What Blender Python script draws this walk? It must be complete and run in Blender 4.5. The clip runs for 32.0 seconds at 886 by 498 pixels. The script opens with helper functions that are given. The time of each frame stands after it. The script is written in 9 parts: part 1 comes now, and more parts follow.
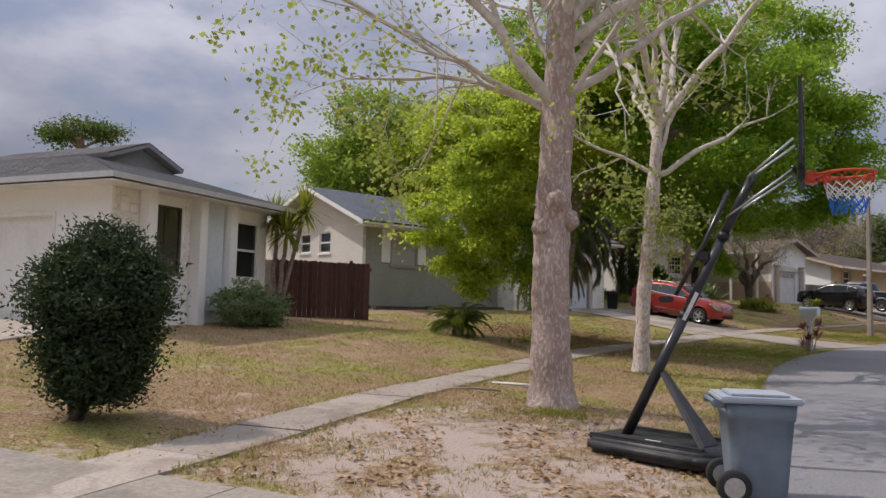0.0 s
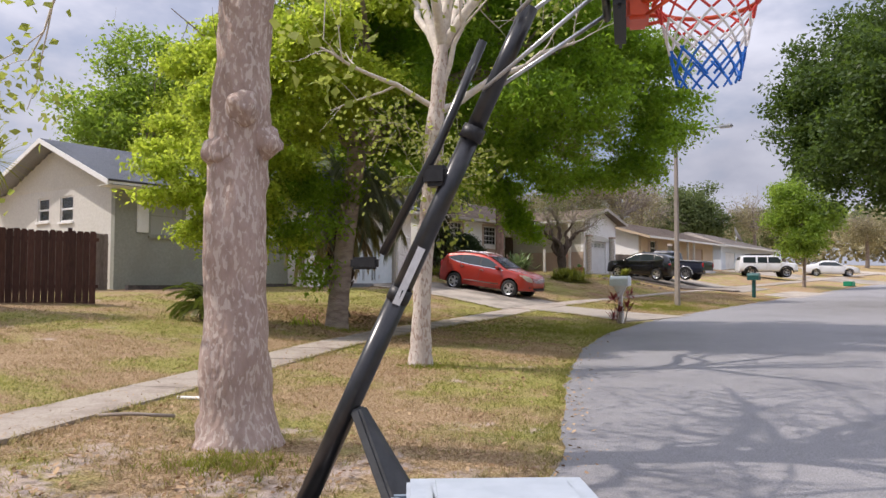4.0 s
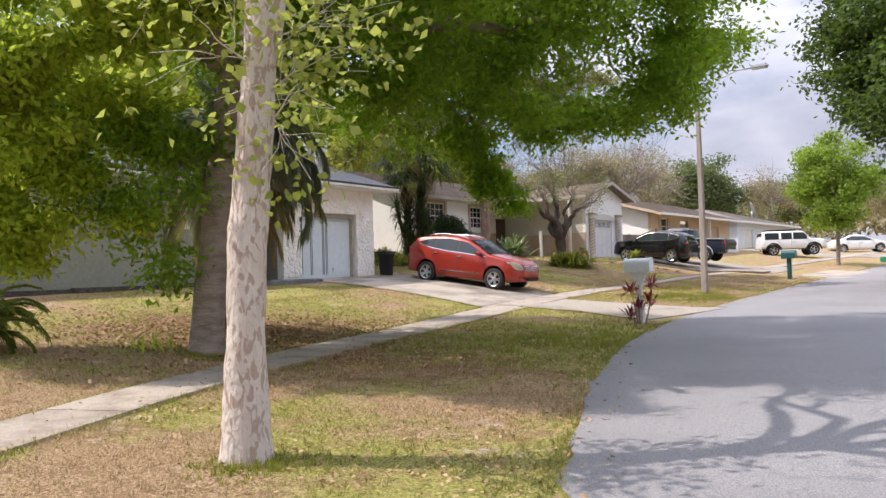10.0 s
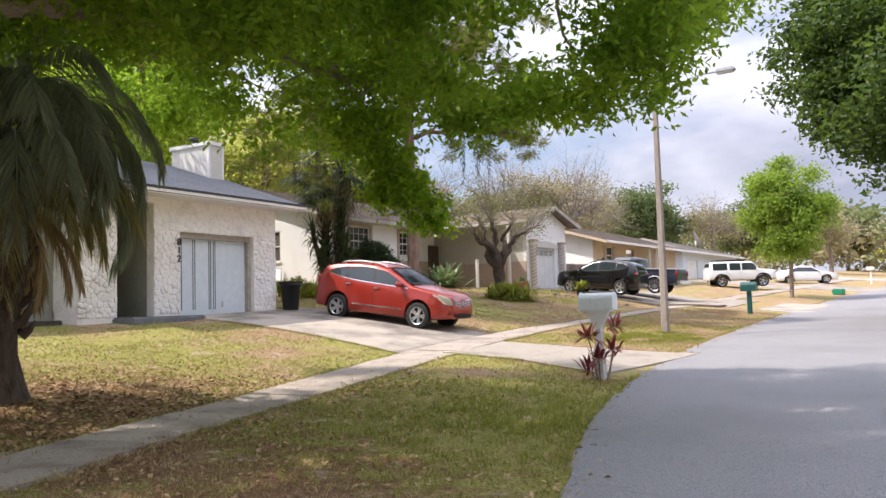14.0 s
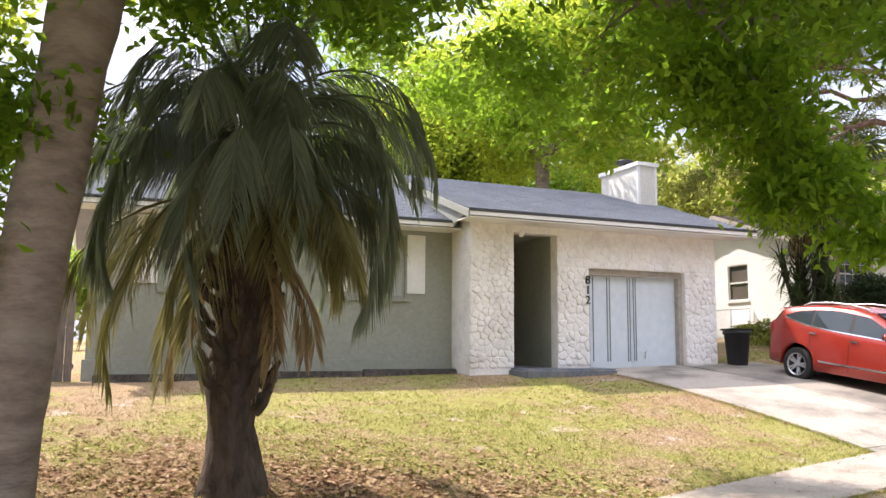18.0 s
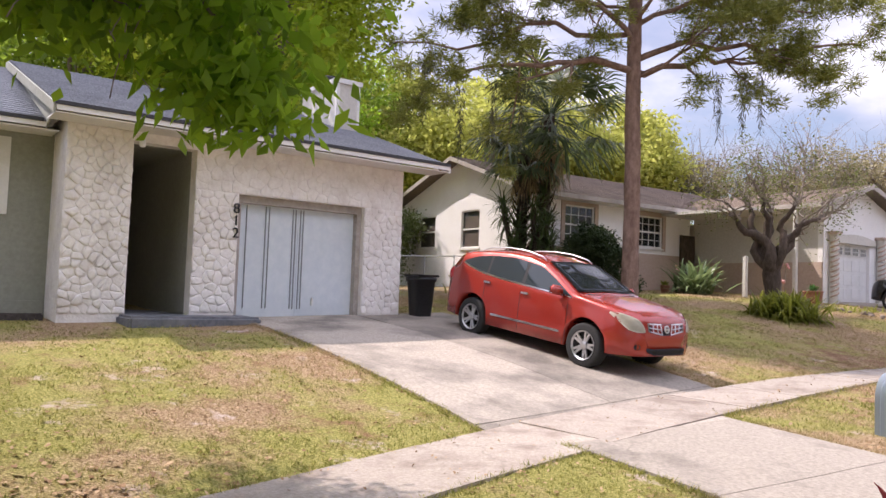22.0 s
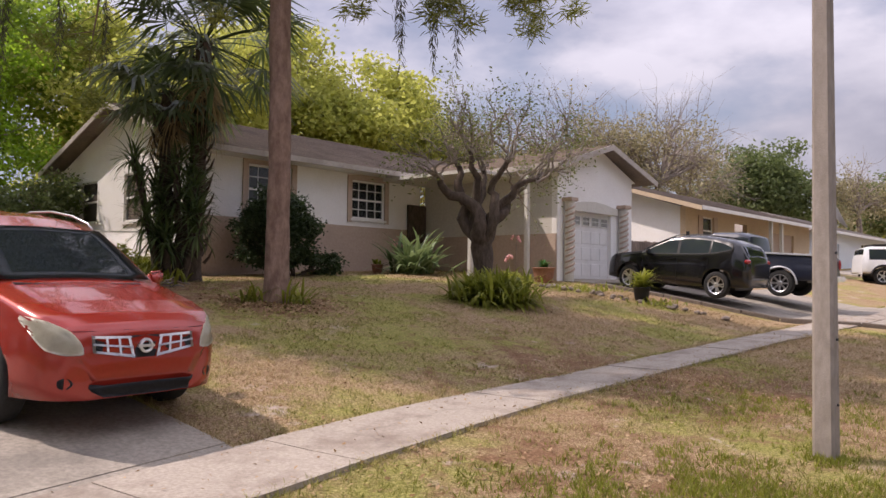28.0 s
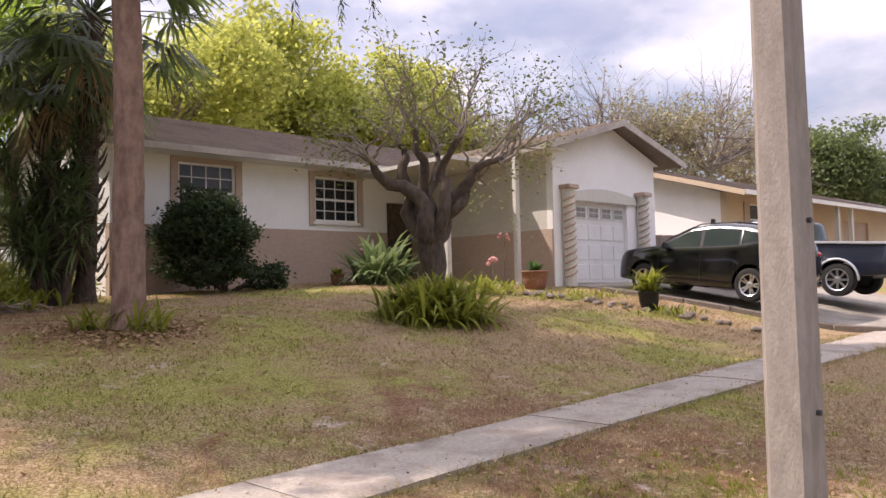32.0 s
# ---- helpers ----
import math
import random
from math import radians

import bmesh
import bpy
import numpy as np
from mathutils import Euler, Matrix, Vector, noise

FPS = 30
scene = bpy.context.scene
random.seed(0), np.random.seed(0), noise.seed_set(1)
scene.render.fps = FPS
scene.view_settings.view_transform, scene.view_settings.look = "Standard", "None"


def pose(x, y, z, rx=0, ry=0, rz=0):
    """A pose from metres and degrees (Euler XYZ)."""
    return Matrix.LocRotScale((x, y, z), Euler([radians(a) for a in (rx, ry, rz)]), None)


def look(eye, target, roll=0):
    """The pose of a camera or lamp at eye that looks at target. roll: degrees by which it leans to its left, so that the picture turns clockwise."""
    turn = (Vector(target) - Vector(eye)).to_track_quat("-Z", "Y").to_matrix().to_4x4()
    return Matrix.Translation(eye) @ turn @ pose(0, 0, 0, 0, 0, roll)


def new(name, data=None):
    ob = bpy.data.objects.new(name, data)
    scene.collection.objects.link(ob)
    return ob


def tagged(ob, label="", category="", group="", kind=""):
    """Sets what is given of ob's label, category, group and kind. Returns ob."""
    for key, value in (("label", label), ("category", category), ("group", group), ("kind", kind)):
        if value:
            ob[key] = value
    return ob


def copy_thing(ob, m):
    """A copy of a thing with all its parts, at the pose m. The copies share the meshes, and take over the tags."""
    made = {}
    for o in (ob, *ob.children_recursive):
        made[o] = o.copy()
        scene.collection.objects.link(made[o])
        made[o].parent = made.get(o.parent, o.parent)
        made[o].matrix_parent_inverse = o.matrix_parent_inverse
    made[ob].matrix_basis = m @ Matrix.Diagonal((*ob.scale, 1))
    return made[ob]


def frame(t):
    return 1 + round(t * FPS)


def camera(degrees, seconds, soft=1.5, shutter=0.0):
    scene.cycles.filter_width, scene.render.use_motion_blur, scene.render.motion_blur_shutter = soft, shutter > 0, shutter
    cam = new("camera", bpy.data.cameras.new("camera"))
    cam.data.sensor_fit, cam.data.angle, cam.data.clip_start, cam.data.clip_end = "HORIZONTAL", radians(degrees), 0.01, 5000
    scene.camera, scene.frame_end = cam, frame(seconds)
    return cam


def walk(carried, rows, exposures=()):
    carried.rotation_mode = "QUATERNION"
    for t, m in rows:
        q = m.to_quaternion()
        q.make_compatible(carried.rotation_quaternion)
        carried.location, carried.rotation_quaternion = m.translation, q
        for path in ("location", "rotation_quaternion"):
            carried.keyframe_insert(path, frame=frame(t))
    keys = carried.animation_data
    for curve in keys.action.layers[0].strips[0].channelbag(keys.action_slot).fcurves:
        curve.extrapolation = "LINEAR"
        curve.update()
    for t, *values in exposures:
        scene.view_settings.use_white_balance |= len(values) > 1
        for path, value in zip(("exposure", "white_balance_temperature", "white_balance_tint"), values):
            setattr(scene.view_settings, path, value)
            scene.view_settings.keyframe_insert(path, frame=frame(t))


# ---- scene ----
cam = camera(59.4, 32.0)
METRES, EYE, TILT, LEAN, TURN = 35.5, 1.45, 0.0, 0.0, 0.0
ROWS = [
    (0.0, 0.0, 0.0, 0.0, -0.1, 4.33, -1.37),
    (0.5, 0.0062, 0.0139, -0.0001, -1.52, 3.01, -1.31),
    (1.0, 0.0106, 0.0277, 0.0001, -7.3, 1.58, -1.43),
    (1.5, 0.0155, 0.0399, -0.0, -10.96, 1.54, -1.76),
    (2.0, 0.0207, 0.0536, -0.0001, -12.97, 1.61, -1.89),
    (2.5, 0.0261, 0.0672, 0.0012, -13.54, 2.07, -1.7),
    (4.5, 0.0586, 0.1221, 0.0007, -12.7, 2.65, 0.45),
    (5.0, 0.0685, 0.1353, 0.0011, -15.73, 1.35, 1.57),
    (5.5, 0.0774, 0.1483, 0.001, -16.15, 1.03, 1.74),
    (6.0, 0.0834, 0.1625, 0.002, -14.4, 1.91, 0.85),
    (6.5, 0.0901, 0.1768, 0.002, -7.5, 1.74, -0.89),
    (7.0, 0.0941, 0.1917, 0.0017, -3.87, 1.38, -1.13),
    (7.5, 0.0978, 0.2063, 0.002, -1.53, 1.49, -1.03),
    (8.0, 0.1016, 0.222, 0.0018, 0.0, 1.56, -1.05),
    (8.5, 0.1041, 0.236, 0.0029, -3.01, 1.91, -0.38),
    (9.0, 0.1094, 0.2507, 0.0027, -7.86, 2.17, 0.54),
    (9.5, 0.1144, 0.2656, 0.0019, -11.17, 1.94, 1.19),
    (10.0, 0.1205, 0.2794, 0.0023, -12.35, 1.93, 1.78),
    (10.5, 0.1273, 0.2936, 0.0024, -10.67, 1.66, 2.36),
    (11.0, 0.1336, 0.3086, 0.003, -10.83, 0.68, 2.23),
    (11.5, 0.1415, 0.3228, 0.0032, -11.56, -0.34, 1.83),
    (12.0, 0.147, 0.3377, 0.0033, -13.2, -0.61, 1.22),
    (12.5, 0.1526, 0.3517, 0.0039, -15.52, 1.26, 1.15),
    (13.0, 0.157, 0.3658, 0.0042, -17.12, 3.32, 1.25),
    (13.5, 0.161, 0.3803, 0.0053, -17.74, 3.3, 2.17),
    (14.0, 0.1671, 0.3944, 0.0064, -16.73, 3.97, 1.66),
    (14.5, 0.1718, 0.4107, 0.0072, -15.24, 4.75, 2.31),
    (15.0, 0.1772, 0.4252, 0.008, -10.32, 5.3, 2.2),
    (15.5, 0.1835, 0.4386, 0.0094, -2.67, 5.51, 1.71),
    (17.5, 0.2138, 0.4979, 0.0169, 16.31, 6.92, -0.16),
    (18.0, 0.2204, 0.51, 0.0174, 19.22, 6.88, -0.42),
    (18.5, 0.2261, 0.5252, 0.0178, 20.94, 5.84, -0.53),
    (19.0, 0.2342, 0.5377, 0.0181, 21.12, 6.42, -0.27),
    (19.5, 0.2412, 0.5517, 0.0173, 19.01, 6.7, -0.57),
    (20.0, 0.2489, 0.5651, 0.0173, 16.51, 6.57, -0.76),
    (20.5, 0.2582, 0.577, 0.0181, 13.3, 5.4, -1.95),
    (21.0, 0.266, 0.5902, 0.0191, 9.47, 4.75, -2.95),
    (21.5, 0.2742, 0.6018, 0.019, 6.42, 3.89, -2.62),
    (22.0, 0.2814, 0.6138, 0.0185, 4.38, 3.17, -2.1),
    (22.5, 0.2893, 0.6268, 0.0196, 2.63, 3.1, -1.27),
    (23.0, 0.2974, 0.6378, 0.0203, 2.97, 3.02, -0.59),
    (23.5, 0.3051, 0.6514, 0.0204, 3.31, 2.87, -0.24),
    (24.0, 0.3136, 0.6629, 0.0202, 3.81, 2.8, -0.11),
    (24.5, 0.3215, 0.6744, 0.0205, 5.29, 2.64, -0.29),
    (26.5, 0.3623, 0.73, 0.0207, -1.81, 2.8, -0.21),
    (27.0, 0.3722, 0.7433, 0.0204, -4.3, 2.06, -0.16),
    (27.5, 0.3832, 0.7571, 0.0217, -6.89, 1.62, -0.37),
    (28.0, 0.394, 0.7683, 0.0221, -9.03, 2.2, -0.63),
    (28.5, 0.4045, 0.7807, 0.022, -10.27, 3.53, -1.19),
    (29.0, 0.4168, 0.7916, 0.0218, -8.6, 3.71, -0.78),
    (29.5, 0.4276, 0.8023, 0.0218, -6.37, 3.09, -0.43),
    (30.0, 0.4369, 0.8149, 0.0226, -4.83, 2.45, -0.32),
    (30.5, 0.4472, 0.8267, 0.0227, -3.84, 1.4, -0.06),
    (31.0, 0.4571, 0.841, 0.023, -3.42, 1.08, 0.11),
    (31.5, 0.4681, 0.8523, 0.0237, -3.52, 1.92, 0.81),
    (32.0, 0.4781, 0.8637, 0.0232, -3.51, 2.76, 1.35),
]
TINT = ((0.0, 16), (18.0, 16), (22.0, 23), (32.0, 23))
WARM = ((0.0, 6350), (22.0, 6350), (25.0, 6650), (32.0, 6650))
walk(cam, [(t, pose(0, 0, EYE, TILT, LEAN, TURN) @ pose(METRES * x, METRES * y, METRES * z, 90 + pitch, roll, yaw)) for t, x, y, z, yaw, pitch, roll in ROWS],
     [(t, e, float(np.interp(t, *zip(*WARM))), float(np.interp(t, *zip(*TINT)))) for t, e in ((0.0, -0.47), (1.2, -0.25), (2.5, -0.1), (5.0, 0.2), (9.0, 0.45), (13.0, 0.6), (16.0, 0.85), (18.0, 1.05), (20.0, 0.85), (22.0, 0.6), (24.0, 0.32), (27.0, 0.08), (28.0, 0.08), (30.0, 0.24), (32.0, 0.5))])

# ---- light: hazy spring sun from behind the houses, broken cloud ----
SUN_AZ, SUN_EL = radians(166), radians(53)      # direction to the sun, in the plan and above it
world = bpy.data.worlds.new("sky")
scene.world = world
world.use_nodes = True
wn, wl = world.node_tree.nodes, world.node_tree.links
wn.clear()
w_out, w_bg = wn.new("ShaderNodeOutputWorld"), wn.new("ShaderNodeBackground")
w_sky = wn.new("ShaderNodeTexSky")
w_sky.sky_type, w_sky.sun_disc = "NISHITA", False
w_sky.sun_elevation, w_sky.sun_rotation = SUN_EL, radians(90) - SUN_AZ
w_sky.air_density, w_sky.dust_density, w_sky.ozone_density = 1.0, 1.5, 1.0
w_co, w_map = wn.new("ShaderNodeTexCoord"), wn.new("ShaderNodeMapping")
w_map.inputs["Scale"].default_value = (1.3, 1.3, 2.8)
w_map.inputs["Location"].default_value = (3.1, 0.4, 0.2)
w_n = wn.new("ShaderNodeTexNoise")
w_n.inputs["Scale"].default_value, w_n.inputs["Detail"].default_value, w_n.inputs["Roughness"].default_value = 1.7, 7, 0.55
w_r = wn.new("ShaderNodeValToRGB")
w_r.color_ramp.elements[0].position, w_r.color_ramp.elements[1].position = 0.30, 0.52
w_n2 = wn.new("ShaderNodeTexNoise")
w_n2.inputs["Scale"].default_value, w_n2.inputs["Detail"].default_value = 3.4, 6
w_c = wn.new("ShaderNodeValToRGB")
w_c.color_ramp.elements[0].position, w_c.color_ramp.elements[0].color = 0.36, (4.0, 4.3, 5.3, 1)
w_c.color_ramp.elements[1].position, w_c.color_ramp.elements[1].color = 0.62, (7.2, 7.4, 8.2, 1)
w_mix = wn.new("ShaderNodeMix")
w_mix.data_type = "RGBA"
wl.new(w_co.outputs["Generated"], w_map.inputs["Vector"])
wl.new(w_map.outputs["Vector"], w_n.inputs["Vector"])
wl.new(w_map.outputs["Vector"], w_n2.inputs["Vector"])
wl.new(w_n.outputs["Fac"], w_r.inputs["Fac"])
wl.new(w_n2.outputs["Fac"], w_c.inputs["Fac"])
wl.new(w_r.outputs["Color"], w_mix.inputs["Factor"])
wl.new(w_sky.outputs["Color"], w_mix.inputs["A"])
# hazy cloud is brighter overhead than at the horizon
w_sep, w_up, w_mul = wn.new("ShaderNodeSeparateXYZ"), wn.new("ShaderNodeMapRange"), wn.new("ShaderNodeVectorMath")
w_up.inputs["From Min"].default_value, w_up.inputs["From Max"].default_value = 0.15, 1.0
w_up.inputs["To Min"].default_value, w_up.inputs["To Max"].default_value = 0.68, 2.3
w_mul.operation = "MULTIPLY"
wl.new(w_co.outputs["Generated"], w_sep.inputs[0])
wl.new(w_sep.outputs["Z"], w_up.inputs["Value"])
wl.new(w_c.outputs["Color"], w_mul.inputs[0])
wl.new(w_up.outputs["Result"], w_mul.inputs[1])
wl.new(w_mul.outputs["Vector"], w_mix.inputs["B"])
wl.new(w_mix.outputs["Result"], w_bg.inputs["Color"])
wl.new(w_bg.outputs["Background"], w_out.inputs["Surface"])
w_bg.inputs["Strength"].default_value = 0.115

sun = new("sun", bpy.data.lights.new("sun", "SUN"))
sun.data.energy, sun.data.angle, sun.data.color = 3.9, radians(0.6), (1.0, 0.92, 0.80)
sun.matrix_world = look((math.cos(SUN_AZ) * math.cos(SUN_EL) * 60, math.sin(SUN_AZ) * math.cos(SUN_EL) * 60, math.sin(SUN_EL) * 60), (0, 0, 0))
scene.view_settings.exposure = 0.0

# ---- materials ----
def rgb(c):
    return (*c, 1.0)


def mat(name, a, b=None, scale=8.0, rough=0.8, bump=0.0, bscale=60.0, metal=0.0, stain=None, sscale=0.6, samt=0.5, rand=0.0, coords="world", stretch=(1, 1, 1), coat=0.0, spec=0.4, crack=0.0, cscale=0.5, flake=None, fscale=14):
    """A surface of two close colours in a grain, with large stains, relief and a shade of its own for each piece."""
    m = bpy.data.materials.new(name)
    m.use_nodes = True
    n, l = m.node_tree.nodes, m.node_tree.links
    p = n["Principled BSDF"]
    p.inputs["Roughness"].default_value, p.inputs["Metallic"].default_value = rough, metal
    p.inputs["Specular IOR Level"].default_value = spec
    p.inputs["Coat Weight"].default_value = coat
    b = b or tuple(v * 0.8 for v in a)
    co = n.new("ShaderNodeNewGeometry" if coords == "world" else "ShaderNodeTexCoord")
    src = co.outputs["Position"] if coords == "world" else co.outputs["Object"]
    mp = n.new("ShaderNodeMapping")
    mp.inputs["Scale"].default_value = stretch
    l.new(src, mp.inputs["Vector"])
    t = n.new("ShaderNodeTexNoise")
    t.inputs["Scale"].default_value, t.inputs["Detail"].default_value, t.inputs["Roughness"].default_value = scale, 5, 0.65
    l.new(mp.outputs["Vector"], t.inputs["Vector"])
    r = n.new("ShaderNodeValToRGB")
    r.color_ramp.elements[0].position, r.color_ramp.elements[1].position = 0.36, 0.64
    r.color_ramp.elements[0].color, r.color_ramp.elements[1].color = rgb(a), rgb(b)
    l.new(t.outputs["Fac"], r.inputs["Fac"])
    col = r.outputs["Color"]
    if stain:
        t2 = n.new("ShaderNodeTexNoise")
        t2.inputs["Scale"].default_value, t2.inputs["Detail"].default_value, t2.inputs["Roughness"].default_value = sscale, 6, 0.6
        l.new(mp.outputs["Vector"], t2.inputs["Vector"])
        r2 = n.new("ShaderNodeMapRange")
        r2.inputs["From Min"].default_value, r2.inputs["From Max"].default_value = 0.48, 0.68
        r2.inputs["To Max"].default_value = samt
        l.new(t2.outputs["Fac"], r2.inputs["Value"])
        x = n.new("ShaderNodeMix")
        x.data_type = "RGBA"
        l.new(r2.outputs["Result"], x.inputs["Factor"])
        l.new(col, x.inputs["A"])
        x.inputs["B"].default_value = rgb(stain)
        col = x.outputs["Result"]
    if flake:
        w = n.new("ShaderNodeTexNoise")
        w.inputs["Scale"].default_value, w.inputs["Detail"].default_value, w.inputs["Roughness"].default_value, w.inputs["Distortion"].default_value = fscale, 3, 0.5, 0.6
        l.new(mp.outputs["Vector"], w.inputs["Vector"])
        wr = n.new("ShaderNodeMapRange")
        wr.inputs["From Min"].default_value, wr.inputs["From Max"].default_value, wr.inputs["To Max"].default_value = 0.52, 0.58, 0.85
        l.new(w.outputs["Fac"], wr.inputs["Value"])
        wx = n.new("ShaderNodeMix")
        wx.data_type = "RGBA"
        l.new(wr.outputs["Result"], wx.inputs["Factor"])
        l.new(col, wx.inputs["A"])
        wx.inputs["B"].default_value = rgb(flake)
        col = wx.outputs["Result"]
    if crack:
        wob = n.new("ShaderNodeTexNoise")
        wob.inputs["Scale"].default_value, wob.inputs["Detail"].default_value = 2.2, 6
        l.new(mp.outputs["Vector"], wob.inputs["Vector"])
        wadd = n.new("ShaderNodeVectorMath")
        wadd.operation = "MULTIPLY_ADD"
        wadd.inputs[1].default_value = (0.5, 0.5, 0.5)
        l.new(wob.outputs["Color"], wadd.inputs[0])
        l.new(mp.outputs["Vector"], wadd.inputs[2])
        vo = n.new("ShaderNodeTexVoronoi")
        vo.feature = "DISTANCE_TO_EDGE"
        vo.inputs["Scale"].default_value = cscale
        l.new(wadd.outputs["Vector"], vo.inputs["Vector"])
        vr = n.new("ShaderNodeMapRange")
        vr.inputs["From Min"].default_value, vr.inputs["From Max"].default_value = 0.002, 0.007
        vr.inputs["To Min"].default_value, vr.inputs["To Max"].default_value = crack, 0.0
        l.new(vo.outputs["Distance"], vr.inputs["Value"])
        vx = n.new("ShaderNodeMix")
        vx.data_type = "RGBA"
        l.new(vr.outputs["Result"], vx.inputs["Factor"])
        l.new(col, vx.inputs["A"])
        vx.inputs["B"].default_value = rgb((0.10, 0.085, 0.07))
        col = vx.outputs["Result"]
    if rand:
        oi = n.new("ShaderNodeObjectInfo")
        mr = n.new("ShaderNodeMapRange")
        mr.inputs["To Min"].default_value, mr.inputs["To Max"].default_value = 1 - rand, 1 + rand
        l.new(oi.outputs["Random"], mr.inputs["Value"])
        hs = n.new("ShaderNodeHueSaturation")
        l.new(mr.outputs["Result"], hs.inputs["Value"])
        l.new(col, hs.inputs["Color"])
        col = hs.outputs["Color"]
    l.new(col, p.inputs["Base Color"])
    if bump:
        t3 = n.new("ShaderNodeTexNoise")
        t3.inputs["Scale"].default_value, t3.inputs["Detail"].default_value = bscale, 4
        l.new(mp.outputs["Vector"], t3.inputs["Vector"])
        bp = n.new("ShaderNodeBump")
        bp.inputs["Strength"].default_value, bp.inputs["Distance"].default_value = min(1.0, bump), 0.02
        l.new(t3.outputs["Fac"], bp.inputs["Height"])
        l.new(bp.outputs["Normal"], p.inputs["Normal"])
    return m


def leaf_mat(name, dark, light, trans=0.45, glow=(0.35, 0.5, 0.06), rough=0.5):
    """Leaves: a shade for each leaf, light that passes through."""
    m = bpy.data.materials.new(name)
    m.use_nodes = True
    n, l = m.node_tree.nodes, m.node_tree.links
    p, out = n["Principled BSDF"], n["Material Output"]
    g = n.new("ShaderNodeNewGeometry")
    t = n.new("ShaderNodeTexNoise")
    t.inputs["Scale"].default_value = 0.7
    l.new(g.outputs["Position"], t.inputs["Vector"])
    a = n.new("ShaderNodeMath")
    a.operation = "MULTIPLY_ADD"
    a.inputs[1].default_value, a.inputs[2].default_value = 0.55, -0.05
    l.new(g.outputs["Random Per Island"], a.inputs[0])
    s = n.new("ShaderNodeMath")
    s.operation = "ADD"
    l.new(a.outputs[0], s.inputs[0])
    k = n.new("ShaderNodeMath")
    k.operation = "MULTIPLY"
    k.inputs[1].default_value = 0.6
    l.new(t.outputs["Fac"], k.inputs[0])
    l.new(k.outputs[0], s.inputs[1])
    r = n.new("ShaderNodeValToRGB")
    r.color_ramp.elements[0].position, r.color_ramp.elements[1].position = 0.2, 0.8
    r.color_ramp.elements[0].color, r.color_ramp.elements[1].color = rgb(dark), rgb(light)
    l.new(s.outputs[0], r.inputs["Fac"])
    l.new(r.outputs["Color"], p.inputs["Base Color"])
    p.inputs["Roughness"].default_value = rough
    p.inputs["Specular IOR Level"].default_value = 0.3
    tr = n.new("ShaderNodeBsdfTranslucent")
    mx = n.new("ShaderNodeMix")
    mx.data_type, mx.blend_type = "RGBA", "MIX"
    mx.inputs["Factor"].default_value = 0.5
    l.new(r.outputs["Color"], mx.inputs["A"])
    mx.inputs["B"].default_value = rgb(glow)
    l.new(mx.outputs["Result"], tr.inputs["Color"])
    ms = n.new("ShaderNodeMixShader")
    ms.inputs["Fac"].default_value = trans
    l.new(p.outputs["BSDF"], ms.inputs[1])
    l.new(tr.outputs["BSDF"], ms.inputs[2])
    l.new(ms.outputs["Shader"], out.inputs["Surface"])
    return m


def glass_mat(name, tint=(0.02, 0.025, 0.03), rough=0.03, alpha=1.0):
    m = bpy.data.materials.new(name)
    m.use_nodes = True
    p = m.node_tree.nodes["Principled BSDF"]
    p.inputs["Base Color"].default_value = rgb(tint)
    p.inputs["Roughness"].default_value, p.inputs["Specular IOR Level"].default_value = rough, 0.7
    p.inputs["Alpha"].default_value = alpha
    return m


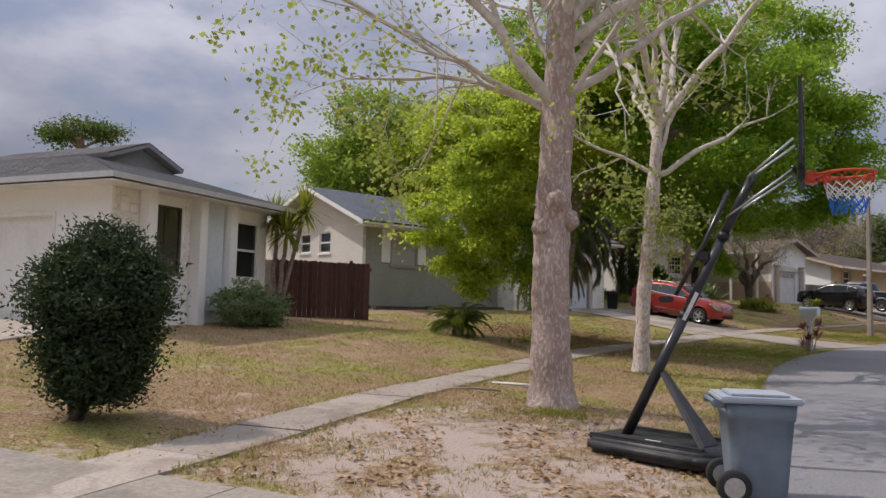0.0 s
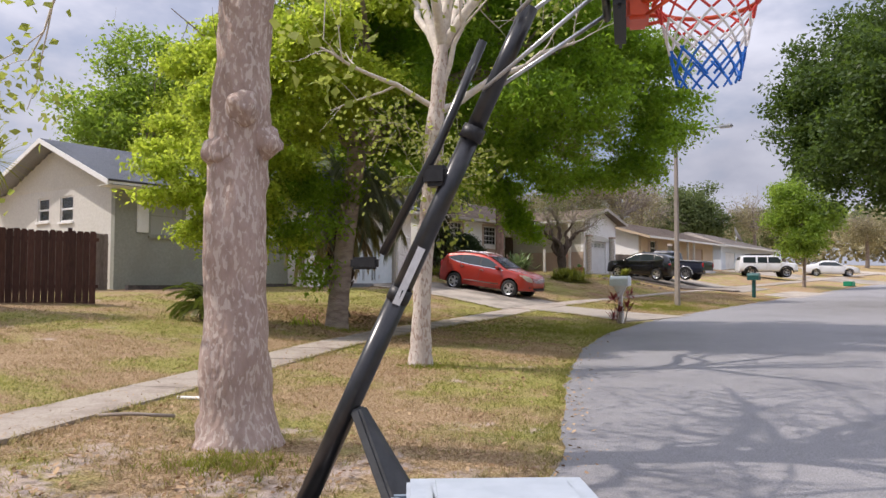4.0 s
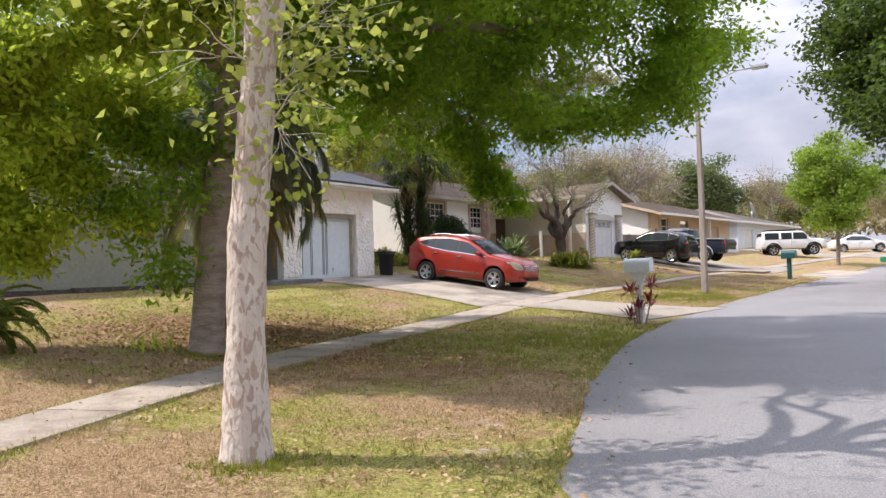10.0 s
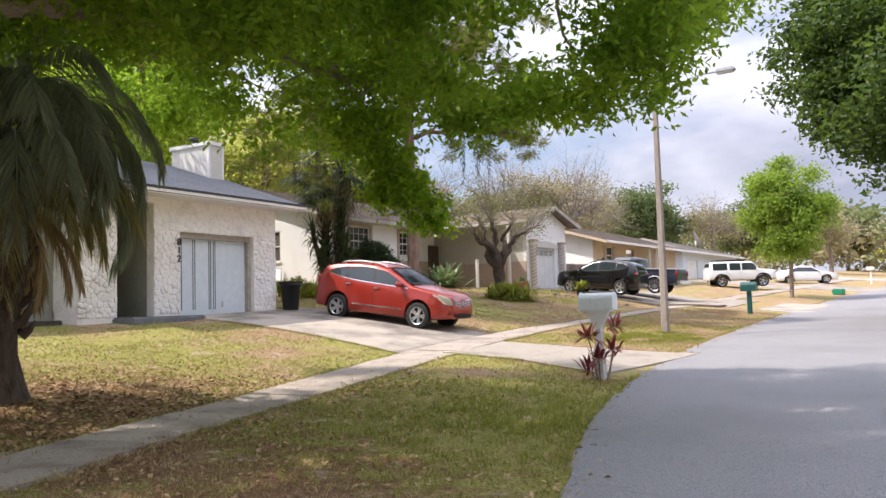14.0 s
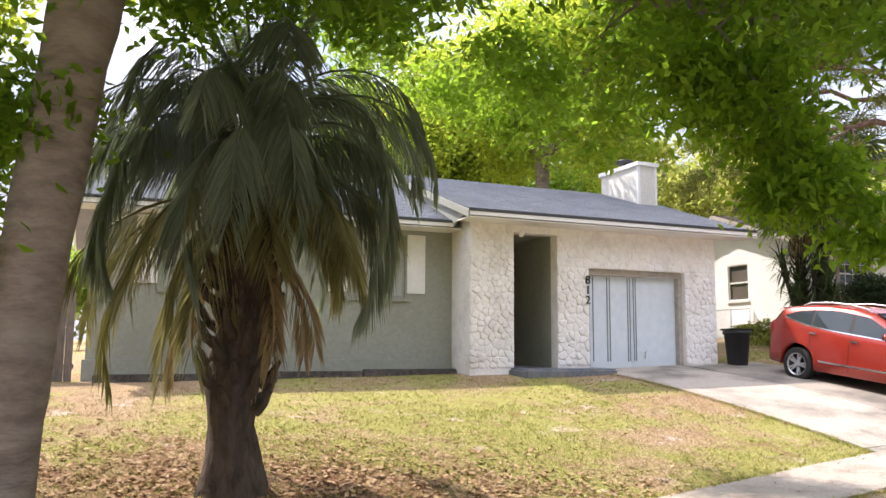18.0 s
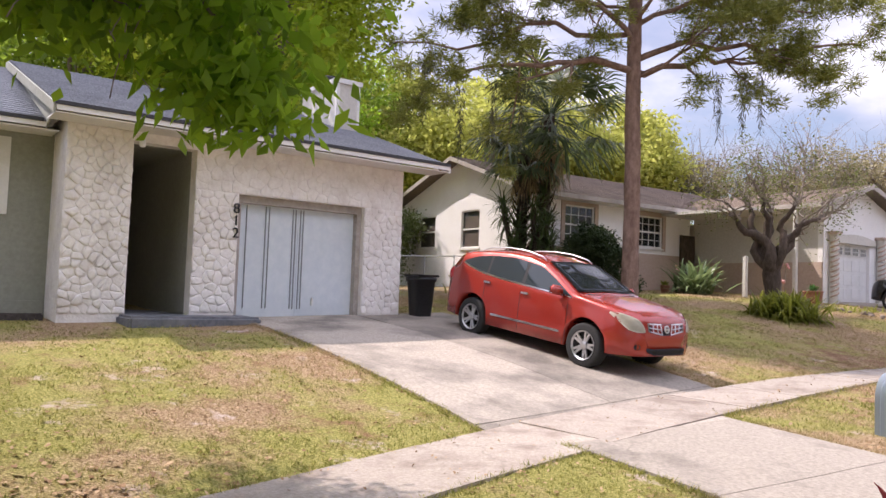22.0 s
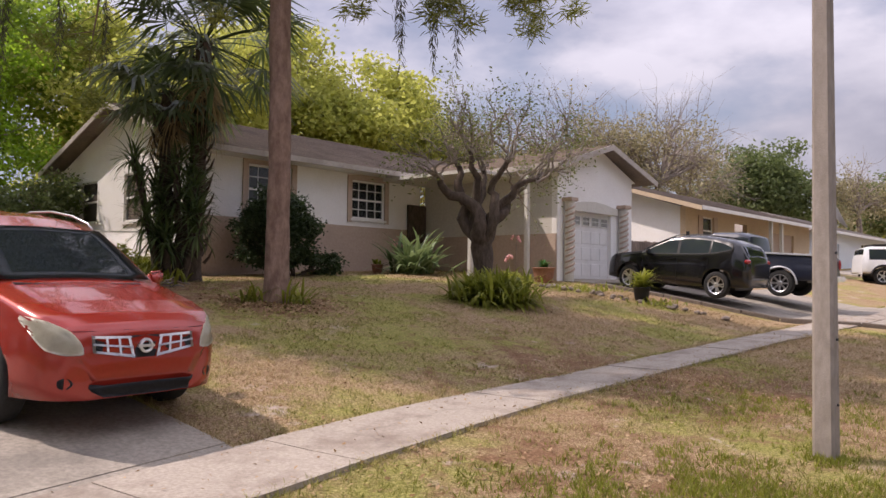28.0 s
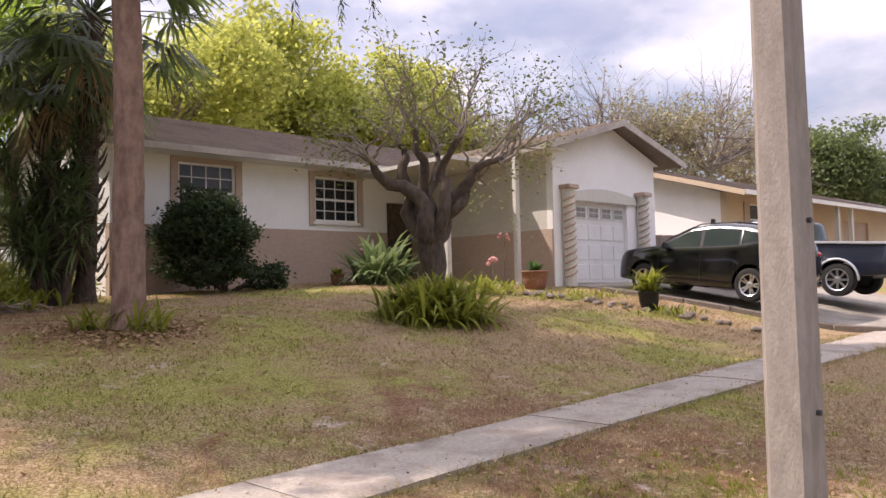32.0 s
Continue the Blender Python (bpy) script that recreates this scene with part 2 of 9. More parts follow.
def lawn_mat(name="lawn", blade=False):
    """Dry spring turf: straw, thatch, patches of live green and bare sand."""
    m = bpy.data.materials.new(name)
    m.use_nodes = True
    n, l = m.node_tree.nodes, m.node_tree.links
    p = n["Principled BSDF"]
    p.inputs["Roughness"].default_value = 0.95
    p.inputs["Specular IOR Level"].default_value = 0.1
    g = n.new("ShaderNodeNewGeometry")

    def tex(scale, detail=5, rough=0.6):
        t = n.new("ShaderNodeTexNoise")
        t.inputs["Scale"].default_value, t.inputs["Detail"].default_value, t.inputs["Roughness"].default_value = scale, detail, rough
        l.new(g.outputs["Position"], t.inputs["Vector"])
        return t.outputs["Fac"]

    def ramp(fac, *stops):
        r = n.new("ShaderNodeValToRGB")
        while len(r.color_ramp.elements) < len(stops):
            r.color_ramp.elements.new(0.5)
        for e, (pos, c) in zip(r.color_ramp.elements, stops):
            e.position, e.color = pos, rgb(c)
        l.new(fac, r.inputs["Fac"])
        return r.outputs["Color"]

    def mix(fac, a, b):
        x = n.new("ShaderNodeMix")
        x.data_type = "RGBA"
        l.new(fac, x.inputs["Factor"])
        l.new(a, x.inputs["A"])
        l.new(b, x.inputs["B"])
        return x.outputs["Result"]

    def span(fac, lo, hi):
        r = n.new("ShaderNodeMapRange")
        r.inputs["From Min"].default_value, r.inputs["From Max"].default_value = lo, hi
        l.new(fac, r.inputs["Value"])
        return r.outputs["Result"]

    fine = tex(38, 6, 0.75)
    straw = ramp(fine, (0.32, (0.09, 0.05, 0.025)), (0.5, (0.34, 0.235, 0.135)), (0.68, (0.66, 0.51, 0.34)))
    green = ramp(fine, (0.32, (0.08, 0.085, 0.02)), (0.5, (0.29, 0.275, 0.08)), (0.68, (0.57, 0.50, 0.20)))
    sand = ramp(tex(70, 4), (0.3, (0.38, 0.29, 0.235)), (0.7, (0.64, 0.53, 0.46)))
    # the turf is greenest before the stone house and in the verge under the oak
    live = tex(0.5, 7, 0.62)
    for spot, reach, gain in (((5.5, 29.0, 1.3), 8.0, 0.11), ((9.7, 22.4, 0.5), 4.2, 0.36), ((17.0, 40.0, 1.8), 7.0, 0.06), ((5.2, 14.6, 0.3), 3.4, 0.08), ((1.5, 18.0, 0.8), 4.0, 0.05)):
        dd = n.new("ShaderNodeVectorMath")
        dd.operation = "DISTANCE"
        dd.inputs[1].default_value = spot
        l.new(g.outputs["Position"], dd.inputs[0])
        dm = n.new("ShaderNodeMapRange")
        dm.inputs["From Min"].default_value, dm.inputs["From Max"].default_value = reach * 0.4, reach
        dm.inputs["To Min"].default_value, dm.inputs["To Max"].default_value = gain, 0.0
        l.new(dd.outputs["Value"], dm.inputs["Value"])
        ds = n.new("ShaderNodeMath")
        l.new(live, ds.inputs[0])
        l.new(dm.outputs["Result"], ds.inputs[1])
        live = ds.outputs[0]
    base = mix(span(live, 0.49, 0.62), straw, green)
    brown = ramp(tex(26, 5, 0.75), (0.3, (0.10, 0.055, 0.03)), (0.55, (0.27, 0.155, 0.09)), (0.75, (0.46, 0.32, 0.21)))
    # brown patches, more of them round set spots and fewer in the verge
    brownness = tex(2.1, 8, 0.72)
    for spot, reach, gain in (((6.2, 20.6, 0.6), 2.8, 0.16), ((4.2, 24.0, 0.9), 3.0, 0.2), ((13.2, 41.6, 1.8), 2.0, 0.2), ((11.0, 44.0, 2.0), 2.5, 0.15), ((9.7, 22.4, 0.5), 2.5, -0.2), ((18.5, 37.4, 1.5), 3.6, 0.16), ((16.2, 33.4, 1.1), 2.2, 0.12)):
        dd = n.new("ShaderNodeVectorMath")
        dd.operation = "DISTANCE"
        dd.inputs[1].default_value = spot
        l.new(g.outputs["Position"], dd.inputs[0])
        dm = n.new("ShaderNodeMapRange")
        dm.inputs["From Min"].default_value, dm.inputs["From Max"].default_value = reach * 0.4, reach
        dm.inputs["To Min"].default_value, dm.inputs["To Max"].default_value = gain, 0.0
        l.new(dd.outputs["Value"], dm.inputs["Value"])
        ds = n.new("ShaderNodeMath")
        l.new(brownness, ds.inputs[0])
        l.new(dm.outputs["Result"], ds.inputs[1])
        brownness = ds.outputs[0]
    base = mix(span(brownness, 0.54, 0.70), base, brown)
    # bare sand, worst beside the basketball stand
    d = n.new("ShaderNodeVectorMath")
    d.operation = "DISTANCE"
    d.inputs[1].default_value = (0.5, 6.9, 0.1)
    l.new(g.outputs["Position"], d.inputs[0])
    near = n.new("ShaderNodeMapRange")
    near.inputs["From Min"].default_value, near.inputs["From Max"].default_value = 1.2, 4.6
    near.inputs["To Min"].default_value, near.inputs["To Max"].default_value = 0.2, 0.0
    l.new(d.outputs["Value"], near.inputs["Value"])
    ad = n.new("ShaderNodeMath")
    l.new(near.outputs["Result"], ad.inputs[0])
    l.new(tex(1.3, 7, 0.7), ad.inputs[1])
    col = mix(span(ad.outputs[0], 0.60, 0.68), base, sand)
    if blade:
        straw = ramp(g.outputs["Random Per Island"], (0.0, (0.25, 0.17, 0.085)), (0.5, (0.44, 0.335, 0.185)), (1.0, (0.64, 0.52, 0.33)))
        green = ramp(g.outputs["Random Per Island"], (0.0, (0.13, 0.15, 0.03)), (0.5, (0.32, 0.315, 0.085)), (1.0, (0.52, 0.47, 0.19)))
        tint = mix(span(live, 0.45, 0.58), straw, green)
        l.new(tint, p.inputs["Base Color"])
        through_b, both = n.new("ShaderNodeBsdfTranslucent"), n.new("ShaderNodeMixShader")
        l.new(tint, through_b.inputs["Color"])
        both.inputs["Fac"].default_value = 0.5
        l.new(p.outputs["BSDF"], both.inputs[1])
        l.new(through_b.outputs["BSDF"], both.inputs[2])
        l.new(both.outputs["Shader"], n["Material Output"].inputs["Surface"])
        return m
    l.new(col, p.inputs["Base Color"])
    bp = n.new("ShaderNodeBump")
    bp.inputs["Strength"].default_value, bp.inputs["Distance"].default_value = 0.9, 0.03
    l.new(tex(55, 5, 0.7), bp.inputs["Height"])
    l.new(bp.outputs["Normal"], p.inputs["Normal"])
    return m


M_LAWN = lawn_mat()
M_BLADE = lawn_mat("grass_blade", True)
L_LITTER = leaf_mat("fallen_leaf", (0.22, 0.125, 0.06), (0.52, 0.37, 0.22), 0.1, (0.4, 0.25, 0.12), 0.9)
M_ASPH = mat("asphalt", (0.14, 0.138, 0.145), (0.35, 0.342, 0.35), 75, 0.9, 0.5, 160, stain=(0.17, 0.165, 0.17), sscale=0.35, samt=0.5, crack=0.12, cscale=0.22)
M_CONC = mat("concrete", (0.29, 0.25, 0.21), (0.41, 0.355, 0.30), 30, 0.9, 0.35, 110, stain=(0.20, 0.155, 0.125), sscale=2.0, samt=0.8, rand=0.14, crack=0.22, cscale=0.3)
M_DRIVE = mat("driveway_concrete", (0.28, 0.245, 0.205), (0.41, 0.36, 0.30), 24, 0.9, 0.3, 110, stain=(0.13, 0.115, 0.10), sscale=0.8, samt=0.85, rand=0.2, crack=0.2, cscale=0.16)
M_WHITE = mat("white_stucco", (0.83, 0.82, 0.81), (0.89, 0.885, 0.88), 25, 0.9, 0.35, 90, stain=(0.66, 0.63, 0.60), sscale=0.8, samt=0.25)
M_STONE = mat("painted_stone", (0.79, 0.755, 0.715), (0.87, 0.84, 0.805), 14, 0.85, 0.8, 16, stain=(0.55, 0.50, 0.45), sscale=2.4, samt=0.45)
M_GREY = mat("greygreen_siding", (0.27, 0.275, 0.235), (0.32, 0.325, 0.28), 12, 0.85, 0.15, 60, stain=(0.22, 0.22, 0.19), sscale=0.7, samt=0.4)
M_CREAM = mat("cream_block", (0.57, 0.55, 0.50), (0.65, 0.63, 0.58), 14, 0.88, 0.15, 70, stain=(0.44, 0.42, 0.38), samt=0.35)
M_SHIN = mat("grey_shingle", (0.23, 0.24, 0.265), (0.35, 0.36, 0.39), 30, 0.85, 0.5, 80, stain=(0.19, 0.195, 0.215), sscale=1.1, samt=0.5)
M_SHIN_B = mat("brown_shingle", (0.17, 0.13, 0.105), (0.27, 0.215, 0.175), 30, 0.95, 0.5, 80, stain=(0.13, 0.105, 0.09), sscale=0.9, samt=0.65)
M_TRIM = mat("white_trim", (0.74, 0.73, 0.71), (0.80, 0.79, 0.77), 20, 0.6, stain=(0.5, 0.48, 0.45), sscale=1.5, samt=0.3)
M_DARKTRIM = mat("dark_drip_edge", (0.03, 0.03, 0.035), (0.05, 0.05, 0.055), 20, 0.5)
M_TAUPE = mat("taupe_paint", (0.45, 0.345, 0.275), (0.51, 0.40, 0.325), 14, 0.85, 0.2, 80, stain=(0.35, 0.27, 0.22), samt=0.35)
M_TAN = mat("tan_stucco", (0.55, 0.43, 0.30), (0.62, 0.49, 0.35), 14, 0.9, 0.2, 80, stain=(0.42, 0.33, 0.23), samt=0.3)
M_BLUEW = mat("pale_blue_stucco", (0.60, 0.66, 0.72), (0.68, 0.73, 0.78), 14, 0.9, 0.2, 80)
M_DOOR = mat("garage_door_paint", (0.60, 0.67, 0.72), (0.67, 0.73, 0.77), 6, 0.55, stain=(0.52, 0.57, 0.61), samt=0.3)
M_BROWNF = mat("dark_stained_fence", (0.055, 0.025, 0.02), (0.10, 0.045, 0.035), 9, 0.8, 0.3, 60, rand=0.25, stretch=(4, 4, 0.5))
M_GREYF = mat("weathered_fence", (0.17, 0.135, 0.115), (0.27, 0.22, 0.19), 9, 0.9, 0.3, 60, rand=0.25, stretch=(4, 4, 0.5))
M_FRAME = mat("weathered_door_frame", (0.36, 0.325, 0.285), (0.46, 0.42, 0.375), 12, 0.8, 0.2, 60, stain=(0.26, 0.23, 0.20), sscale=2.5, samt=0.5)
M_SEAM = mat("dark_door_gap", (0.22, 0.24, 0.25), (0.32, 0.345, 0.36), 20, 0.6)
M_EDGING = mat("dark_edging_timber", (0.05, 0.042, 0.04), (0.10, 0.085, 0.08), 12, 0.9, 0.4, 40, stain=(0.17, 0.15, 0.14), sscale=3, samt=0.5)
M_SHED = mat("weathered_shed_boards", (0.20, 0.155, 0.135), (0.28, 0.225, 0.20), 9, 0.9, 0.3, 60, stain=(0.15, 0.115, 0.10), sscale=1.2, samt=0.5, stretch=(4, 4, 0.5))
M_GLASS = glass_mat("window_glass", alpha=0.45)
M_CURT = mat("curtain_cloth", (0.22, 0.215, 0.20), (0.28, 0.27, 0.25), 4, 0.9)
# near-black colour that stands for the shade inside rooms and a porch
M_UNLIT = mat("unlit_room", (0.02, 0.02, 0.02), (0.035, 0.035, 0.03), 3, 0.9)
M_BLACK = mat("black_plastic", (0.012, 0.012, 0.014), (0.022, 0.022, 0.024), 30, 0.45)
M_BLACKM = mat("black_enamel_steel", (0.010, 0.010, 0.012), (0.018, 0.018, 0.02), 20, 0.28, spec=0.6)
M_STEEL = mat("galvanized_steel", (0.45, 0.46, 0.48), (0.55, 0.56, 0.58), 20, 0.4, metal=0.8)
M_POLE = mat("grey_concrete_pole", (0.27, 0.235, 0.205), (0.36, 0.315, 0.28), 12, 0.9, 0.3, 100, stain=(0.20, 0.17, 0.15), sscale=1.6, samt=0.5, stretch=(1, 1, 0.4))
M_BARK_O = mat("oak_bark", (0.19, 0.145, 0.12), (0.34, 0.275, 0.23), 9, 0.95, 1.0, 26, stretch=(0.35, 0.35, 1), stain=(0.36, 0.31, 0.27), sscale=2.5, samt=0.5)
M_BARK_P = mat("pine_bark", (0.17, 0.105, 0.08), (0.30, 0.20, 0.155), 8, 0.95, 1.0, 22, stretch=(1, 1, 0.5))
M_BARK_D = mat("dark_bark", (0.055, 0.04, 0.03), (0.12, 0.09, 0.07), 10, 0.95, 1.0, 26, stretch=(1, 1, 0.4))
M_BARK_S = mat("sycamore_bark", (0.32, 0.235, 0.20), (0.43, 0.33, 0.29), 9, 0.9, 0.9, 26, stain=(0.25, 0.18, 0.15), sscale=3, samt=0.5, stretch=(1, 1, 0.4), flake=(0.54, 0.46, 0.41), fscale=30)
M_BARK_SW = mat("pale_sycamore_limb", (0.50, 0.45, 0.39), (0.66, 0.61, 0.54), 9, 0.85, 0.4, 30, stain=(0.36, 0.29, 0.23), sscale=4, samt=0.5)
M_BARK_S2 = mat("pale_sycamore_bark", (0.50, 0.44, 0.40), (0.64, 0.58, 0.53), 12, 0.9, 1.0, 30, stain=(0.40, 0.31, 0.26), sscale=6, samt=0.6, stretch=(1, 1, 0.45), flake=(0.34, 0.25, 0.205), fscale=21)
M_TWIG = mat("twig_grey", (0.24, 0.20, 0.17), (0.34, 0.29, 0.25), 9, 0.95)
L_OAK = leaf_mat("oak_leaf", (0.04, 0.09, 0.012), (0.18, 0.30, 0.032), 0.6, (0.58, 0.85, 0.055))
# two brighter copies of the oak leaf, with sunlight put into the colour
L_OAK_LIT = leaf_mat("lit_hanging_oak_leaf", (0.055, 0.125, 0.014), (0.25, 0.40, 0.036), 0.62, (0.58, 0.85, 0.05))
L_LIME = leaf_mat("sun_bright_leaf", (0.10, 0.20, 0.016), (0.52, 0.60, 0.075), 0.6, (0.80, 0.92, 0.10))
L_SYC = leaf_mat("sycamore_leaf", (0.17, 0.22, 0.035), (0.38, 0.42, 0.10), 0.5, (0.55, 0.62, 0.12))
L_FAR = leaf_mat("woodland_leaf", (0.07, 0.13, 0.022), (0.24, 0.34, 0.055), 0.55, (0.50, 0.68, 0.07))
L_YEL = leaf_mat("spring_yellow_leaf", (0.25, 0.29, 0.05), (0.52, 0.52, 0.14), 0.55, (0.74, 0.75, 0.18))
L_GREYG = leaf_mat("budding_twigs", (0.22, 0.19, 0.11), (0.42, 0.38, 0.22), 0.35, (0.45, 0.42, 0.2))
L_BUSH = leaf_mat("shrub_leaf", (0.012, 0.026, 0.010), (0.055, 0.085, 0.035), 0.2, (0.10, 0.16, 0.04), 0.65)
L_PALM = leaf_mat("palm_frond", (0.09, 0.115, 0.09), (0.30, 0.34, 0.26), 0.4, (0.42, 0.48, 0.26), 0.33)
L_PALM_OLD = leaf_mat("old_palm_frond", (0.13, 0.12, 0.05), (0.36, 0.34, 0.16), 0.4, (0.5, 0.47, 0.16), 0.5)
L_DEAD = leaf_mat("dead_frond", (0.24, 0.17, 0.09), (0.50, 0.39, 0.22), 0.3, (0.5, 0.38, 0.18), 0.8)
L_PINE = leaf_mat("pine_needle", (0.12, 0.14, 0.03), (0.32, 0.33, 0.08), 0.35, (0.45, 0.46, 0.1))
L_SAGO = leaf_mat("sago_frond", (0.05, 0.075, 0.014), (0.20, 0.24, 0.05), 0.35, (0.34, 0.42, 0.06), 0.4)
L_HAZE = leaf_mat("distant_leaf", (0.06, 0.09, 0.035), (0.17, 0.21, 0.085), 0.45, (0.32, 0.40, 0.13))
L_FERN = leaf_mat("fern_leaf", (0.08, 0.10, 0.014), (0.30, 0.31, 0.05), 0.4, (0.44, 0.48, 0.06))
L_MOSS = leaf_mat("spanish_moss", (0.09, 0.09, 0.06), (0.17, 0.165, 0.10), 0.3, (0.2, 0.2, 0.1), 0.9)
L_FAN = leaf_mat("cabbage_palm_leaf", (0.035, 0.055, 0.024), (0.13, 0.175, 0.075), 0.35, (0.26, 0.34, 0.10), 0.35)
L_STRAP = leaf_mat("strap_leaf", (0.06, 0.11, 0.04), (0.25, 0.33, 0.15), 0.3, (0.4, 0.5, 0.2), 0.35)
L_DARK = leaf_mat("dense_oak_leaf", (0.02, 0.045, 0.012), (0.085, 0.135, 0.03), 0.4, (0.22, 0.34, 0.04))

# ---- helpers for building ----
ORG = {}


def thing(name, label, category, at, ang=0.0, group="", kind="", tilt=(0, 0)):
    """An empty at the base of a thing, turned by ang degrees; its parts are given in plan numbers along that turn."""
    e = new(name)
    e.matrix_world = pose(at[0], at[1], at[2], tilt[0], tilt[1], ang)
    e.empty_display_size = 0.2
    return tagged(e, label, category, group, kind)


def frame_thing(name, label, category, ang, u, v, z, group="", kind=""):
    """A thing in the plan grid turned by ang: its parts are built in (u, v, z)."""
    a = radians(ang)
    e = thing(name, label, category, (u * math.cos(a) - v * math.sin(a), u * math.sin(a) + v * math.cos(a), z), ang, group, kind)
    ORG[e] = (u, v, z)
    return e


def part(name, bm, material, parent=None, label="", smooth=False):
    me = bpy.data.meshes.new(name)
    if parent in ORG:
        bmesh.ops.translate(bm, vec=-Vector(ORG[parent]), verts=bm.verts)
    bmesh.ops.recalc_face_normals(bm, faces=bm.faces)
    bm.to_mesh(me)
    bm.free()
    me.materials.append(material)
    if smooth:
        me.polygons.foreach_set("use_smooth", [True] * len(me.polygons))
    ob = new(name, me)
    ob.parent = parent
    return tagged(ob, label)


def np_mesh(name, v, f, material, parent=None, label="", smooth=False, kind=""):
    """One mesh object from arrays of corners and of faces that have all the same number of corners."""
    v, f = np.asarray(v, np.float32), np.asarray(f, np.int32)
    if parent in ORG:
        v = v - np.array(ORG[parent], np.float32)
    me = bpy.data.meshes.new(name)
    k = f.shape[1]
    me.vertices.add(len(v))
    me.vertices.foreach_set("co", v.ravel())
    me.loops.add(f.size)
    me.loops.foreach_set("vertex_index", f.ravel())
    me.polygons.add(len(f))
    me.polygons.foreach_set("loop_start", np.arange(0, f.size, k, dtype=np.int32))
    if smooth:
        me.polygons.foreach_set("use_smooth", np.ones(len(f), bool))
    me.update(calc_edges=True)
    me.materials.append(material)
    ob = new(name, me)
    ob.parent = parent
    return tagged(ob, label, kind=kind)


def box(bm, x0, x1, y0, y1, z0, z1, m=None):
    vs = [bm.verts.new(p) for p in ((x0, y0, z0), (x1, y0, z0), (x1, y1, z0), (x0, y1, z0), (x0, y0, z1), (x1, y0, z1), (x1, y1, z1), (x0, y1, z1))]
    if m is not None:
        for q in vs:
            q.co = m @ q.co
    for i in ((3, 2, 1, 0), (4, 5, 6, 7), (0, 1, 5, 4), (1, 2, 6, 5), (2, 3, 7, 6), (3, 0, 4, 7)):
        bm.faces.new([vs[k] for k in i])
    return vs


def boxes(*rows):
    bm = bmesh.new()
    for r in rows:
        box(bm, *r)
    return bm


def bevelled(bm, w=0.01, seg=2):
    bmesh.ops.bevel(bm, geom=list(bm.edges), offset=w, segments=seg, affect="EDGES", clamp_overlap=True)
    return bm


def prism(bm, pts, d):
    """A solid from a flat outline (3D points, in order) pushed along d."""
    d = Vector(d)
    a = [bm.verts.new(Vector(p)) for p in pts]
    b = [bm.verts.new(Vector(p) + d) for p in pts]
    n = len(a)
    bm.faces.new(a)
    bm.faces.new(b[::-1])
    for i in range(n):
        bm.faces.new((a[i], b[i], b[(i + 1) % n], a[(i + 1) % n]))
    return bm


def lathe(bm, prof, n=20, m=None, cap=True):
    """A turned solid from (radius, height) pairs."""
    rings = []
    for r, z in prof:
        ring = []
        for i in range(n):
            a = 2 * math.pi * i / n
            p = Vector((r * math.cos(a), r * math.sin(a), z))
            ring.append(bm.verts.new(m @ p if m is not None else p))
        rings.append(ring)
    for a, b in zip(rings, rings[1:]):
        for i in range(n):
            bm.faces.new((a[i], a[(i + 1) % n], b[(i + 1) % n], b[i]))
    if cap:
        bm.faces.new(rings[0][::-1])
        bm.faces.new(rings[-1])
    return bm


def tube_arrays(pts, rad, n=8):
    """Rings round a line of points: corners and faces."""
    p = np.asarray(pts, float)
    r = np.broadcast_to(np.asarray(rad, float), (len(p),))
    t = np.gradient(p, axis=0)
    t /= np.linalg.norm(t, axis=1)[:, None] + 1e-9
    ref = np.where(np.abs(t[:, 2:3]) > 0.9, np.array([[1.0, 0, 0]]), np.array([[0, 0, 1.0]]))
    a = np.cross(t, ref)
    a /= np.linalg.norm(a, axis=1)[:, None] + 1e-9
    for i in range(1, len(a)):
        w = a[i - 1] - t[i] * (a[i - 1] @ t[i])
        a[i] = w / (np.linalg.norm(w) + 1e-9)
    b = np.cross(t, a)
    ang = np.linspace(0, 2 * np.pi, n, endpoint=False)
    v = p[:, None] + r[:, None, None] * (np.cos(ang)[None, :, None] * a[:, None] + np.sin(ang)[None, :, None] * b[:, None])
    i, j = np.meshgrid(np.arange(len(p) - 1), np.arange(n), indexing="ij")
    f = np.stack([i * n + j, i * n + (j + 1) % n, (i + 1) * n + (j + 1) % n, (i + 1) * n + j], -1).reshape(-1, 4)
    return v.reshape(-1, 3), f


def stack(pieces):
    vs, fs, k = [], [], 0
    for v, f in pieces:
        vs.append(v)
        fs.append(f + k)
        k += len(v)
    return np.vstack(vs), np.vstack(fs)


def tube(name, pts, rad, material, parent=None, n=10, label="", closed=True):
    v, f = tube_arrays(pts, rad, n)
    if closed:
        k = len(v)
        v = np.vstack([v, [np.mean(v[:n], 0)], [np.mean(v[-n:], 0)]])
        j = np.arange(n)
        f = np.vstack([f, np.stack([(j + 1) % n, j, np.full(n, k), np.full(n, k)], 1), np.stack([k - 1 - n + 1 + j, k - n + (j + 1) % n, np.full(n, k + 1), np.full(n, k + 1)], 1)])
        bm = bmesh.new()
        vs = [bm.verts.new(q) for q in v]
        for q in f:
            try:
                bm.faces.new([vs[i] for i in dict.fromkeys(int(i) for i in q)])
            except ValueError:
                pass
        return part(name, bm, material, parent, label, True)
    return np_mesh(name, v, f, material, parent, label, True)


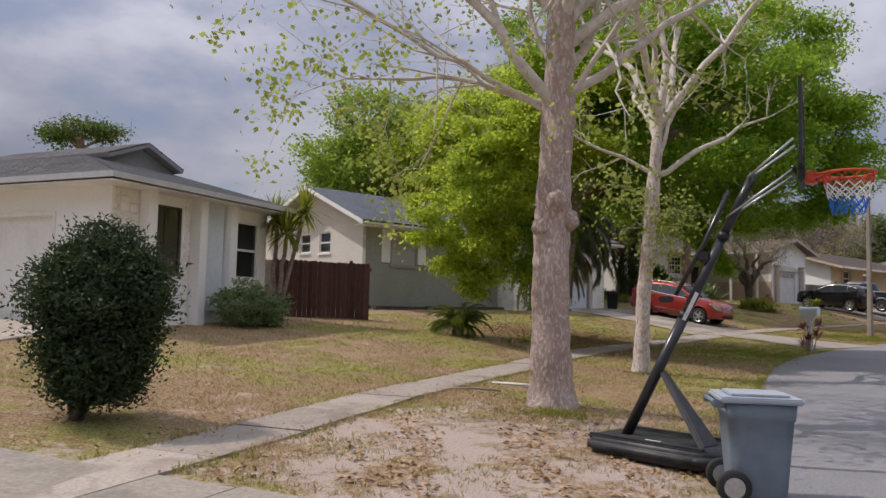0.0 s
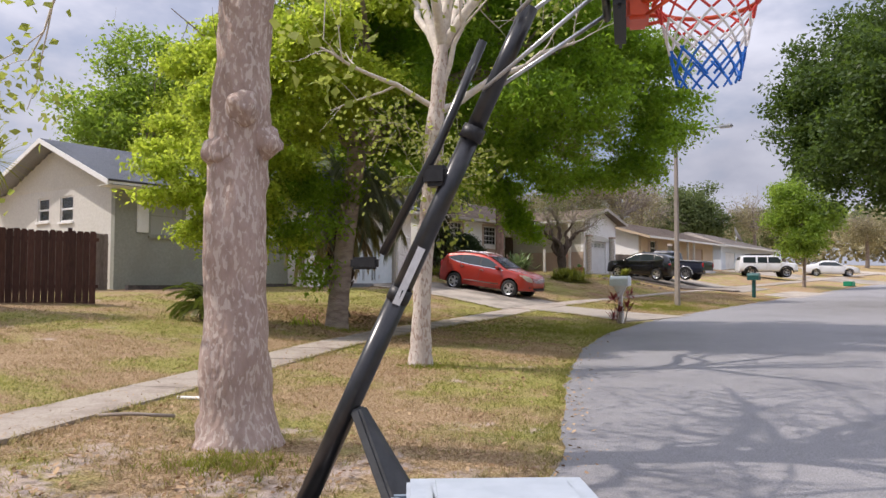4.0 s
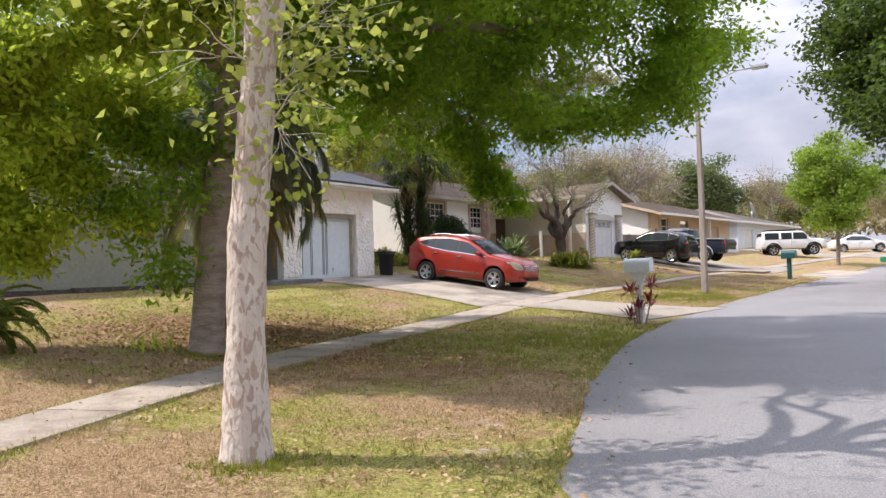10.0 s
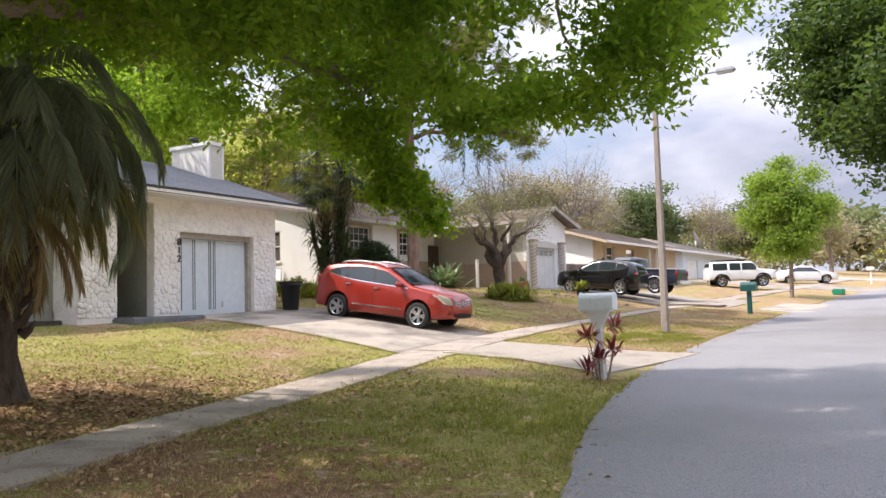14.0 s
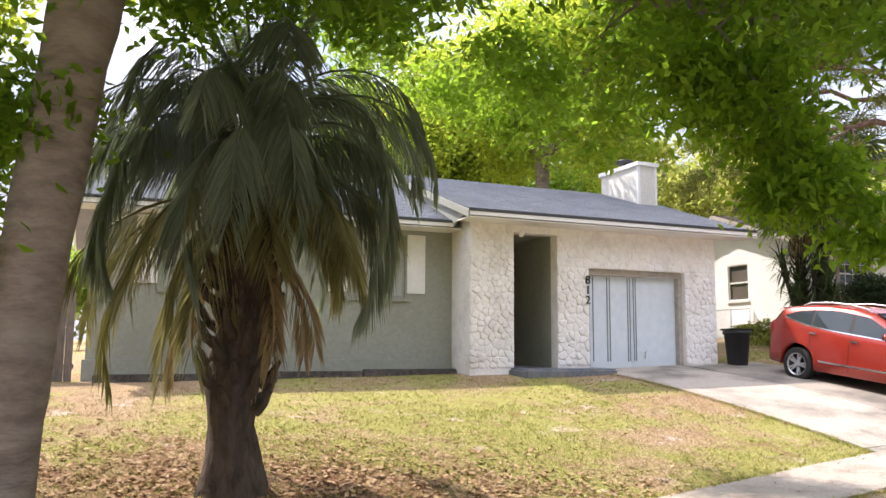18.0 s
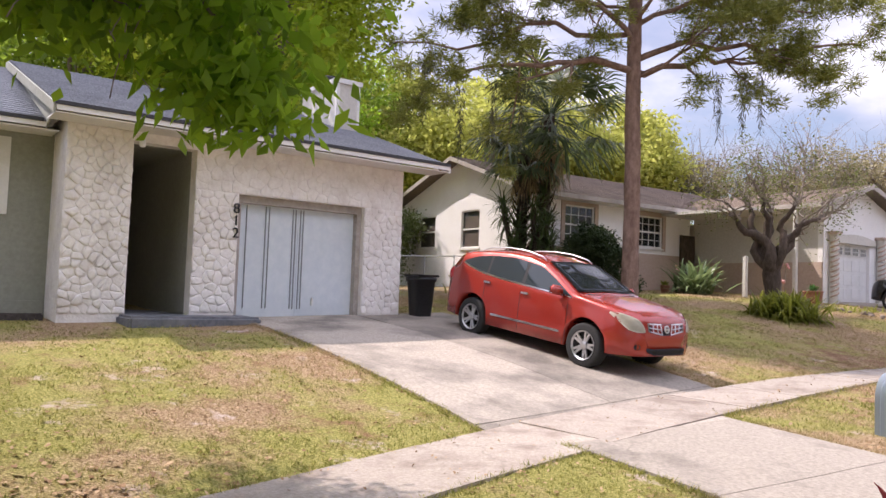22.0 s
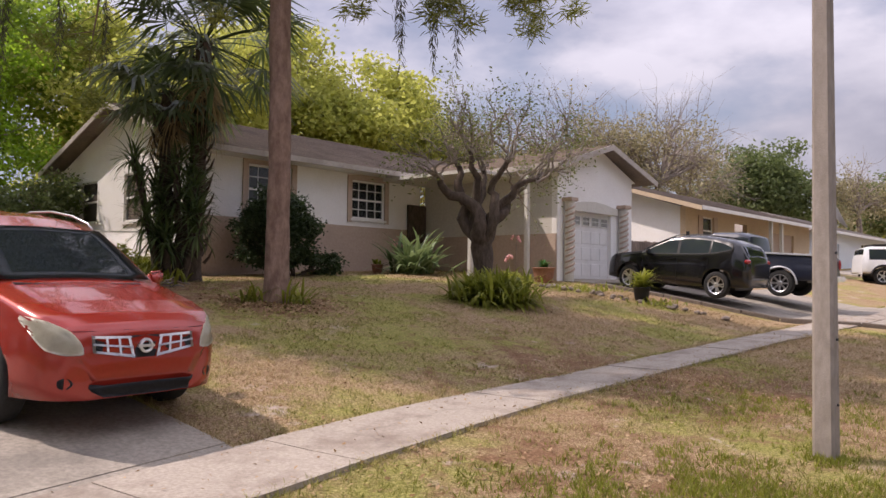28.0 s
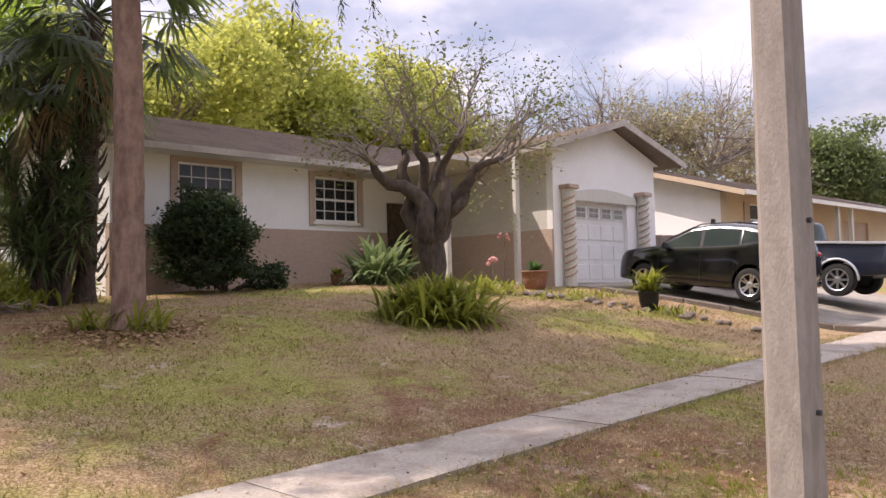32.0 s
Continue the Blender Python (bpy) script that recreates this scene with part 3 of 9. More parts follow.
def pierced(bm, a0, a1, b0, b1, z0, z1, holes, place):
    """A slab with openings as one closed shell; place() turns (along, across, up) into a point."""
    us = sorted({a0, a1, *[h[0] for h in holes], *[h[1] for h in holes]})
    zs = sorted({z0, z1, *[min(max(h[2], z0), z1) for h in holes], *[min(max(h[3], z0), z1) for h in holes]})
    vs = {}

    def vert(i, k, side):
        if (i, k, side) not in vs:
            vs[i, k, side] = bm.verts.new(place(us[i], (b0, b1)[side], zs[k]))
        return vs[i, k, side]

    def solid(i, k):
        if not (0 <= i < len(us) - 1 and 0 <= k < len(zs) - 1):
            return False
        cu, cz = (us[i] + us[i + 1]) / 2, (zs[k] + zs[k + 1]) / 2
        return not any(h[0] < cu < h[1] and h[2] < cz < h[3] for h in holes)

    for i in range(len(us) - 1):
        for k in range(len(zs) - 1):
            if not solid(i, k):
                continue
            for d in (0, 1):
                bm.faces.new([vert(i, k, d), vert(i + 1, k, d), vert(i + 1, k + 1, d), vert(i, k + 1, d)])
            for di, dk, p, q in ((-1, 0, (i, k), (i, k + 1)), (1, 0, (i + 1, k), (i + 1, k + 1)), (0, -1, (i, k), (i + 1, k)), (0, 1, (i, k + 1), (i + 1, k + 1))):
                if not solid(i + di, k + dk):
                    bm.faces.new([vert(*p, 0), vert(*q, 0), vert(*q, 1), vert(*p, 1)])
    return bm


def wall(bm, u0, u1, v0, v1, z0, z1, holes=()):
    """A wall along u with openings (u0, u1, z0, z1) that go through it."""
    return pierced(bm, u0, u1, v0, v1, z0, z1, list(holes), lambda a, b, z: (a, b, z))


def wall_v(bm, v0, v1, u0, u1, z0, z1, holes=()):
    """The same along v."""
    return pierced(bm, v0, v1, u0, u1, z0, z1, list(holes), lambda a, b, z: (b, a, z))


def roof_slope(parent, a, b, c, d, material, seed=1, course=0.16, tab=0.32, thick=0.09, name="roof"):
    """A pitched slab with shingle courses. a to b is the eave, d to c the ridge above it."""
    a, b, c, d = (Vector(p) for p in (a, b, c, d))
    nrm = (b - a).cross(d - a).normalized()
    if nrm.z < 0:
        nrm.negate()
    slab = part(name, prism(bmesh.new(), [p - nrm * 0.02 for p in (a, b, c, d)], -nrm * thick), material, parent)
    rng = np.random.default_rng(seed)
    rows = max(3, int((d - a).length / course))
    v, f = [], []
    for i in range(rows):
        t0, t1 = i / rows, min(1.0, (i + 1.25) / rows)
        l0, r0, l1, r1 = a.lerp(d, t0), b.lerp(c, t0), a.lerp(d, t1), b.lerp(c, t1)
        cols = max(2, int((r0 - l0).length / tab))
        off = rng.random() / cols
        cuts = [0.0] + [min(1, max(0, (j + 0.5 * (i % 2)) / cols + rng.uniform(-0.1, 0.1) / cols)) for j in range(1, cols)] + [1.0]
        for s0, s1 in zip(cuts, cuts[1:]):
            if s1 - s0 < 1e-4:
                continue
            h = 0.014 + rng.uniform(0, 0.006)
            k = len(v)
            g = 0.006 / max((r0 - l0).length, 0.1)
            p = [l0.lerp(r0, s0 + g), l0.lerp(r0, s1 - g), l1.lerp(r1, s1 - g), l1.lerp(r1, s0 + g)]
            v += [p[0] + nrm * h, p[1] + nrm * h, p[2] - nrm * 0.004, p[3] - nrm * 0.004, p[0] - nrm * 0.02, p[1] - nrm * 0.02]
            f += [(k, k + 1, k + 2, k + 3), (k + 4, k + 5, k + 1, k)]
    sh = np_mesh("shingles", [tuple(p) for p in v], f, material, parent, kind="stuff")
    return slab


def window(parent, axis, at, a0, a1, z0, z1, depth=0.1, frame_m=None, cols=1, rows=2, back=None, out=-1, fw=0.05, sill=True):
    """A window in a wall along u (axis 'u', wall face at v=at) or along v (wall face at u=at). out: which way is outdoors."""
    frame_m, back = frame_m or M_TRIM, back or M_UNLIT

    def bx(bm, p0, p1, q0, q1, c0, c1):
        q0, q1 = sorted((at - out * q0, at - out * q1))
        return box(bm, p0, p1, q0, q1, c0, c1) if axis == "u" else box(bm, q0, q1, p0, p1, c0, c1)

    bm = bmesh.new()
    for r in ((a0, a0 + fw, z0, z1), (a1 - fw, a1, z0, z1), (a0 + fw, a1 - fw, z0, z0 + fw), (a0 + fw, a1 - fw, z1 - fw, z1)):
        bx(bm, r[0], r[1], 0.03, depth, r[2], r[3])
    fr = part("window_frame", bm, frame_m, parent)
    if cols > 1 or rows > 1:
        bm = bmesh.new()
        for i in range(1, cols):
            x = a0 + (a1 - a0) * i / cols
            bx(bm, x - 0.012, x + 0.012, 0.05, 0.08, z0 + fw, z1 - fw)
        for i in range(1, rows):
            z = z0 + (z1 - z0) * i / rows
            t = 0.03 if rows == 2 or i * 2 == rows else 0.012
            bx(bm, a0 + fw, a1 - fw, 0.046, 0.084, z - t, z + t)
        part("muntins", bm, frame_m, parent)
    bm = bmesh.new()
    bx(bm, a0 + fw * 0.6, a1 - fw * 0.6, 0.062, 0.068, z0 + fw * 0.6, z1 - fw * 0.6)
    g = part("window_pane", bm, M_GLASS, parent)
    g.visible_shadow = False
    if sill:
        bm = bmesh.new()
        bx(bm, a0 - 0.06, a1 + 0.06, -0.06, 0.05, z0 - 0.07, z0 - 0.004)
        part("window_sill", bm, frame_m, parent)
    return fr

# ---- the lie of the land ----
EDGE = [(-9, -22), (-3.2, -8), (0.6, 1.5), (2.55, 6.0), (4.3, 10.5), (7.1, 16.9), (9.9, 21.8), (13.2, 26.1), (17.6, 30.8), (22.5, 35.4), (29.7, 41.6), (38.8, 48.9), (48.5, 56.2), (63, 66.5), (90, 84), (150, 122)]


def spline(pts, step=0.3):
    p, out = np.array(pts, float), []
    for i in range(len(p) - 1):
        a, b = p[max(i - 1, 0)], p[min(i + 2, len(p) - 1)]
        t = np.linspace(0, 1, max(2, int(np.linalg.norm(p[i + 1] - p[i]) / step)), endpoint=False)[:, None]
        m0, m1 = (p[i + 1] - a) / 2, (b - p[i]) / 2
        out.append((2 * t**3 - 3 * t**2 + 1) * p[i] + (t**3 - 2 * t**2 + t) * m0 + (3 * t**2 - 2 * t**3) * p[i + 1] + (t**3 - t**2) * m1)
    return np.vstack(out + [p[-1:]])


KERB = spline(EDGE)                       # the left edge of the street
KDIR = np.gradient(KERB, axis=0)
KDIR /= np.linalg.norm(KDIR, axis=1)[:, None]
KLEN = np.concatenate([[0], np.cumsum(np.linalg.norm(np.diff(KERB, axis=0), axis=1))])


def side(x, y):
    """How far left of the street's edge a place lies, and how far along it (as the y of the edge there)."""
    x, y = np.asarray(x, float), np.asarray(y, float)
    p = np.stack([x.ravel(), y.ravel()], 1)
    i = np.concatenate([((q[:, None] - KERB[None])**2).sum(2).argmin(1) for q in np.array_split(p, len(p) // 3000 + 1)])
    d = p - KERB[i]
    s = np.sign(KDIR[i, 0] * d[:, 1] - KDIR[i, 1] * d[:, 0]) * np.hypot(d[:, 0], d[:, 1])
    return s.reshape(x.shape), KERB[i, 1].reshape(x.shape)


def land(x, y):
    """The height of the ground."""
    d, q = side(x, y)
    street = np.interp(q, (-20, 5, 13, 17, 21, 25, 29, 34, 41.5, 49, 56, 66, 84, 122), (-.3, .02, .09, .18, .25, .3, .4, .52, .82, 1.2, 1.6, 2.3, 3.1, 4.0))
    verge = np.interp(q, (8, 17, 24, 29, 38, 60), (.17, .19, .2, .3, .42, .4))
    slope = np.interp(q, (4, 10, 17, 24, 29, 34, 38, 60), (.06, .085, .12, .15, .152, .165, .19, .12))
    left = np.clip(d, 0, None)
    yard = np.clip(left - 5.3, 0, 30) * slope
    cap = np.interp(q, (4, 17, 24, 29, 34, 40, 60), (.75, .9, 1.05, 1.1, 1.4, 1.45, 1.2))
    yard = cap * np.tanh(yard / cap * 1.15) * 0.985
    return street + verge * np.clip(left / 4.2, 0, 1) + yard + 0.03 * np.clip(-d - 7.3, 0, 14)


def land1(x, y):
    return float(land(np.array([x]), np.array([y]))[0])


def along(s, d):
    """The place s metres along the street's edge and d metres to its left."""
    c = np.array([np.interp(s, KLEN, KERB[:, k]) for k in (0, 1)])
    t = np.array([np.interp(s, KLEN, KDIR[:, k]) for k in (0, 1)])
    t /= np.linalg.norm(t)
    return c[0] - t[1] * d, c[1] + t[0] * d


def uv(ang, u, v):
    a = radians(ang)
    return u * math.cos(a) - v * math.sin(a), u * math.sin(a) + v * math.cos(a)


def lines(lo, a, b, hi, step):
    far = lambda n0, n1, s: n0 + s * np.cumsum(step * 1.28 ** np.arange(1, 30))
    l, r = far(a, lo, -1), far(b, hi, 1)
    return np.concatenate([np.clip(l[::-1], lo, None)[np.append(True, np.diff(np.clip(l[::-1], lo, None)) > 0)], np.arange(a, b, step), [b], r[r < hi], [hi]])


gx, gy = lines(-600, -9, 34, 700, 0.45), lines(-600, -5, 56, 800, 0.45)
GX, GY = np.meshgrid(gx, gy, indexing="ij")
gd, gq = side(GX, GY)
GZ = land(GX, GY) - np.where((gd < -0.25) & (gd > -7.0), 0.06, 0.0)
GZ += np.array([noise.noise((x * 0.9, y * 0.9, 0.0)) for x, y in zip(GX.ravel(), GY.ravel())]).reshape(GX.shape) * np.where(gd > 0.4, 0.018, 0)
ni, nj = GX.shape
ii, jj = np.meshgrid(np.arange(ni - 1), np.arange(nj - 1), indexing="ij")
gf = np.stack([ii * nj + jj, (ii + 1) * nj + jj, (ii + 1) * nj + jj + 1, ii * nj + jj + 1], -1).reshape(-1, 4)
tagged(np_mesh("ground", np.stack([GX, GY, GZ], -1).reshape(-1, 3), gf, M_LAWN, smooth=True), "dry patchy lawn of straw and green turf", "ground", kind="structure")


def ribbon(name, d0, d1, s0, s1, step, lift, material, thick=0.06, jag=0.0, cross=6):
    rng = np.random.default_rng(5)
    ss = np.arange(s0, s1, step)
    dd = np.linspace(d0, d1, cross)
    v = []
    for s in ss:
        j0 = rng.normal(0, jag) if jag else 0
        for k, d in enumerate(dd):
            v.append(along(s, d + (j0 if k == 0 else 0)))
    v = np.array(v)
    crown = np.tile(0.05 * np.sin(np.linspace(0, np.pi, cross)), len(ss))
    z = land(v[:, 0], v[:, 1]) + lift + crown
    i, j = np.meshgrid(np.arange(len(ss) - 1), np.arange(cross - 1), indexing="ij")
    f = np.stack([i * cross + j, i * cross + j + 1, (i + 1) * cross + j + 1, (i + 1) * cross + j], -1).reshape(-1, 4)
    return np_mesh(name, np.c_[v, z], f, material, smooth=True)


tagged(ribbon("road", 0.0, -7.4, 2.0, 190, 0.35, 0.014, M_ASPH, jag=0.035), "worn grey asphalt street", "road", kind="structure")


def slab_piece(name, corners, material, parent, lift=0.03, deep=0.12, inset=0.005, cuts=3):
    """A cast slab that follows the ground between four corners of the plan."""
    c = [Vector((*p, 0)) for p in corners]
    mid = sum(c, Vector()) / 4
    c = [p + (mid - p).normalized() * inset * 1.4 for p in c]
    bm, top = bmesh.new(), []
    for i in range(cuts + 1):
        row = []
        for j in range(cuts + 1):
            p = c[0].lerp(c[1], i / cuts).lerp(c[3].lerp(c[2], i / cuts), j / cuts)
            row.append(bm.verts.new((p.x, p.y, land1(p.x, p.y) + lift)))
        top.append(row)
    faces = [bm.faces.new((top[i][j], top[i + 1][j], top[i + 1][j + 1], top[i][j + 1])) for i in range(cuts) for j in range(cuts)]
    ex = bmesh.ops.extrude_face_region(bm, geom=faces)
    bmesh.ops.translate(bm, vec=(0, 0, -deep), verts=[g for g in ex["geom"] if isinstance(g, bmesh.types.BMVert)])
    return part(name, bm, material, parent)


walkway = tagged(new("pavement"), "cracked pale concrete sidewalk beside the lawns", "sidewalk", kind="structure")
S_AT = lambda q: float(np.interp(q, KERB[:, 1], KLEN))


def walk_edges(s):
    q = float(np.interp(s, KLEN, KERB[:, 1]))
    return (float(np.interp(q, (3, 9, 17, 22, 28, 33, 38, 46), (4.05, 4.3, 4.0, 3.75, 4.1, 4.3, 4.0, 3.7))),
            float(np.interp(q, (3, 9, 18, 22, 27, 32, 38, 46), (4.85, 5.15, 4.9, 4.75, 5.35, 5.4, 4.85, 4.85))))


srng = random.Random(3)
s = S_AT(-8)
while s < S_AT(68):
    e = s + 1.52
    (r0, l0), (r1, l1) = walk_edges(s), walk_edges(e)
    slab_piece("slab", [along(s, r0), along(e, r1), along(e, l1), along(s, l0)], M_CONC, walkway, 0.03 + srng.uniform(-0.008, 0.008), cuts=2)
    s = e


def drive(name, label, ang, rows, lift=0.031):
    """A driveway of cast bays: each row is four corners (u, v)."""
    d = tagged(new(name), label, "driveway", kind="structure")
    for r in rows:
        slab_piece("bay", [uv(ang, *p) for p in r], M_DRIVE, d, lift, cuts=4, inset=0.007)
    return d


drive("driveway_a", "stained concrete driveway before the garage", 42, [
    ((27.62, 19.9), (30.15, 19.9), (30.15, 23.0), (27.62, 22.95)), ((30.15, 19.9), (32.5, 19.9), (32.3, 22.9), (30.15, 23.0)),
    ((27.62, 16.12), (30.15, 16.32), (30.15, 19.9), (27.62, 19.9)), ((30.15, 16.32), (32.7, 16.55), (32.5, 19.9), (30.15, 19.9)),
    ((27.75, 13.2), (30.7, 13.0), (30.65, 14.9), (27.85, 14.95)), ((26.75, 11.1), (31.2, 10.5), (30.7, 13.0), (27.75, 13.2))])
filler = tagged(new("driveway_joint"), "sunken joint between driveway and sidewalk", "driveway", kind="structure")
slab_piece("filler", [uv(42, *p) for p in ((27.6, 14.7), (30.7, 14.7), (30.7, 15.3), (27.6, 15.3))], M_DRIVE, filler, 0.021)
slab_piece("filler", [uv(42, *p) for p in ((27.62, 15.7), (32.7, 15.95), (32.7, 16.75), (27.62, 16.3))], M_DRIVE, filler, 0.021)
drive("driveway_b", "pale concrete driveway under parked cars", 39, [
    ((49.6, 16.2), (52.6, 16.2), (52.0, 20.5), (48.4, 20.5)), ((48.4, 20.5), (52.0, 20.5), (51.8, 25.2), (47.6, 25.2)),
    ((52.05, 16.2), (55.4, 16.2), (55.4, 22.0), (52.05, 22.0)), ((48.6, 12.1), (56.4, 11.6), (55.4, 14.9), (49.5, 15.0))])
drive("driveway_c", "broad concrete driveway by the first lawn", 66, [
    ((-1.2, -2.4), (4.75, -1.6), (4.5, 3.5), (-1.2, 3.5)), ((-1.2, 3.5), (4.45, 3.5), (4.3, 8.5), (-1.2, 8.5)), ((-1.2, 8.5), (4.3, 8.5), (4.5, 14.0), (-1.2, 14.0)),
    ((4.5, 10.0), (11.7, 13.2), (11.7, 18.2), (4.5, 14.0))])
drive("driveway_d", "pale concrete driveway with parked cars", 39, [((72, 12), (78, 12), (78, 16.5), (72, 16.5)), ((72, 16.5), (78, 16.5), (78, 25), (72, 25)), ((90, 13), (97, 13), (97, 24), (90, 24))])

# ---- houses ----
def clip_poly(poly, p, n):
    """What of a convex outline lies on the near side of a line through p with normal n."""
    out = []
    for a, b in zip(poly, poly[1:] + poly[:1]):
        da, db = ((a[0] - p[0]) * n[0] + (a[1] - p[1]) * n[1]), ((b[0] - p[0]) * n[0] + (b[1] - p[1]) * n[1])
        if da <= 0:
            out.append(a)
        if da * db < 0:
            k = da / (da - db)
            out.append((a[0] + (b[0] - a[0]) * k, a[1] + (b[1] - a[1]) * k))
    return out


def stones(parent, u0, u1, v, z0, z1, size=0.34, seed=1, relief=(0.012, 0.035)):
    """Irregular fieldstones, painted over, set proud of a wall face along u that looks to -v."""
    rng = random.Random(seed)
    rows, cols = max(1, round((z1 - z0) / (size * 0.68))), max(1, round((u1 - u0) / size))
    dz, du = (z1 - z0) / rows, (u1 - u0) / cols
    sites = [(u0 + (j + 0.5 + (i % 2 - 0.5) * 0.5 + rng.uniform(-0.42, 0.42)) * du, z0 + (i + 0.5 + rng.uniform(-0.42, 0.42)) * dz) for i in range(rows) for j in range(cols)]
    for c in sites:
        poly = [(u0, z0), (u1, z0), (u1, z1), (u0, z1)]
        for o in sites:
            if o is not c and abs(o[0] - c[0]) < 3 * size and abs(o[1] - c[1]) < 3 * size:
                poly = clip_poly(poly, ((c[0] + o[0]) / 2, (c[1] + o[1]) / 2), (o[0] - c[0], o[1] - c[1]))
        if len(poly) < 3:
            continue
        cu, cz = sum(p[0] for p in poly) / len(poly), sum(p[1] for p in poly) / len(poly)
        if max(p[0] for p in poly) - min(p[0] for p in poly) < 0.05:
            continue
        ring = []
        for p, q in zip(poly, poly[1:] + poly[:1]):
            if math.hypot(q[0] - p[0], q[1] - p[1]) > 0.03:
                ring += [(p[0] + (cu - p[0]) * rng.uniform(0.04, 0.14), p[1] + (cz - p[1]) * rng.uniform(0.04, 0.14)), ((p[0] + q[0]) / 2 + rng.uniform(-0.012, 0.012), (p[1] + q[1]) / 2 + rng.uniform(-0.012, 0.012))]
        if len(ring) < 5:
            continue
        h, tu, tz = rng.uniform(*relief), rng.uniform(-0.12, 0.12), rng.uniform(-0.12, 0.12)
        bm, n = bmesh.new(), len(ring)
        lay = lambda k, d: [bm.verts.new((cu + (p[0] - cu) * k, v - d * (1 + tu * (p[0] - cu) / size * 3 + tz * (p[1] - cz) / size * 3), cz + (p[1] - cz) * k)) for p in ring]
        lays = [lay(1.0, -0.004), lay(0.97, h * 0.5), lay(0.84, h * 0.92), lay(0.4, h * rng.uniform(0.85, 1.1))]
        for a, b in zip(lays, lays[1:]):
            for k in range(n):
                bm.faces.new((a[k], a[(k + 1) % n], b[(k + 1) % n], b[k]))
        bm.faces.new(lays[-1])
        part("stone", bm, M_STONE, parent, smooth=True)


# the stone-fronted house beside the driveway
h2 = frame_thing("stone_fronted_house", "one-storey house with white-painted stone front, grey-green wing and grey shingle roof", "house", 42, 27.0, 26.0, 1.55, kind="")
G0, G1, GF = 24.65, 31.1, 22.8
door_hole = (27.54, 30.19, 1.3, 3.74)
porch_hole = (25.67, 26.74, 1.3, 4.42)
front = part("front_wall", wall(bmesh.new(), G0, G1, GF, GF + 0.28, 1.3, 4.72, [porch_hole, door_hole]), M_STONE, h2, "white-painted stone wall")
part("side_wall", wall_v(bmesh.new(), GF + 0.28, 33.5, G1 - 0.22, G1, 1.3, 4.75), M_CREAM, h2)
part("gable_wall", prism(bmesh.new(), [(G1 - 0.22, 22.9, 4.75), (G1 - 0.22, 31.5, 4.75), (G1 - 0.22, 27.2, 6.3)], (0.2, 0, 0)), M_CREAM, h2)
part("pier_side", boxes((G0, G0 + 0.3, GF + 0.28, 24.2, 1.3, 4.7)), M_STONE, h2)
part("porch_wall", wall_v(bmesh.new(), GF + 0.28, 27.0, 26.74, 26.9, 1.3, 4.7), M_GREY, h2)
part("porch_back_wall", boxes((24.9, 26.74, 26.8, 27.0, 1.3, 4.7)), M_GREY, h2)
part("porch_ceiling", boxes((24.9, 26.74, 23.1, 26.8, 4.45, 4.6)), M_GREY, h2)
part("porch_door", bevelled(boxes((25.5, 26.4, 26.74, 26.79, 1.72, 3.75)), 0.008), M_TRIM, h2)
part("porch_slab", bevelled(boxes((25.55, 27.75, 22.05, 26.8, 1.2, 1.55)), 0.04, 3), mat("dark_painted_slab", (0.10, 0.11, 0.125), (0.17, 0.18, 0.20), 10, 0.7, stain=(0.26, 0.25, 0.25), sscale=2, samt=0.5), h2, "dark grey painted porch slab")
M_SCREEN = mat("dusty_screen", (0.33, 0.335, 0.30), (0.40, 0.405, 0.37), 300, 0.9, stain=(0.27, 0.27, 0.25), sscale=1.2, samt=0.4)
wing_holes = [(22.33, 23.56, 3.0, 4.34), (18.68, 19.95, 3.05, 4.36)]
part("wing_wall", wall(bmesh.new(), 17.45, 24.66, 23.75, 23.95, 1.2, 4.66, wing_holes), M_GREY, h2, "grey-green painted wall")
part("wing_base", boxes((17.4, 24.62, 23.68, 23.75, 1.2, 1.72)), M_GREY, h2)
end_holes = [(26.15, 26.95, 3.55, 4.4), (27.65, 28.4, 3.6, 4.4)]
part("end_wall", wall_v(bmesh.new(), 23.95, 33.0, 17.45, 17.65, 1.1, 4.66, end_holes), M_CREAM, h2, "cream gable end wall")
part("end_gable", prism(bmesh.new(), [(17.47, 23.75, 4.6), (17.47, 30.8, 4.6), (17.47, 27.25, 6.1)], (0.16, 0, 0)), M_CREAM, h2)
bm = bmesh.new()
for i in range(9):
    z = 4.62 + i * 0.16
    half = (6.06 - z) / 0.415
    if half > 0.2:
        prism(bm, [(17.47, 27.25 - half, z), (17.47, 27.25 + half, z), (17.44, 27.25 + half - 0.3, z + 0.155), (17.44, 27.25 - half + 0.3, z + 0.155)], (-0.018, 0, 0))
part("gable_siding", bm, M_CREAM, h2, "horizontal lap boards")
for a, b, c, d in wing_holes:
    window(h2, "u", 23.75, a, b, c, d, 0.12, M_GREY, 1, 2, out=-1)
    part("curtain", boxes((a, b, 23.9, 23.93, c, d)), M_CURT, h2)
    part("insect_screen", boxes((a + 0.05, b - 0.05, 23.785, 23.79, c + 0.05, (c + d) / 2 - 0.015), (a + 0.05, b - 0.05, 23.785, 23.79, (c + d) / 2 + 0.015, d - 0.05)), M_SCREEN, h2, "pale dusty insect screen")
for a, b, c, d in end_holes:
    window(h2, "v", 17.45, a, b, c, d, 0.1, M_TRIM, 1, 2, out=-1)
    part("curtain", boxes((17.6, 17.63, a, b, c, d)), M_CURT, h2)
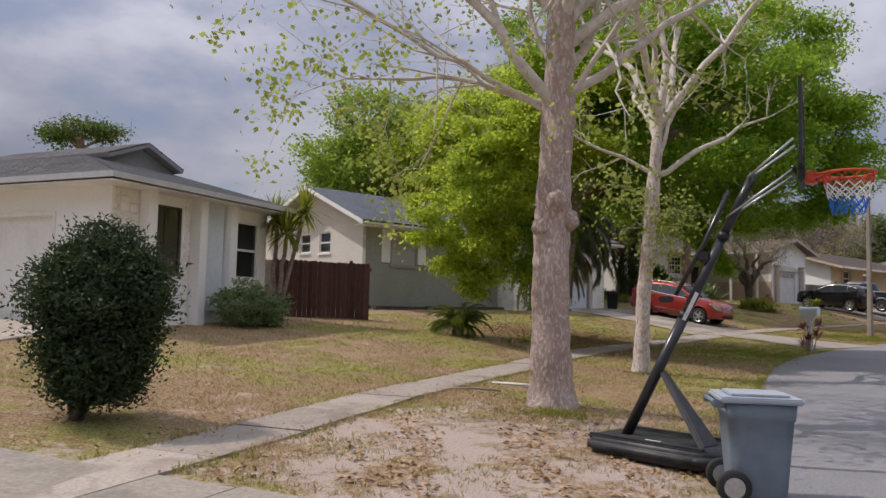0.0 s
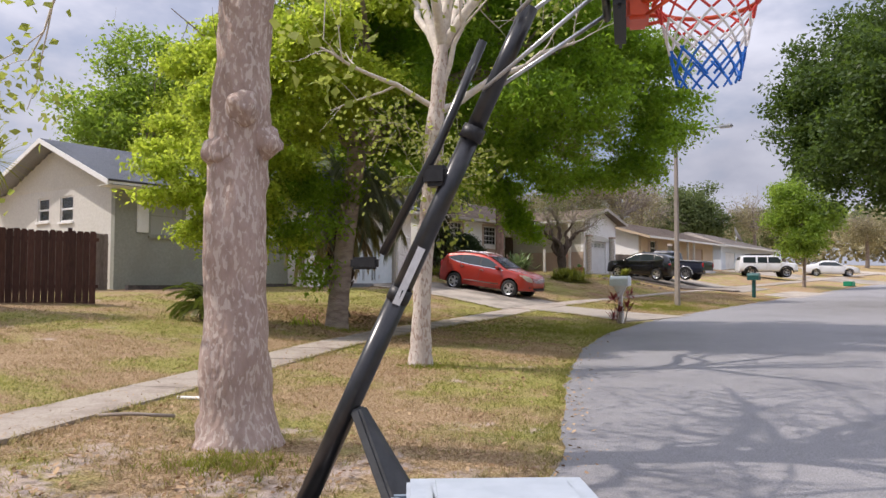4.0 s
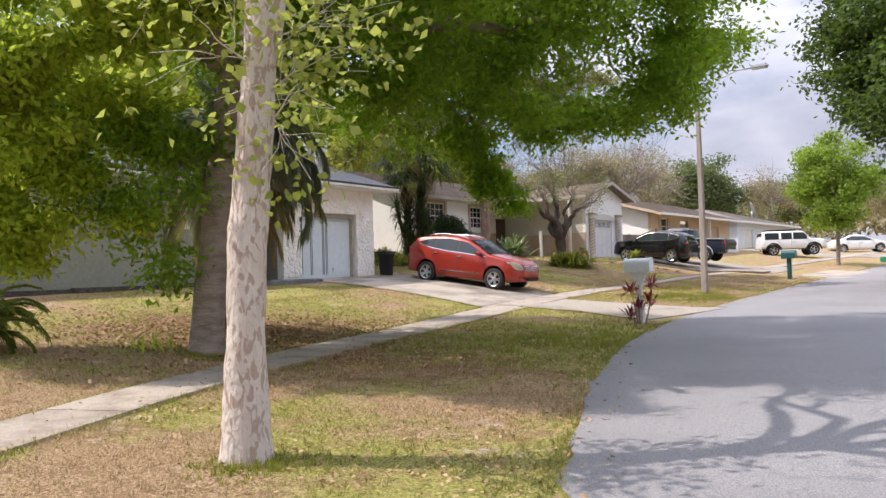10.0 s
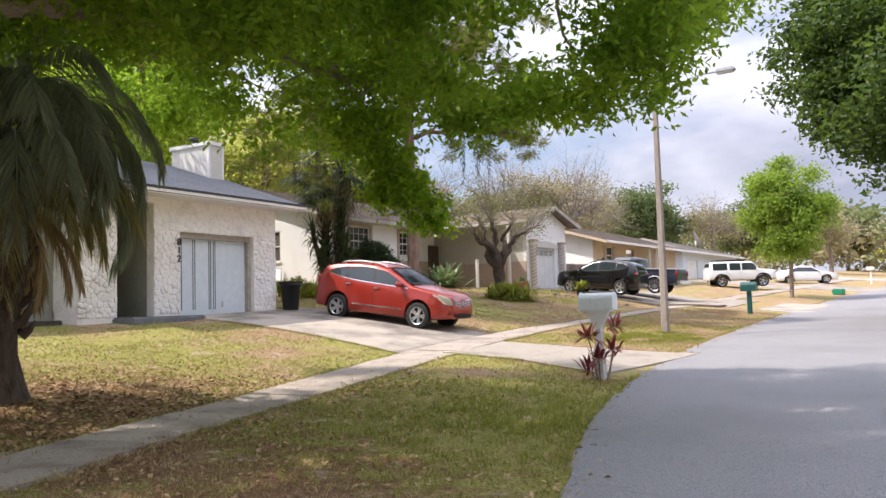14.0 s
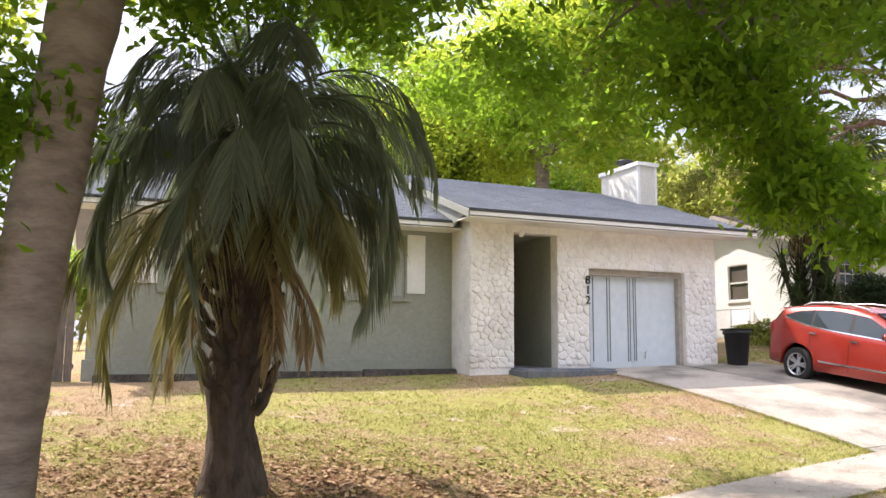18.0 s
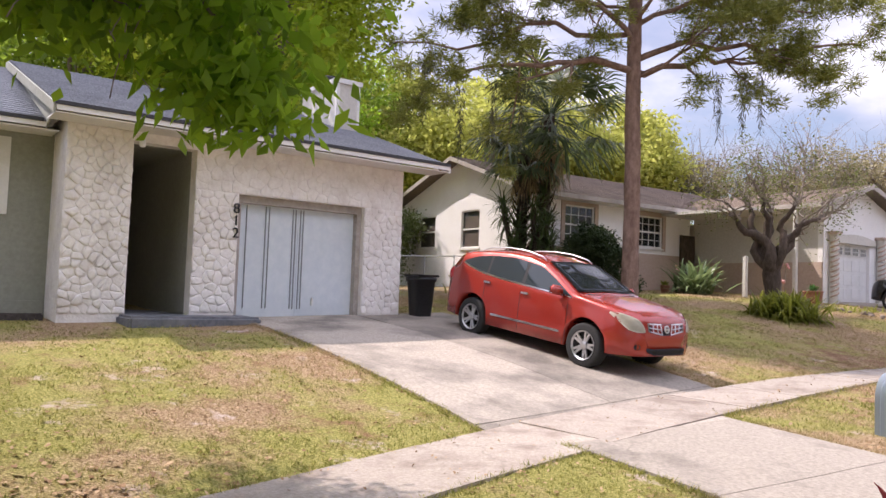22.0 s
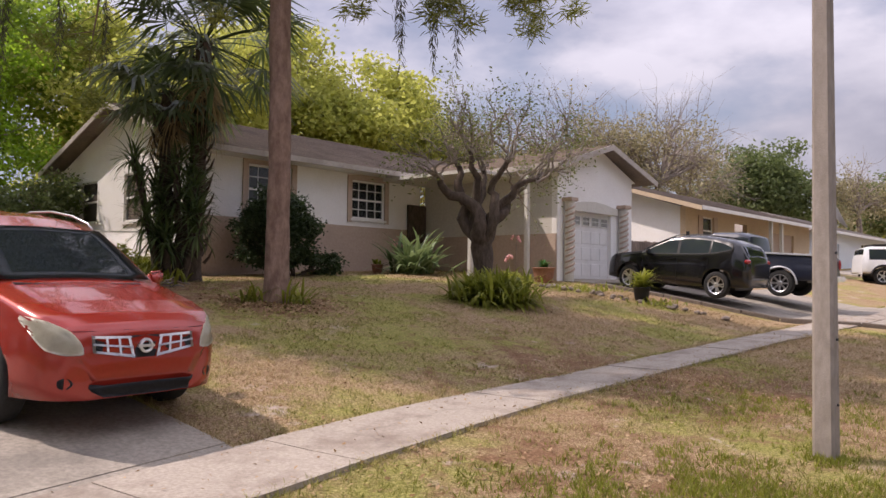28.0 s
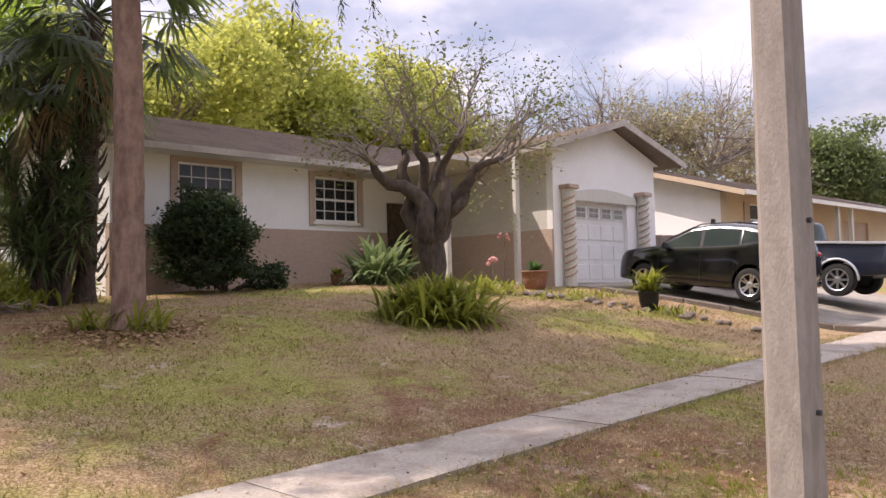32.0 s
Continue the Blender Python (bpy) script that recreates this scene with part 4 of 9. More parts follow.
for a in (21.88, 23.6, 18.2, 20.02):
    z0, z1 = (3.1, 4.36) if a > 21 else (3.14, 4.43)
    sh = part("shutter", bevelled(boxes((a, a + 0.41, 23.71, 23.745, z0, z1)), 0.006), M_TRIM, h2, "flat cream shutter")
    part("shutter_panel", bevelled(boxes((a + 0.06, a + 0.35, 23.698, 23.712, z0 + 0.08, (z0 + z1) / 2 - 0.04), (a + 0.06, a + 0.35, 23.698, 23.712, (z0 + z1) / 2 + 0.04, z1 - 0.08)), 0.004), M_TRIM, h2)
# roofs
roof_slope(h2, (24.35, 22.18, 4.74), (31.8, 22.18, 4.74), (31.8, 27.2, 6.46), (24.35, 27.2, 6.46), M_SHIN, 1)
roof_slope(h2, (31.8, 32.2, 4.74), (24.35, 32.2, 4.74), (24.35, 27.2, 6.46), (31.8, 27.2, 6.46), M_SHIN, 2)
roof_slope(h2, (16.85, 23.15, 4.62), (24.5, 23.15, 4.62), (24.5, 27.2, 6.3), (16.85, 27.2, 6.3), M_SHIN, 3)
roof_slope(h2, (24.5, 31.4, 4.6), (16.85, 31.4, 4.6), (16.85, 27.2, 6.3), (24.5, 27.2, 6.3), M_SHIN, 4)
part("fascia", boxes((24.35, 31.8, 22.14, 22.175, 4.62, 4.70), (16.85, 24.4, 23.11, 23.145, 4.50, 4.58)), M_TRIM, h2, "cream fascia board")
part("drip_edge", boxes((24.33, 31.82, 22.12, 22.17, 4.703, 4.76), (16.83, 24.36, 23.09, 23.14, 4.583, 4.64)), M_DARKTRIM, h2)
part("soffit", boxes((24.35, 31.8, 22.17, 22.8, 4.58, 4.6), (16.85, 24.6, 23.14, 23.75, 4.46, 4.48)), M_TRIM, h2)
for u, v0, v1, z0, z1 in ((24.31, 22.16, 27.2, 4.72, 6.44), (31.8, 22.16, 27.2, 4.72, 6.44), (16.81, 23.13, 27.2, 4.6, 6.28), (16.81, 31.42, 27.2, 4.6, 6.28)):
    part("rake_board", prism(bmesh.new(), [(u, v0, z0 - 0.15), (u, v1, z1 - 0.15), (u, v1, z1 + 0.01), (u, v0, z0 + 0.01)], (0.035, 0, 0)), M_TRIM if u != 24.31 else M_GREY, h2)
part("wing_rake_fill", prism(bmesh.new(), [(24.4, 23.3, 4.5), (24.4, 27.2, 6.2), (24.4, 27.2, 6.4), (24.4, 22.4, 4.75)], (0.03, 0, 0)), M_GREY, h2)
# chimney
part("chimney", boxes((30.9, 31.5, 25.4, 27.15, 5.2, 6.93)), M_CREAM, h2, "cream boxed chimney")
part("chimney_cap", boxes((30.84, 31.56, 25.34, 27.21, 6.93, 7.04)), M_TRIM, h2)
part("flue", lathe(bmesh.new(), [(0.17, 7.05), (0.17, 7.2), (0.24, 7.21), (0.24, 7.3), (0.05, 7.34)], 18, Matrix.Translation((31.2, 26.4, 0))), M_DARKTRIM, h2, "dark round flue cap", True)
part("chimney_corner", boxes((30.885, 30.96, 25.385, 25.46, 5.3, 6.93), (31.44, 31.515, 25.385, 25.46, 5.3, 6.93)), M_TRIM, h2)
# garage door
part("door_frame", boxes((27.54, 27.64, 22.92, 23.12, 1.5, 3.74), (30.09, 30.19, 22.92, 23.12, 1.5, 3.74), (27.64, 30.09, 22.92, 23.12, 3.60, 3.74)), M_FRAME, h2, "weathered grey-brown door frame")
part("garage_door", boxes((27.64, 28.86, 23.06, 23.1, 1.45, 3.6), (28.865, 30.09, 23.06, 23.1, 1.45, 3.6)), M_DOOR, h2, "pale blue-grey wooden garage door")
# thin strips coloured dark as the shadowed gaps between the door's boards
for x in (27.80, 28.18, 28.25, 28.74, 28.80, 28.90, 28.96):
    part("gap_strip", bevelled(boxes((x, x + 0.02, 23.038, 23.06, 1.68, 3.58)), 0.005, 1), M_SEAM, h2)
part("door_handle", bevelled(boxes((29.2, 29.23, 23.0, 23.06, 1.75, 1.9)), 0.008), M_TRIM, h2)
for k, ch in enumerate("812"):
    cu = bpy.data.curves.new("house_number", "FONT")
    cu.body, cu.size, cu.extrude, cu.align_x = ch, 0.26, 0.012, "CENTER"
    cu.materials.append(M_BLACK)
    o = new("house_number", cu)
    o.parent = h2
    o.matrix_local = Matrix.Translation(Vector((27.49, GF - 0.045, 3.38 - 0.22 * k)) - Vector(ORG[h2])) @ pose(0, 0, 0, 90, 0, 0)
part("porch_lamp", lathe(bmesh.new(), [(0.02, 4.3), (0.05, 4.32), (0.06, 4.4), (0.03, 4.45)], 12, Matrix.Translation((25.75, 22.6, 0))), M_TRIM, h2, "small white eave lamp", True)

# the white house with taupe base and the tree before it
h3 = frame_thing("white_taupe_house", "white one-storey house with taupe base, brown roof and gabled garage", "house", 39, 45.0, 30.0, 2.3)
f_holes = [(40.02, 41.46, 3.95, 5.3), (43.72, 45.1, 4.05, 5.24)]
part("front_wall", wall(bmesh.new(), 38.5, 46.75, 30.3, 30.5, 3.82, 5.6, [h for h in f_holes]), M_WHITE, h3, "white stucco wall")
part("front_base", boxes((38.48, 46.75, 30.27, 30.5, 1.9, 3.816)), M_TAUPE, h3, "taupe painted wall base")
s_holes = [(33.13, 34.26, 3.77, 5.17), (36.0, 37.16, 3.83, 5.1)]
part("side_wall", wall_v(bmesh.new(), 30.5, 38.7, 38.5, 38.7, 1.9, 5.6, s_holes), M_WHITE, h3)
part("side_gable", prism(bmesh.new(), [(38.52, 30.3, 5.55), (38.52, 38.7, 5.55), (38.52, 34.4, 7.1)], (0.16, 0, 0)), M_WHITE, h3)
for a, b, c, d in f_holes:
    window(h3, "u", 30.3, a, b, c, d, 0.12, M_TRIM, 4, 4, out=-1, fw=0.06)
    part("window_room", boxes((a, b, 30.44, 30.47, c, d)), M_CURT if a < 42 else M_UNLIT, h3)
    t = 0.17
    sur = boxes((a - t, a, 30.255, 30.305, c - 0.1, d), (b, b + t, 30.255, 30.305, c - 0.1, d))
    prism(sur, [(a - t, 30.255, d), (b + t, 30.255, d), (b + t, 30.255, d + 0.13), ((a * 2 + b) / 3, 30.255, d + 0.24), ((a + b * 2) / 3, 30.255, d + 0.24), (a - t, 30.255, d + 0.13)], (0, 0.05, 0))
    part("window_surround", sur, M_TAUPE, h3, "arched taupe window surround")
for a, b, c, d in s_holes:
    window(h3, "v", 38.5, a, b, c, d, 0.1, M_TRIM, 1, 2, out=-1)
    part("window_room", boxes((38.6, 38.63, a, b, c, d)), M_TAUPE, h3, "drawn brown blind")
W0, W1, WA, WZ, EZ = 47.0, 51.4, 49.35, 6.45, 5.58
g_hole = (47.85, 50.05, 1.9, 4.3)
part("garage_front", wall(bmesh.new(), W0, W1, 25.0, 25.2, 1.9, 5.6, [g_hole]), M_WHITE, h3, "white garage front")
part("garage_gable", prism(bmesh.new(), [(W0, 25.02, 5.5), (W1 + 0.3, 25.02, 5.5), (WA, 25.02, 6.36)], (0, 0.15, 0)), M_WHITE, h3)
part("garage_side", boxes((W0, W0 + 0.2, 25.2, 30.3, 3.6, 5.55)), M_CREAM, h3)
part("garage_side_base", boxes((W0 - 0.02, W0 + 0.2, 25.02, 30.3, 1.9, 3.596)), M_TAUPE, h3)
part("garage_far_side", boxes((W1 - 0.2, W1, 25.2, 34.0, 1.9, 5.6)), M_WHITE, h3)
part("garage_door", boxes((47.85, 50.05, 25.12, 25.16, 2.28, 4.3)), M_TRIM, h3, "white sectional garage door")
for i in range(4):
    z = 2.3 + i * 0.5
    for j in range(4):
        u = 47.9 + j * 0.535
        if i == 3:
            fr = part("door_light", boxes((u + 0.06, u + 0.47, 25.09, 25.125, z + 0.1, z + 0.4)), M_TRIM, h3)
            part("door_pane", boxes((u + 0.09, u + 0.25, 25.08, 25.092, z + 0.13, z + 0.24), (u + 0.28, u + 0.44, 25.08, 25.092, z + 0.13, z + 0.24), (u + 0.09, u + 0.25, 25.08, 25.092, z + 0.265, z + 0.37), (u + 0.28, u + 0.44, 25.08, 25.092, z + 0.265, z + 0.37)), M_GLASS, h3)
        else:
            part("door_panel", bevelled(boxes((u + 0.05, u + 0.48, 25.105, 25.125, z + 0.06, z + 0.44)), 0.008, 1), M_TRIM, h3)
lint = bmesh.new()
prism(lint, [(47.5, 24.93, 4.32), (50.4, 24.93, 4.32), (50.4, 24.93, 4.5), (49.6, 24.93, 4.62), (48.95, 24.93, 4.66), (48.3, 24.93, 4.62), (47.5, 24.93, 4.5)], (0, 0.08, 0))
part("lintel", lint, M_CREAM, h3, "shallow arched lintel")
for u in (47.24, 50.42):
    bm = bmesh.new()
    prof = 28
    lathe(bm, [(0.155, 2.2), (0.155, 2.4), (0.15, 2.41), (0.15, 4.5), (0.165, 4.51), (0.165, 4.55)], 16, Matrix.Translation((u + 0.16, 24.86, 0)))
    part("pilaster", bm, M_CREAM, h3, "twisted brown and cream pilaster")
    for k in range(12):
        t = np.linspace(0, 1, 10)
        a = np.pi * 0.95 + t * np.pi * 1.1
        z = 2.42 + k * 0.168 + t * 0.22
        ok = z < 4.5
        tube("twist_band", np.c_[u + 0.16 + 0.15 * np.cos(a), 24.86 + 0.15 * np.sin(a), z][ok], 0.034, M_TAUPE, h3, 6)
    part("capital", bevelled(boxes((u - 0.04, u + 0.36, 24.66, 25.0, 4.55, 4.66)), 0.02), M_TAUPE, h3)
M_FASC = mat("weathered_fascia", (0.40, 0.36, 0.325), (0.50, 0.46, 0.42), 12, 0.8, stain=(0.27, 0.23, 0.20), sscale=1.4, samt=0.6)
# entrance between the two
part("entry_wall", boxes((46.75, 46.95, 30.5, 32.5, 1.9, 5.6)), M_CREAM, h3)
part("entry_door", boxes((46.1, 46.95, 30.2, 30.26, 2.6, 4.65)), M_BARK_D, h3, "dark front door")
for u, v in ((46.35, 25.6), (45.0, 26.6)):
    part("porch_post", bevelled(boxes((u, u + 0.13, v, v + 0.13, 2.0, 5.35 if v < 26 else 3.7)), 0.01), M_CREAM, h3)
# roofs
roof_slope(h3, (38.0, 29.65, 5.58), (47.2, 29.65, 5.58), (47.2, 34.4, 7.22), (38.0, 34.4, 7.22), M_SHIN_B, 11)
roof_slope(h3, (52.3, 39.2, 5.58), (38.0, 39.2, 5.58), (38.0, 34.4, 7.22), (52.3, 34.4, 7.22), M_SHIN_B, 12)
roof_slope(h3, (47.2, 31.2, 6.1), (52.3, 31.2, 6.1), (52.3, 34.4, 7.22), (47.2, 34.4, 7.22), M_SHIN_B, 15)
roof_slope(h3, (46.42, 31.8, EZ), (46.42, 24.55, EZ), (WA, 24.55, WZ), (WA, 31.8, WZ), M_SHIN_B, 13)
roof_slope(h3, (52.28, 24.55, EZ), (52.28, 32.0, EZ), (WA, 32.0, WZ), (WA, 24.55, WZ), M_SHIN_B, 14)
part("fascia", boxes((38.0, 46.5, 29.6, 29.64, 5.42, 5.57), (46.38, 46.42, 24.55, 29.6, 5.42, 5.57)), M_FASC, h3, "cream fascia board")
part("soffit", boxes((38.0, 46.5, 29.64, 30.3, 5.42, 5.44), (46.42, 47.0, 24.6, 30.3, 5.42, 5.44)), M_TRIM, h3)
for p in ([(46.4, 24.5, EZ - 0.17), (WA, 24.5, WZ - 0.17), (WA, 24.5, WZ), (46.4, 24.5, EZ)], [(52.3, 24.5, EZ - 0.17), (WA, 24.5, WZ - 0.17), (WA, 24.5, WZ), (52.3, 24.5, EZ)]):
    part("rake_board", prism(bmesh.new(), p, (0, 0.04, 0)), M_FASC, h3)
for v0, v1 in ((29.62, 34.4), (39.2, 34.4)):
    part("rake_board", prism(bmesh.new(), [(37.96, v0, 5.4), (37.96, v1, 7.05), (37.96, v1, 7.2), (37.96, v0, 5.56)], (0.035, 0, 0)), M_FASC, h3)
part("porch_ceiling", boxes((45.0, 47.0, 26.5, 30.3, 5.3, 5.4)), M_CREAM, h3)

# the tan house further on
h4 = frame_thing("tan_house", "low tan stucco house with brown shingle roof", "house", 39, 62.0, 28.0, 2.4)
t_holes = [(57.0, 58.0, 3.7, 4.75), (60.2, 61.6, 2.4, 4.7), (64.8, 67.6, 2.3, 4.5)]
part("front_wall", wall(bmesh.new(), 55.5, 70.0, 25.0, 25.2, 1.9, 5.05, t_holes), M_TAN, h4)
part("side_wall", wall_v(bmesh.new(), 25.2, 34.0, 55.5, 55.7, 1.9, 5.05), M_WHITE, h4)
part("side_gable", prism(bmesh.new(), [(55.55, 25.0, 5.0), (55.55, 34.0, 5.0), (55.55, 29.5, 6.4)], (0.14, 0, 0)), M_WHITE, h4)
window(h4, "u", 25.0, *t_holes[0], 0.1, M_TRIM, 1, 2)
part("window_room", boxes((57.0, 58.0, 25.14, 25.17, 3.7, 4.75)), M_CURT, h4)
for a in (56.6, 58.02):
    part("shutter", boxes((a, a + 0.36, 24.95, 24.995, 3.68, 4.78)), M_TAUPE, h4)
# near-black sheet painted as the porch's deep shade
part("porch_shade", boxes((60.0, 61.8, 26.6, 26.7, 2.0, 5.0)), M_UNLIT, h4)
part("garage_door", boxes((64.8, 67.6, 25.1, 25.14, 2.2, 4.5)), M_TAUPE, h4, "brown garage door")
for a in (62.3, 63.6):
    part("porch_post", boxes((a, a + 0.14, 24.2, 24.34, 2.0, 5.0)), M_CREAM, h4)
roof_slope(h4, (54.9, 24.1, 4.98), (70.6, 24.1, 4.98), (70.6, 29.5, 6.55), (54.9, 29.5, 6.55), M_SHIN_B, 21, 0.3, 0.8)
roof_slope(h4, (70.6, 34.9, 4.98), (54.9, 34.9, 4.98), (54.9, 29.5, 6.55), (70.6, 29.5, 6.55), M_SHIN_B, 22, 0.3, 0.8)
part("fascia", boxes((54.9, 70.6, 24.06, 24.1, 4.84, 4.98)), M_TRIM, h4)
for v0, v1 in ((24.08, 29.5), (34.9, 29.5)):
    part("rake_board", prism(bmesh.new(), [(54.86, v0, 4.8), (54.86, v1, 6.38), (54.86, v1, 6.54), (54.86, v0, 4.97)], (0.035, 0, 0)), M_TAN, h4)

# the pale house at the bend, and one more behind
h5 = frame_thing("pale_blue_house", "pale blue low house with light grey hipped roof", "house", 39, 82.0, 30.0, 3.0)
part("front_wall", wall(bmesh.new(), 75.0, 92.0, 26.0, 26.2, 1.9, 5.3, [(76.2, 79.0, 2.2, 4.6), (84.0, 85.6, 3.6, 4.8)]), M_BLUEW, h5)
part("side_wall", wall_v(bmesh.new(), 26.2, 36.0, 75.0, 75.2, 1.9, 5.3), M_BLUEW, h5)
part("garage_door", boxes((76.2, 79.0, 26.1, 26.14, 2.2, 4.6)), M_TRIM, h5)
window(h5, "u", 26.0, 84.0, 85.6, 3.6, 4.8, 0.1, M_TRIM, 2, 2)
roof_slope(h5, (74.4, 25.4, 5.25), (92.6, 25.4, 5.25), (87.0, 31.0, 6.9), (80.0, 31.0, 6.9), M_POLE, 31, 0.4, 1.0)
roof_slope(h5, (74.4, 36.6, 5.25), (74.4, 25.4, 5.25), (80.0, 31.0, 6.9), (80.0, 31.001, 6.9), M_POLE, 32, 0.4, 1.0)
part("fascia", boxes((74.4, 92.6, 25.36, 25.4, 5.1, 5.25)), M_TRIM, h5)

M_GUTTER = mat("grey_white_fascia", (0.46, 0.47, 0.48), (0.54, 0.55, 0.56), 12, 0.7, stain=(0.33, 0.33, 0.33), sscale=1.5, samt=0.4)
M_SHIN_C = mat("faded_grey_shingle", (0.24, 0.235, 0.24), (0.34, 0.335, 0.34), 30, 0.95, 0.5, 80, stain=(0.19, 0.18, 0.18), sscale=0.9, samt=0.6)
# the first house, with the columned entry
h1 = frame_thing("columned_house", "white house with square columns and a grey hipped roof", "house", 66, 14.5, 16.0, 0.9)
one = [(13.0, 14.0, 2.1, 3.62), (15.85, 16.85, 2.08, 3.55)]
part("front_wall", wall(bmesh.new(), 11.9, 17.2, 12.9, 13.1, 0.6, 4.05, one), M_WHITE, h1)
part("garage_side_wall", wall_v(bmesh.new(), 13.1, 22.0, 11.9, 12.1, 0.6, 4.05, [(14.6, 17.6, 0.6, 3.25)]), M_WHITE, h1)
part("far_side_wall", boxes((17.0, 17.2, 13.1, 22.0, 0.6, 4.05)), M_WHITE, h1)
part("garage_door", boxes((11.98, 12.02, 14.6, 17.6, 0.7, 3.25)), M_TRIM, h1, "white garage door")
part("door_trim", boxes((11.86, 11.9, 14.5, 14.6, 0.7, 3.35), (11.86, 11.9, 17.6, 17.7, 0.7, 3.35), (11.86, 11.9, 14.6, 17.6, 3.25, 3.35)), M_TRIM, h1)
for u in (12.66, 14.28, 15.38):
    part("column", bevelled(boxes((u, u + 0.26, 12.6, 12.9, 0.6, 3.9)), 0.012), M_WHITE, h1, "square white column")
window(h1, "u", 12.9, *one[0], 0.1, M_BARK_D, 2, 1)
part("window_curtain", boxes((13.0, 13.3, 12.99, 13.03, 2.1, 3.62)), M_BARK_D, h1)
part("window_curtain", boxes((13.31, 14.0, 12.99, 13.02, 2.1, 3.62)), M_TAN, h1)
window(h1, "u", 12.9, *one[1], 0.1, M_TRIM, 1, 2)
part("window_room", boxes((15.9, 16.8, 13.04, 13.07, 2.08, 2.8)), M_UNLIT, h1)
part("window_blind", boxes((15.9, 16.8, 13.02, 13.05, 2.8, 3.55)), M_CURT, h1)
part("entry_panel", boxes((14.6, 15.34, 12.8, 12.895, 1.25, 3.85)), M_BLUEW, h1, "pale blue entry panel")
roof_slope(h1, (11.3, 12.25, 4.02), (17.8, 12.25, 4.02), (15.6, 15.6, 4.98), (13.5, 15.6, 4.98), M_SHIN_C, 41)
roof_slope(h1, (11.3, 22.6, 4.02), (11.3, 12.25, 4.02), (13.5, 15.6, 4.98), (13.5, 20.0, 4.98), M_SHIN_C, 42)
roof_slope(h1, (17.8, 12.25, 4.02), (17.8, 22.6, 4.02), (15.6, 20.0, 4.98), (15.6, 15.6, 4.98), M_SHIN_C, 43)
roof_slope(h1, (13.3, 19.5, 4.92), (13.3, 14.6, 4.92), (14.55, 14.6, 5.4), (14.55, 19.5, 5.4), M_SHIN_C, 44)
roof_slope(h1, (15.8, 14.6, 4.92), (15.8, 19.5, 4.92), (14.55, 19.5, 5.4), (14.55, 14.6, 5.4), M_SHIN_C, 45)
part("gablet", prism(bmesh.new(), [(13.4, 14.9, 4.75), (15.7, 14.9, 4.75), (15.7, 14.9, 4.92), (14.55, 14.9, 5.33), (13.4, 14.9, 4.92)], (0, 0.1, 0)), M_SHIN, h1, "dark gablet vent")
part("fascia", boxes((11.3, 17.8, 12.2, 12.25, 3.9, 4.02), (11.25, 11.3, 12.2, 22.6, 3.9, 4.02), (17.8, 17.85, 12.2, 22.6, 3.9, 4.02)), M_GUTTER, h1)
part("soffit", boxes((11.3, 17.8, 12.25, 12.9, 3.85, 3.87), (11.3, 11.9, 12.9, 22.0, 3.85, 3.87)), M_TRIM, h1)
stones(h1, 11.92, 12.64, 12.9, 0.8, 3.84, 0.24, 61, (0.015, 0.04))
stones(h1, 14.06, 14.26, 12.9, 0.8, 3.84, 0.2, 66, (0.01, 0.03))

# painted fieldstones on the stone front
stones(h2, 24.65, 25.67, 22.8, 1.55, 4.58, 0.18, 62, (0.006, 0.036))
stones(h2, 26.74, 27.54, 22.8, 1.6, 3.74, 0.18, 63, (0.006, 0.034))
stones(h2, 30.19, 31.1, 22.8, 1.6, 3.74, 0.18, 64, (0.006, 0.034))
stones(h2, 26.74, 31.1, 22.8, 3.74, 4.58, 0.24, 65, (0.003, 0.014))

# ---- trees and plants ----
def unit(a):
    return a / (np.linalg.norm(a, axis=-1, keepdims=True) + 1e-9)


def leaf_cards(rng, c, length, width, droop=0.3, fold=0.15, axis=None, hang=0.0):
    """A bent four-cornered leaf at each of the places c."""
    n = len(c)
    d = rng.normal(size=(n, 3))
    d[:, 2] = d[:, 2] * 0.6 - droop
    if axis is not None:
        d = d * (1 - hang) + axis * hang * 1.5
    d = unit(d)
    s = unit(np.cross(d, rng.normal(size=(n, 3))))
    k = unit(np.cross(d, s))
    ln = length * rng.uniform(0.6, 1.3, (n, 1))
    w = width * rng.uniform(0.7, 1.25, (n, 1)) * 0.5
    v = np.stack([c, c + d * ln * 0.5 + s * w, c + d * ln - k * ln * fold, c + d * ln * 0.5 - s * w + k * ln * 0.04], 1)
    return v.reshape(-1, 3), np.arange(n * 4).reshape(-1, 4)


def blob_points(rng, blobs, n, gap=0.0, freq=0.5, shell=0.5):
    """Places for sprays of leaves in a few rounded masses, with gaps, crowded towards the outside."""
    vol = np.array([b[3] * b[4] * b[5] for b in blobs]) ** 0.8
    out = []
    for b, k in zip(blobs, np.maximum(1, n * vol / vol.sum()).astype(int)):
        p = unit(rng.normal(size=(k, 3))) * (shell + (1 - shell) * rng.random((k, 1))) ** 0.7
        rough = 1 + 0.18 * np.sin(p[:, :1] * 7 + b[0]) * np.cos(p[:, 1:2] * 6 + b[1]) + 0.12 * np.sin(p[:, 2:] * 9)
        p = p * rough * np.array(b[3:6]) + np.array(b[:3])
        out.append(p)
    p = np.vstack(out)
    if gap:
        keep = np.array([noise.noise(Vector(q) * freq) for q in p.tolist()]) > gap
        p = p[keep]
    return p


